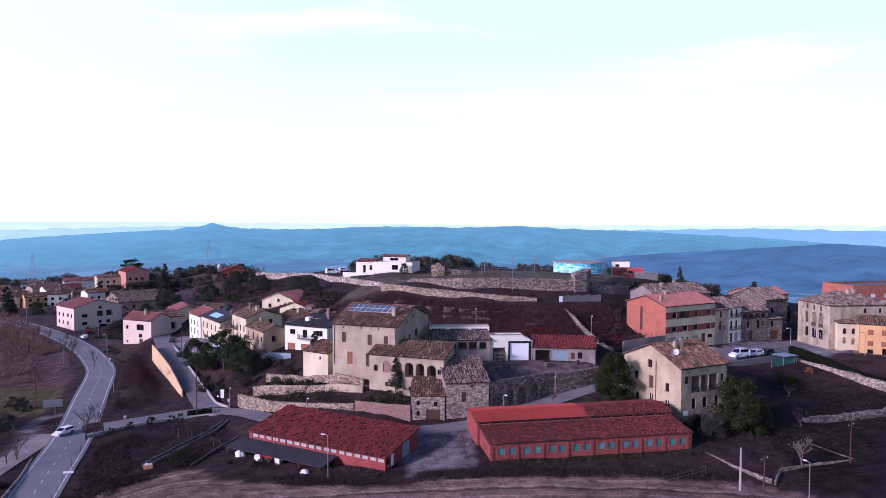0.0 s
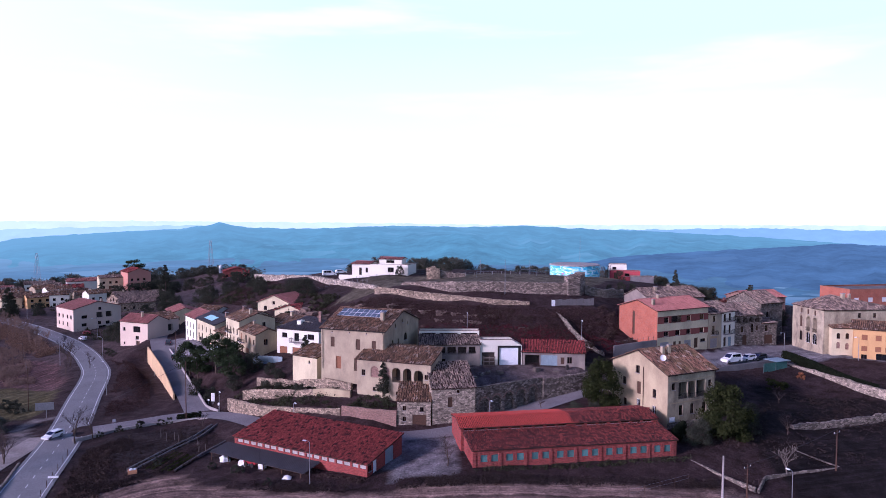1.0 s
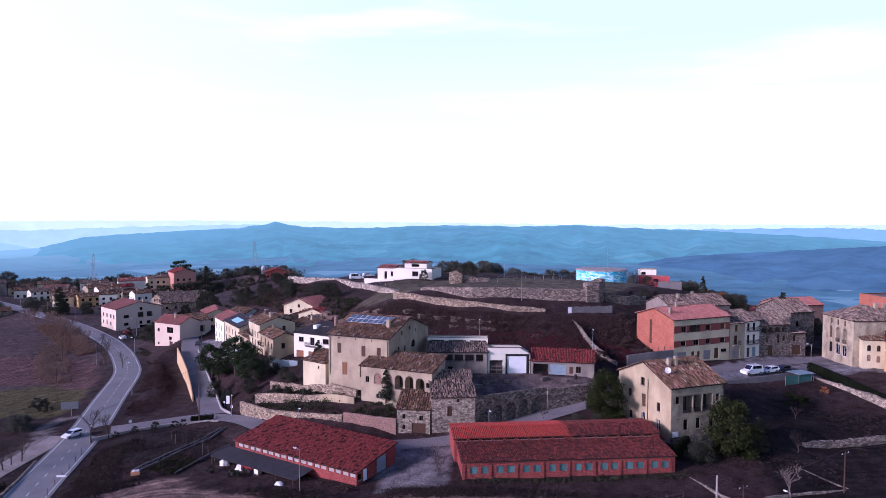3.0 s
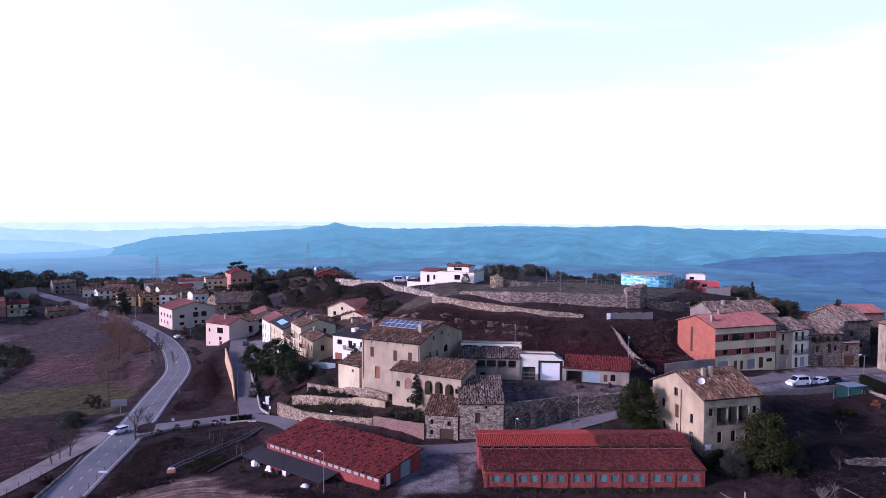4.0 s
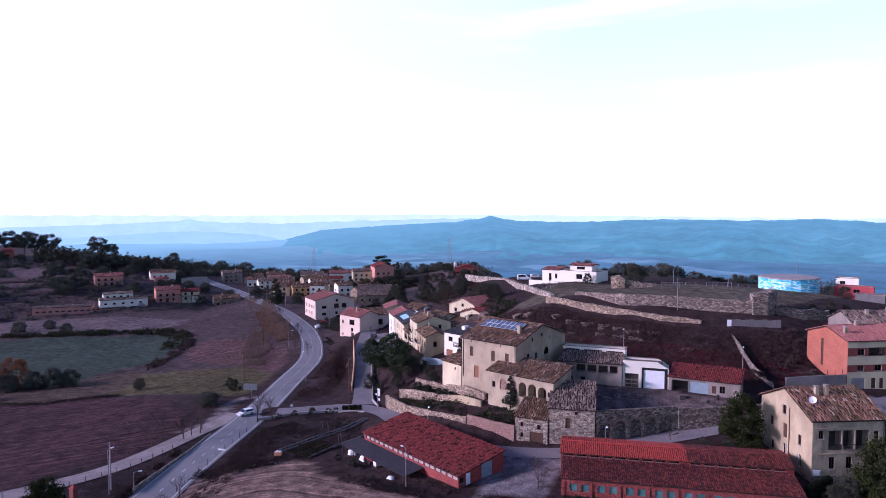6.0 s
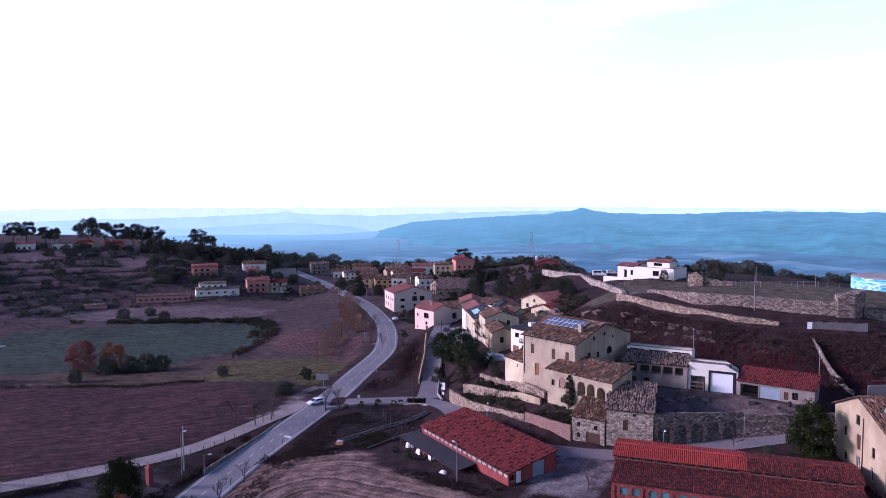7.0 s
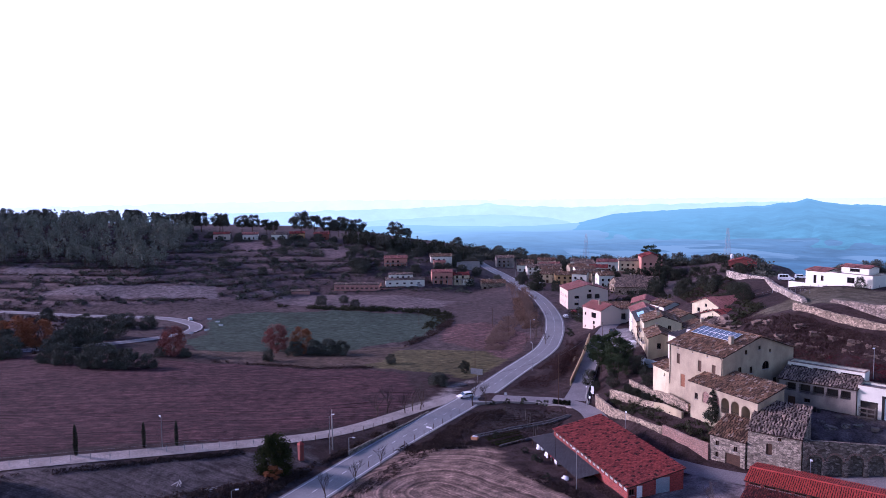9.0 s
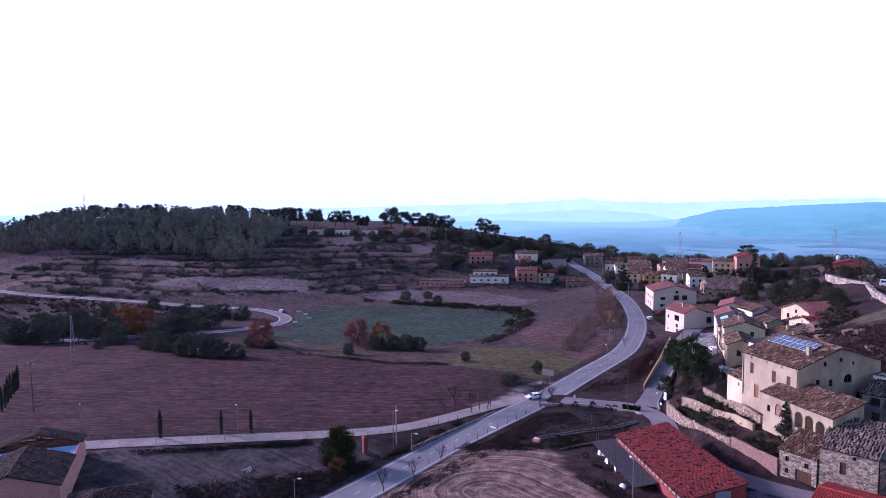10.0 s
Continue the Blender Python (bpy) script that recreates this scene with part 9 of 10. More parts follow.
fence("thin wire fence on the apartment terrace", [(42, 158.4), (47, 160.6), (52.4, 163.2)], 1.6, 3.9, M["iron"], 2)
fence("dark metal fence before the white house", [(-40, 226), (-30, 229), (-16, 228.6), (-9, 232), (4, 240)], 2.2, 1.3, M["iron"])
fence("pale fence on the plateau field", [(6, 226), (22, 228), (38, 230)], 3.0, 1.1, M["concrete"])


# clipped hedge, netted shelter and hoarding
def hedge(label, pts, w, h, mat, seed):
    rng = np.random.default_rng(seed)
    line = fine(np.array([(*p, 0) for p in pts], float), 0.5)
    z = ground_z(line[:, 0], line[:, 1])
    V, F = leaf_cloud(rng, np.stack([line[:, 0], line[:, 1], z + h * 0.5], 1), np.full(len(line), 1.0), 420, 0.17)
    c = np.repeat(np.stack([line[:, 0], line[:, 1], z + h * 0.5], 1), 420 * 4, axis=0)
    V = c + np.clip((V - c) * np.array([w * 0.75, w * 0.75, h * 0.75]), [-w, -w, -h * 0.55], [w, w, h * 0.52])
    ob = link_mesh("hedge", V, F, mat)
    return tagged(ob, label, "hedge")


hedge("long dark clipped hedge above the garden wall", [(84.5, 166), (87.5, 157), (90.2, 148), (92.6, 142.5)], 0.9, 2.0, M["leaf_hedge"], 501)
hedge("dark hedge at the gable of the tall house", [(42.5, 117.5), (45.5, 121.5)], 0.9, 2.6, M["leaf_hedge"], 502)
hedge("low dark hedge beside the street", [(-53.6, 144.2), (-48.6, 144.2)], 0.6, 1.2, M["leaf_hedge"], 503)
net = empty("netted_shelter", pose(75.5, 157.0, gz(79, 158), 0, 0, 24), "low green netted shelter with a flat pale roof", "shelter")
part("net", box(0, 7.5, 0, 0.06, 0, 2.0, 0.02), M["net_green"], net)
part("roof", box(3.6, 8.2, -0.4, 3.4, 2.1, 2.2, 0.02), M["metal_blue"], net)
for x in (0.05, 3.8, 7.4, 8.0):
    part("post", tube([(x, -0.06, -0.2), (x, -0.06, 2.1)], [0.05, 0.05], 6), M["metal_grey"], net)
hoard = empty("sheet_fence", pose(30.2, 178.4, gz(36, 180) - 0.1, 0, 0, 15), "dark stained panel fence on the hillside", "fence")
for k in range(12):
    part("sheet", box(k * 1.0, k * 1.0 + 0.98, -0.03 if k % 2 else 0, 0.0 if k % 2 else 0.03, 0, 1.7 + 0.1 * (k % 3)), M["concrete_dark"] if k else M["plastic_white"], hoard)

# the painted pool wall
def mural():
    m = bpy.data.materials.new("painted_waves")
    m.use_nodes = True
    n, l = m.node_tree.nodes, m.node_tree.links
    b = n["Principled BSDF"]
    b.inputs["Roughness"].default_value = 0.6
    geo, mp, wv, ramp = n.new("ShaderNodeNewGeometry"), n.new("ShaderNodeMapping"), n.new("ShaderNodeTexNoise"), n.new("ShaderNodeValToRGB")
    mp.inputs["Scale"].default_value = (0.16, 0.16, 0.55)
    l.new(geo.outputs["Position"], mp.inputs[0])
    l.new(mp.outputs[0], wv.inputs["Vector"])
    wv.inputs["Scale"].default_value, wv.inputs["Detail"].default_value, wv.inputs["Distortion"].default_value = 1.4, 2.0, 1.6
    l.new(wv.outputs["Fac"], ramp.inputs[0])
    el = ramp.color_ramp.elements
    el[0].position, el[0].color = 0.30, (0.05, 0.35, 0.62, 1)
    el[1].position, el[1].color = 0.72, (0.55, 0.12, 0.45, 1)
    for p, c in ((0.42, (0.12, 0.62, 0.8, 1)), (0.50, (0.75, 0.88, 0.92, 1)), (0.56, (0.15, 0.6, 0.8, 1)), (0.64, (0.08, 0.45, 0.35, 1))):
        e = el.new(p)
        e.color = c
    l.new(ramp.outputs[0], b.inputs["Base Color"])
    return m


M["mural"] = mural()
pool = empty("water_tank", pose(47.2, 240.5, 18.8), "round water tank painted with blue and white waves", "water tank")
bm = bmesh.new()
bmesh.ops.create_cone(bm, cap_ends=True, segments=20, radius1=8.6, radius2=8.6, depth=4.2, matrix=Matrix.Translation((0, 0, 1.5)))
part("wall", bm, M["mural"], pool)
bm = bmesh.new()
bmesh.ops.create_cone(bm, cap_ends=True, segments=20, radius1=8.9, radius2=8.4, depth=0.35, matrix=Matrix.Translation((0, 0, 3.75)))
part("roof", bm, M["concrete"], pool)
M["render_crimson"] = material("crimson_render", (0.42, 0.07, 0.085), 0.85, (0.3, 0.05, 0.06), 0.4, 0.5, 0.08, 8, streak=True, grain=0.1)
house("crimson_hut", "low crimson rendered hut behind the water tank", (59.5, 240.5), (69.5, 238.4), 4.5, 17.6, 20.3, 0.5, M["render_crimson"], M["tile_grey"], "flat", holes={"f": [(1.4, 0.2, 1.2, 2.0, "d"), (5.0, 0.9, 1.6, 1.0, "w")]}, category="hut")
house("white_hut", "white rendered hut with a flat roof behind the water tank", (60.5, 246.5), (66.5, 245.2), 4.5, 17.4, 22.2, 0.5, M["render_white"], M["tile_grey"], "flat", holes={"f": [(1.2, 3.0, 1.4, 0.9, "w")]}, category="hut")
silo = empty("silo", pose(-142.5, 438, gz(-142.5, 438)), "white cylindrical farm silo with a domed top", "silo")
silo_z = 7.6 - gz(-142.5, 438)
part("cylinder", tube([(0, 0, 0), (0, 0, silo_z * 0.82)], [1.05, 1.05], 16), M["plastic_white"], silo)
part("dome", tube([(0, 0, silo_z * 0.82), (0, 0, silo_z * 0.93), (0, 0, silo_z)], [1.05, 0.65, 0.1], 16), M["plastic_white"], silo)

# dish and board on the tall house
dish = empty("satellite_dish", pose(43.1 + 0.895 * 2.0 - 0.447 * 3.4, 123.4 + 0.447 * 2.0 + 0.895 * 3.4, 12.5), "pale satellite dish on the roof slope", "satellite dish")
bm = bmesh.new()
bmesh.ops.create_uvsphere(bm, u_segments=16, v_segments=8, radius=0.8)
bmesh.ops.bisect_plane(bm, geom=bm.verts[:] + bm.edges[:] + bm.faces[:], plane_co=(0, 0, -0.55), plane_no=(0, 0, 1), clear_outer=True)
bmesh.ops.transform(bm, matrix=Matrix.Translation((0, 0, 0.55)) @ Matrix.Rotation(radians(70), 4, "X") @ Matrix.Translation((0, 0, 0.6)), verts=bm.verts)
part("bowl", bm, M["plastic_white"], dish)
part("arm", tube([(0, 0, -0.5), (0, 0, 0.5)], [0.04, 0.04], 6), M["metal_grey"], dish)
hoop = empty("backboard", pose(43.7, 122.6, 2.4, 0, 0, 26), "small white basketball backboard on the house corner", "backboard")
part("board", box(-0.6, 0.6, -0.06, 0.0, 0.0, 0.9, 0.01), M["plastic_white"], hoop)
for a in ((-0.5, 0.5, 0.1, 0.14), (-0.5, 0.5, 0.76, 0.8), (-0.5, -0.46, 0.14, 0.76), (0.46, 0.5, 0.14, 0.76)):
    part("line", box(a[0], a[1], -0.068, -0.06, a[2], a[3]), M["metal_blue"], hoop)

# broken ledges of the hillside and under the farm
def ledge(x, y, s, seed, rot):
    """A stepped sandstone ledge: broken slabs, each set back over the one below."""
    rng = random.Random(seed)
    bm = bmesh.new()
    for lay in range(3):
        u = -s * 1.6
        while u < s * 1.6:
            w = s * rng.uniform(0.35, 0.8)
            d = s * rng.uniform(0.5, 0.9) - lay * s * 0.15
            h = s * rng.uniform(0.2, 0.34)
            z = lay * s * 0.25 - 0.3 * s
            vs = add_box(bm, u, u + w, -d, s * 0.7, z, z + h)
            for v in vs:
                v.co += Vector((rng.gauss(0, 0.13), rng.gauss(0, 0.16), rng.gauss(0, 0.09))) * s
            u += w * rng.uniform(0.8, 1.3)
    ob = part("rock_ledge", bm, M["rock"])
    ob.matrix_world = pose(x, y, gz(x, y) - 0.4 * s, 0, 0, rot)
    return tagged(ob, "broken weathered sandstone ledge in the slope", "rock", kind="stuff")


for k, (x, y, s, rot) in enumerate(((-10, 178, 1.4, 20), (-6, 177, 1.1, 10), (-14, 181, 1.4, 40), (2, 175, 1.2, 5), (7, 173.6, 1.4, 0), (10, 173, 1.0, -5), (-38, 206, 1.9, 60), (-42, 212, 1.8, 65), (-35, 200, 2.0, 60), (-31, 194, 1.6, 55), (-46, 217, 1.8, 60), (-22, 141.6, 1.3, -25), (-18.6, 139.6, 1.2, -28), (-25, 143.4, 1.2, -25), (-14.8, 138.0, 1.0, -30), (22, 170, 0.8, 0), (-2, 174, 0.8, 10), (-6.5, 181.2, 1.3, 25), (-2.2, 179.6, 1.2, 20), (2.6, 177.8, 1.4, 15), (6.0, 176.2, 1.1, 10), (9.2, 175.2, 1.2, 5), (-11, 184.0, 1.2, 35), (-24, 192.4, 1.5, 50), (-20, 189.0, 1.3, 45), (14, 175.0, 0.9, 0))):
    ledge(x, y, s, 700 + k, rot)
for k, (x, y, s) in enumerate(((8.5, 141.5, 0.8), (12, 145, 0.6), (10.4, 143.6, 0.7), (6.6, 142.6, 0.6))):
    heap(x, y, s * 1.6, s, s * 0.6, M["stone_dark"], "rubble heap in the farm yard", "stone_heap", "rubble", k * 2.3 + 40, k * 50)

# the ruined farm in the near meadow
ra, rb = Vector((-67.4, 13.4)), Vector((-63.5, 26.8))
ruin = house("ruined_barn", "half-ruined brick barn with an old dark tile roof", tuple(ra), tuple(rb), 12.6, -1.2, 4.2, 2.3, M["brick_salmon"], M["tile_dark"], "y", hip=True, over=0.25, rough=2.6, seed=601, category="barn", foot=3)
shell = empty("roofless_barn", ruin.matrix_world.copy(), "roofless brick barn end with bare trusses and pale tarpaulin", "barn")
wl_ = (rb - ra).length
for x0, x1, y0, y1, z1 in ((wl_ - 0.35, wl_, 12.7, 23.5, 5.3), (0, 0.35, 12.7, 23.5, 5.3), (0.36, wl_ - 0.36, 23.1, 23.5, 5.3)):
    part("wall", box(x0, x1, y0, y1, -3, z1, 0.03), M["brick_salmon"], shell)
part("tarpaulin", box(0.5, wl_ - 0.5, 12.8, 19.0, 4.9, 4.96, 0.01), M["cloth_blue"], shell, "pale blue tarpaulin sheet")
for y in (19.4, 22.8):
    bm = bmesh.new()
    for p, q in (((0.1, y, 5.35), (wl_ / 2, y, 7.5)), ((wl_ / 2, y, 7.5), (wl_ - 0.1, y, 5.35)), ((0.1, y, 5.35), (wl_ - 0.1, y, 5.35)), ((wl_ / 2, y, 5.35), (wl_ / 2, y, 7.5)), ((wl_ / 2, y, 5.4), (wl_ * 0.28, y, 6.5)), ((wl_ / 2, y, 5.4), (wl_ * 0.72, y, 6.5))):
        add_tube(bm, [p, q], [0.13, 0.13], 5)
    part("truss", bm, M["wood_dark"], shell)
slope(shell, [(-0.3, 19.5, 5.3), (wl_ / 2, 19.5, 7.62), (wl_ / 2, 23.6, 7.62), (-0.3, 23.6, 5.3)], M["tile_dark"], seed=605, rough=2.4)
slope(shell, [(wl_ / 2, 19.5, 7.62), (wl_ + 0.3, 19.5, 5.3), (wl_ + 0.3, 23.6, 5.3), (wl_ / 2, 23.6, 7.62)], M["tile_dark"], seed=607, rough=2.4)
house("old_barn", "old farm roof of pale and dark tiles", (-55.0, 25.5), (-51.5, 36.5), 9.5, -2.0, 2.2, 1.9, M["stone_dark"], M["tile_dark"], "x", hip=True, over=0.3, rough=2.4, seed=603, category="barn", foot=3)
# pale planks and scrap left in the waste ground
r7 = random.Random(77)
for x, y in ((-66.5, 57.0), (-62.0, 60.5)):
    sc = empty("plank_pile", pose(x, y, gz(x, y), 0, 0, r7.random() * 180), "small pile of pale planks on the waste ground", "planks")
    for k in range(6):
        pl = part("plank", box(-0.9, 0.9, -0.06, 0.06, 0, 0.04), M["board_grey"], sc)
        pl.matrix_basis = pose(r7.uniform(-0.5, 0.5), r7.uniform(-0.5, 0.5), 0.02 + 0.06 * k, 0, 0, r7.uniform(-40, 40))

# garden plots below the street: edgings, beds of winter greens, stakes and a crate
for lab, pts in (("low pale edging along the garden path", [(-49.6, 112.3), (-47.6, 121), (-45.2, 131), (-44.0, 137.0)]), ("low pale edging between the garden plots", [(-48.2, 112.0), (-46.2, 120.6), (-43.8, 130.4), (-42.8, 136.4)]), ("low pale edging beside the barn plot", [(-40.9, 110.4), (-39.4, 117.6), (-37.4, 125.2)])):
    wall_line("garden_edging", lab, [(x, y, gz(x, y) + 0.28) for x, y in pts], 0.28, M["concrete_dark"], ragged=0.06, seed=33, category="edging")
r8 = np.random.default_rng(88)
for k in range(7):
    c, d = np.array([-47.2 + k * 1.05, 112.6 - k * 0.42]), np.array([0.22, 0.975])
    P = c + d * np.linspace(0, 8.5 - 0.35 * k, 26)[:, None] + r8.normal(0, 0.08, (26, 2))
    z = ground_z(P[:, 0], P[:, 1])
    V, F = leaf_cloud(r8, np.stack([P[:, 0], P[:, 1], z + 0.16], 1), np.full(26, 0.3), 26, 0.1, 0.6)
    tagged(link_mesh("vegetable_row", V, F, M["leaf_green"] if k % 3 else M["scrub"]), "row of low winter greens in the garden plot", "vegetables", "vegetable rows", "stuff")
for k in range(9):
    x, y = -52.0 + k * 1.9 + r8.normal(0, 0.3), 131.0 - k * 1.6 + r8.normal(0, 0.6)
    st = empty("garden_stake", pose(x, y, gz(x, y)), "thin grey timber stake in the garden plot", "stake", "garden stakes")
    part("stake", tube([(0, 0, -0.2), (0.03, 0, 0.8), (0.0, 0.02, 1.7)], [0.05, 0.045, 0.04], 5), M["wood_grey"], st)
oc = empty("orange_crate", pose(-47.9, 110.6, gz(-47.9, 110.6), 0, 0, 24), "orange plastic crate with pale sacks beside the plot", "crate")
part("body", box(-0.7, 0.7, -0.45, 0.45, 0, 0.6, 0.04), M["render_orange"], oc)
part("sack", box(-0.5, 0.1, -0.35, 0.3, 0.55, 0.85, 0.12), M["plastic_white"], oc, "pale sack")
part("sack", box(0.1, 0.6, -0.3, 0.35, 0.55, 0.78, 0.1), M["plastic_white"], oc, "pale sack")

# farmyard odds and ends before the hall
rack = empty("timber_rack", pose(11.2, 147.4, gz(11.2, 147.4), 0, 0, 3), "grey timber storage rack before the hall", "rack")
for x in (0, 1.2, 2.4):
    for y in (0, 0.7):
        part("upright", box(x, x + 0.08, y, y + 0.08, -0.1, 2.5), M["wood_grey"], rack)
for z in (0.5, 1.3, 2.1):
    part("shelf", box(0, 2.48, 0, 0.78, z, z + 0.06), M["wood_grey"], rack)
for x, y, n, rot in ((14.6, 144.6, 4, 12), (22.4, 145.8, 6, 30), (8.4, 146.0, 3, 50), (26.5, 145.6, 2, -8)):
    ps = empty("pallet_stack", pose(x, y, gz(x, y), 0, 0, rot), "stack of weathered timber pallets in the yard", "pallets")
    for k in range(n):
        pl = part("pallet", box(-0.6, 0.6, -0.5, 0.5, 0.1 + k * 0.15, 0.13 + k * 0.15), M["wood_grey"], ps)
        for q in (-0.5, -0.05, 0.4):
            part("runner", box(-0.6, 0.6, q, q + 0.1, k * 0.15, 0.1 + k * 0.15), M["wood_grey"], pl)
for x, y, h in ((4.4, 146.2, 1.0), (5.2, 146.0, 0.9), (29.0, 146.6, 1.0)):
    br = empty("barrel", pose(x, y, gz(x, y)), "dark metal drum standing in the farmyard", "drum")
    part("drum", tube([(0, 0, 0), (0, 0, h * 0.33), (0, 0, h * 0.66), (0, 0, h)], [0.29, 0.3, 0.3, 0.29], 12), M["iron"], br)
# goal frames on the plateau
for x, y in ((12.0, 214.0), (26.0, 216.0)):
    gf = empty("goal_frame", pose(x, y, gz(x, y), 0, 0, 8), "pale metal goal frame on the plateau field", "goal")
    for q in (0, 5.0):
        part("post", tube([(q, 0, -0.1), (q, 0, 2.2)], [0.04, 0.04], 6), M["metal_grey"], gf)
    part("crossbar", tube([(0, 0, 2.2), (5.0, 0, 2.2)], [0.04, 0.04], 6), M["metal_grey"], gf)


# ---- distance ----
def haze(name, land, field, air, near_air, reach=3600.0, fields=0.3):
    """Far wooded land as a glow with kilometres of blue air painted in: its own colour fades with distance into the
    light of the air.
    """
    m = bpy.data.materials.new(name)
    m.use_nodes = True
    n, l = m.node_tree.nodes, m.node_tree.links
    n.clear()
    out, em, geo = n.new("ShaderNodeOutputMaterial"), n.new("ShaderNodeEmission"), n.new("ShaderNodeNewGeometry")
    pos = geo.outputs["Position"]
    def tex(scale, detail, rough=0.6):
        t = n.new("ShaderNodeTexNoise")
        t.inputs["Scale"].default_value, t.inputs["Detail"].default_value, t.inputs["Roughness"].default_value = scale, detail, rough
        l.new(pos, t.inputs["Vector"])
        return t.outputs["Fac"]
    def rng(v, a, c, lo=0.0, hi=1.0):
        r = n.new("ShaderNodeMapRange")
        for k, q in zip(("From Min", "From Max", "To Min", "To Max"), (a, c, lo, hi)):
            r.inputs[k].default_value = q
        l.new(v, r.inputs["Value"])
        return r.outputs[0]
    def mix(fac, a, c, kind="MIX"):
        k = n.new("ShaderNodeMix")
        k.data_type, k.blend_type = "RGBA", kind
        for i, v in ((0, fac), (6, a), (7, c)):
            if isinstance(v, tuple):
                k.inputs[i].default_value = (*v, 1)
            elif isinstance(v, float):
                k.inputs[i].default_value = v
            else:
                l.new(v, k.inputs[i])
        return k.outputs[2]
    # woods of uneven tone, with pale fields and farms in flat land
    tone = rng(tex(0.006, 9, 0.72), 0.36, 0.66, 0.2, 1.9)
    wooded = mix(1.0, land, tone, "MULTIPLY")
    cell = n.new("ShaderNodeTexVoronoi")
    cell.inputs["Scale"].default_value = 0.0062
    l.new(pos, cell.inputs["Vector"])
    sep = n.new("ShaderNodeSeparateColor")
    l.new(cell.outputs["Color"], sep.inputs[0])
    open_land = n.new("ShaderNodeMath")
    open_land.operation = "MULTIPLY"
    l.new(rng(sep.outputs[0], 0.86 - fields, 0.9 - fields), open_land.inputs[0])
    l.new(rng(tex(0.0016, 4), 0.5, 0.58), open_land.inputs[1])
    ground = mix(open_land.outputs[0], wooded, field)
    # slopes that face the low sun are painted lighter in the glow
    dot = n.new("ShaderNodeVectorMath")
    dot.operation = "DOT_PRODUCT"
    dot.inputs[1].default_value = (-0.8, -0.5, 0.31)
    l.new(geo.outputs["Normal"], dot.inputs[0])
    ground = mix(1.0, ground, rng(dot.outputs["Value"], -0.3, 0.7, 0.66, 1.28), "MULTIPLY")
    # the painted air: thicker with distance, brighter and thicker towards the west
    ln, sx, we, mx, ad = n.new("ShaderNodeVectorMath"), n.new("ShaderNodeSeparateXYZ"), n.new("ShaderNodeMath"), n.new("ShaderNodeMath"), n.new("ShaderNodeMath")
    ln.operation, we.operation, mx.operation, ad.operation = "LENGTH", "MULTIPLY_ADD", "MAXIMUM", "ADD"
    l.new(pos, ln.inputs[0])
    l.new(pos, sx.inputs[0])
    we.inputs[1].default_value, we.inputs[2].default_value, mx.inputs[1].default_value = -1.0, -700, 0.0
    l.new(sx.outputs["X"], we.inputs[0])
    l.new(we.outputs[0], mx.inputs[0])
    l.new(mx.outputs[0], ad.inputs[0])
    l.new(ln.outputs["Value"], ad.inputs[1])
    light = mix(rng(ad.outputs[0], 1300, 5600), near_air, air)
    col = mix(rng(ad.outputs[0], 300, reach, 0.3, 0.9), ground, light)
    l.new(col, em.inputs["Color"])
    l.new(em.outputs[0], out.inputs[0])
    return m


def far_range(name, label, az, elev, dist, foot, mat, depth=500, seed=0, jag=0.05, fold=0.2):
    """A range of hills seen from the village: its skyline by bearing (degrees left of north) and elevation, with spurs and gullies below it."""
    v, f = [], []
    a = np.arange(az[0], az[-1] + 0.1, 0.2)
    e = np.interp(a, az, elev)
    e = e + np.array([noise.noise((q * 0.9, seed, 0)) * jag * 2 + noise.noise((q * 3.1, seed, 5)) * jag + noise.noise((q * 9.0, seed, 6)) * jag * 0.4 for q in a])
    steps = 16
    for q, s in zip(a, e):
        for k in range(steps + 1):
            t = k / steps
            d = dist - depth * (1 - t)
            top = 42 + dist * math.tan(radians(s))
            ridge = 1 - 2 * abs(noise.noise((q * 0.42 + t * 0.6, t * 1.2, seed + 9)))
            spur = (ridge - 0.5) * fold + noise.noise((q * 1.7, t * 4, seed + 2)) * fold * 0.35
            z = foot + (top - foot) * max(0, t ** 1.1 + spur * math.sin(math.pi * t) ** 0.8 * 0.8)
            v.append((20 - d * math.sin(radians(q)), d * math.cos(radians(q)), z))
    n = len(a)
    for i in range(n - 1):
        for k in range(steps):
            p = i * (steps + 1) + k
            f.append((p, p + 1, p + steps + 2, p + steps + 1)[::-1])
    ob = link_mesh(name, v, f, mat, smooth=True)
    return tagged(ob, label, "mountains", kind="structure")


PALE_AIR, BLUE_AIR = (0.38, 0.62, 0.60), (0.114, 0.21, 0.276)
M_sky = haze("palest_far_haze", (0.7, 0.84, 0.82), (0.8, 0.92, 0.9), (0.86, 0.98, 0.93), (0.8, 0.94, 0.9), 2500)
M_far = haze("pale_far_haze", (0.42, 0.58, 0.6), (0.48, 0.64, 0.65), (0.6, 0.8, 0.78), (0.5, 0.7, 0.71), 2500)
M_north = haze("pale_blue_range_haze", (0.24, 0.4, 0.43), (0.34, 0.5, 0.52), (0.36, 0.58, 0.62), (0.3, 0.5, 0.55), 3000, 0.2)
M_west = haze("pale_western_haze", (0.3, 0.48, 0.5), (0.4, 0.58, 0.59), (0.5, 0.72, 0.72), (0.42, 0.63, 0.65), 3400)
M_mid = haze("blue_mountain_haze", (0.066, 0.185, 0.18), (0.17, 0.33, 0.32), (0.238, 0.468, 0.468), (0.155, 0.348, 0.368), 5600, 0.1)
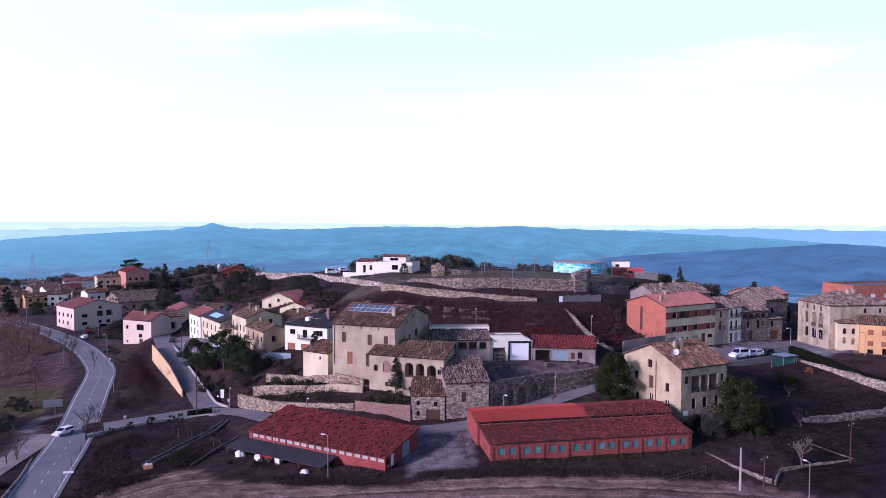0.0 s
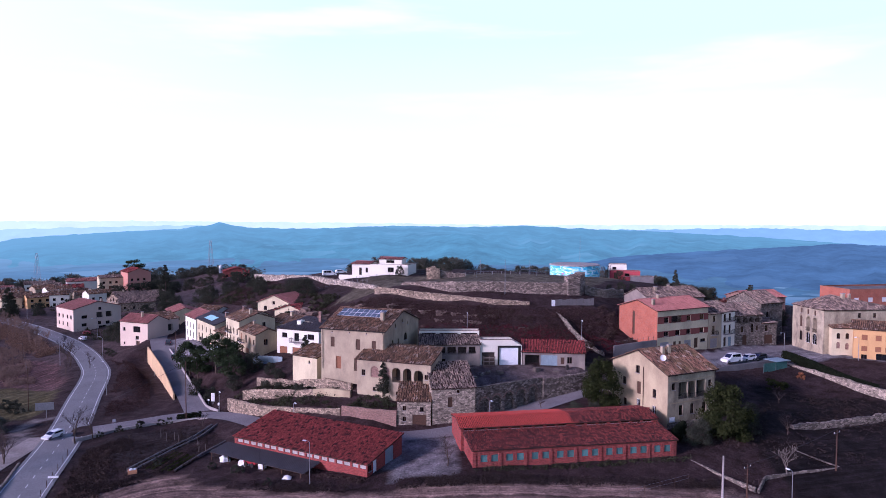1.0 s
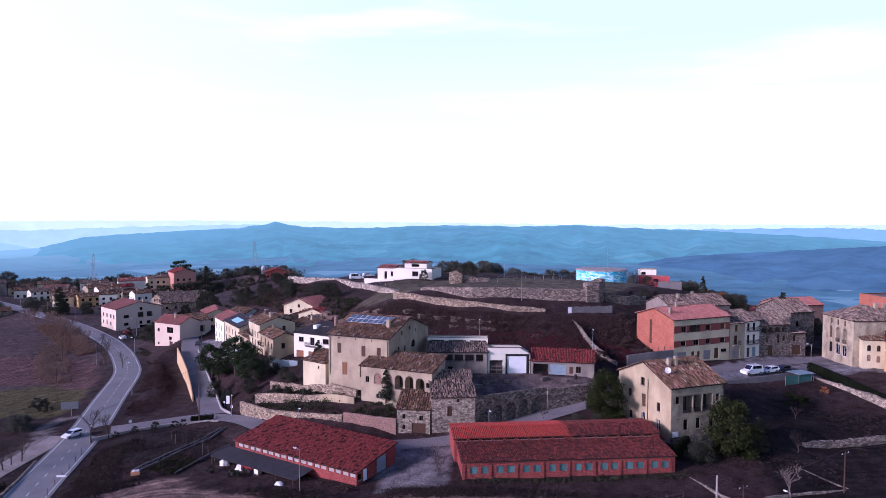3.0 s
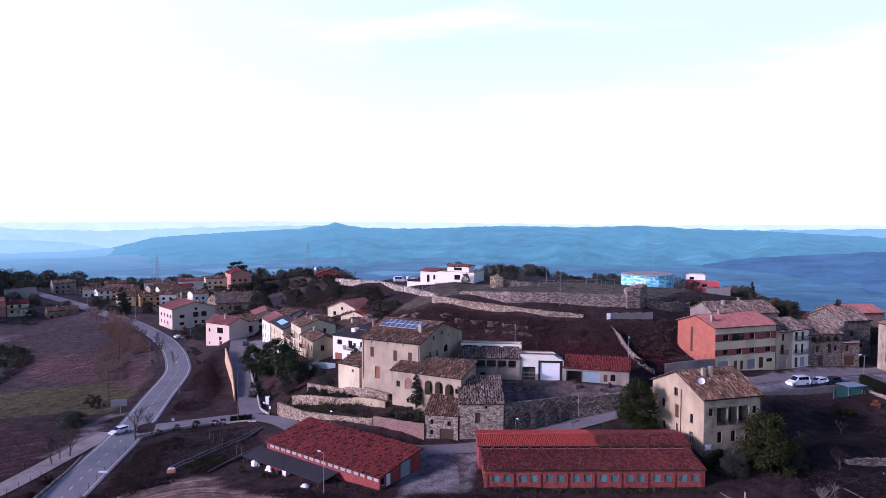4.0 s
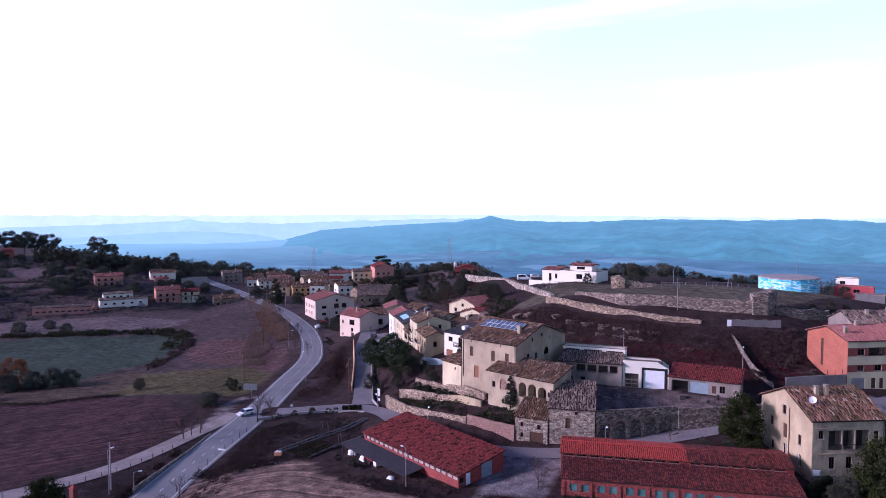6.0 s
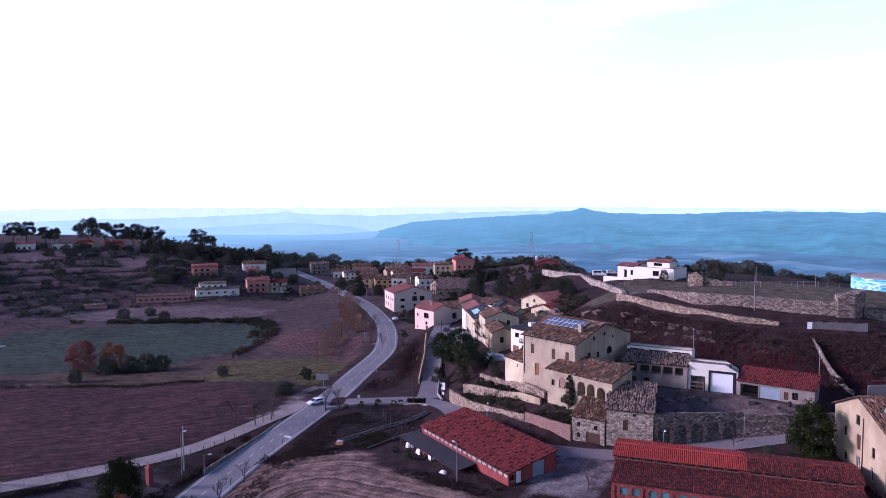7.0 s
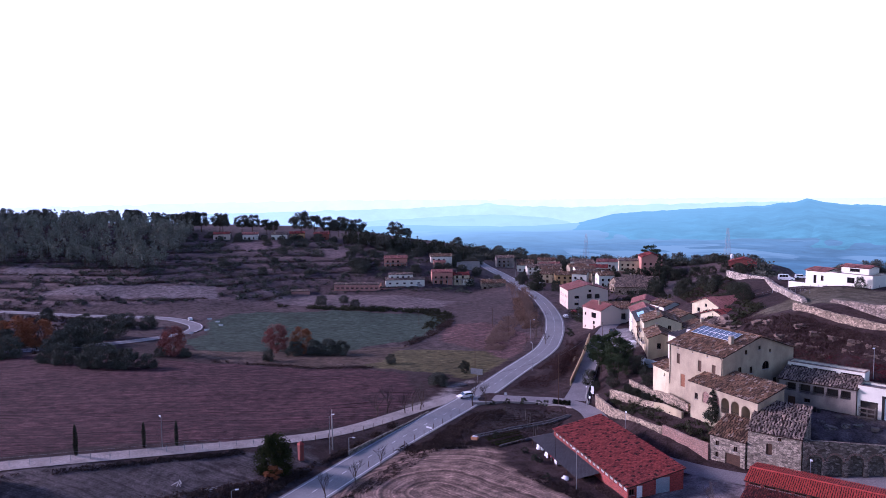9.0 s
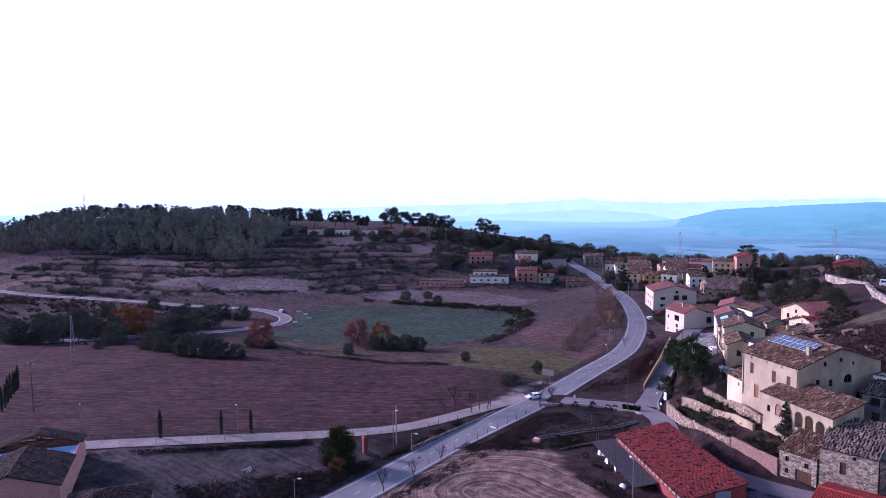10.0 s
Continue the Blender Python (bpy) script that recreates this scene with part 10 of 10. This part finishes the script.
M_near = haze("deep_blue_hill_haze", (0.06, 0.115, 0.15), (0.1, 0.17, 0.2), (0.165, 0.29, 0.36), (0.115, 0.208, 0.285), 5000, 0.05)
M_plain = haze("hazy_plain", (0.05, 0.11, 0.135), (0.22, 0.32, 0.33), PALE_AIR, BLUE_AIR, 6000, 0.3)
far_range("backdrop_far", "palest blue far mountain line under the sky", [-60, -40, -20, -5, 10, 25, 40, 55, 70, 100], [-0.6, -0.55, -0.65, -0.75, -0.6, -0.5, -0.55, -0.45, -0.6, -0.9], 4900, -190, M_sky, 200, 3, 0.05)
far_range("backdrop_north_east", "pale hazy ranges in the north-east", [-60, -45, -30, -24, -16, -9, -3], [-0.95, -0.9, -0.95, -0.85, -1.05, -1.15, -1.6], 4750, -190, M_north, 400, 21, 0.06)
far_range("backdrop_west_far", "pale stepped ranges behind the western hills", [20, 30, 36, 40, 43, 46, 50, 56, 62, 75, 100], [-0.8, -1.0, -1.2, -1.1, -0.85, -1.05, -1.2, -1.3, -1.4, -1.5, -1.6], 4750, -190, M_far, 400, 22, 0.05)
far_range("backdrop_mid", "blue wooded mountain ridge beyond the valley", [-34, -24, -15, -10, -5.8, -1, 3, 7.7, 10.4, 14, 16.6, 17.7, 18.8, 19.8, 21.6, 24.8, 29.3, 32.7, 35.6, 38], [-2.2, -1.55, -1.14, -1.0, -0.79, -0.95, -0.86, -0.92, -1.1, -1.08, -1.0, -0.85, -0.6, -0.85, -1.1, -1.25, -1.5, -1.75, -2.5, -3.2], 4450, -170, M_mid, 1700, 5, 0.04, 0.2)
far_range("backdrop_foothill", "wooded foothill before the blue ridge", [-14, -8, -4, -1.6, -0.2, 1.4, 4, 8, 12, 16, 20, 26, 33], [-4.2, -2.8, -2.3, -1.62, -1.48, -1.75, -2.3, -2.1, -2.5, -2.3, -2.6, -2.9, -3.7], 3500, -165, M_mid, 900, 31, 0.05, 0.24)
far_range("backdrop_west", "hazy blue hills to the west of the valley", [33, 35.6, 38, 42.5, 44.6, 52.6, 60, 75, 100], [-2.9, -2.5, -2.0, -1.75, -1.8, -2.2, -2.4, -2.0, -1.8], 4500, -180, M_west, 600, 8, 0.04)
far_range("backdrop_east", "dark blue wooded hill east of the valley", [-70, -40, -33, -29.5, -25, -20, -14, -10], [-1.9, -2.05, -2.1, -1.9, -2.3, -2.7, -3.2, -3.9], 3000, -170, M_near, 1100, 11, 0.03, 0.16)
valley_v, valley_f = [], []
for i, d in enumerate(np.linspace(900, 4600, 60)):
    for j, q in enumerate(np.arange(-75, 106, 1.5)):
        roll = noise.noise((d * 0.0022, q * 0.09, 2)) * 16 + noise.noise((d * 0.006, q * 0.3, 12)) * 6
        valley_v.append((20 - d * math.sin(radians(q)), d * math.cos(radians(q)), -152 + roll * min(1, (d - 880) / 400)))
for i in range(59):
    for j in range(120):
        p = i * 121 + j
        valley_f.append((p, p + 1, p + 122, p + 121))
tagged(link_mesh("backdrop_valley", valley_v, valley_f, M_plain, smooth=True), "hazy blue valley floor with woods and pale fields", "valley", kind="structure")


def far_town(label, az, elev, n, wide, seed):
    """A far pale cluster of roofs in the valley, each a gabled block."""
    r = random.Random(seed)
    d = 194 / math.tan(radians(-elev))
    bm = bmesh.new()
    for k in range(n):
        q, dd = radians(az + r.gauss(0, wide)), d + r.gauss(0, 70)
        x, y = 20 - dd * math.sin(q), dd * math.cos(q)
        w, h = r.uniform(4, 11), r.uniform(-4, 1)
        vs = [bm.verts.new((x + a, y + b, z)) for a, b, z in ((-w, -6, -154), (w, -6, -154), (w, 6, -154), (-w, 6, -154), (-w, -6, -146 + h), (w, -6, -146 + h), (w, 6, -146 + h), (-w, 6, -146 + h), (-w, 0, -142 + h), (w, 0, -142 + h))]
        for fc in ((0, 1, 5, 4), (1, 2, 6, 9, 5), (2, 3, 7, 6), (3, 0, 4, 8, 7), (4, 5, 9, 8), (6, 7, 8, 9)):
            bm.faces.new([vs[i] for i in fc])
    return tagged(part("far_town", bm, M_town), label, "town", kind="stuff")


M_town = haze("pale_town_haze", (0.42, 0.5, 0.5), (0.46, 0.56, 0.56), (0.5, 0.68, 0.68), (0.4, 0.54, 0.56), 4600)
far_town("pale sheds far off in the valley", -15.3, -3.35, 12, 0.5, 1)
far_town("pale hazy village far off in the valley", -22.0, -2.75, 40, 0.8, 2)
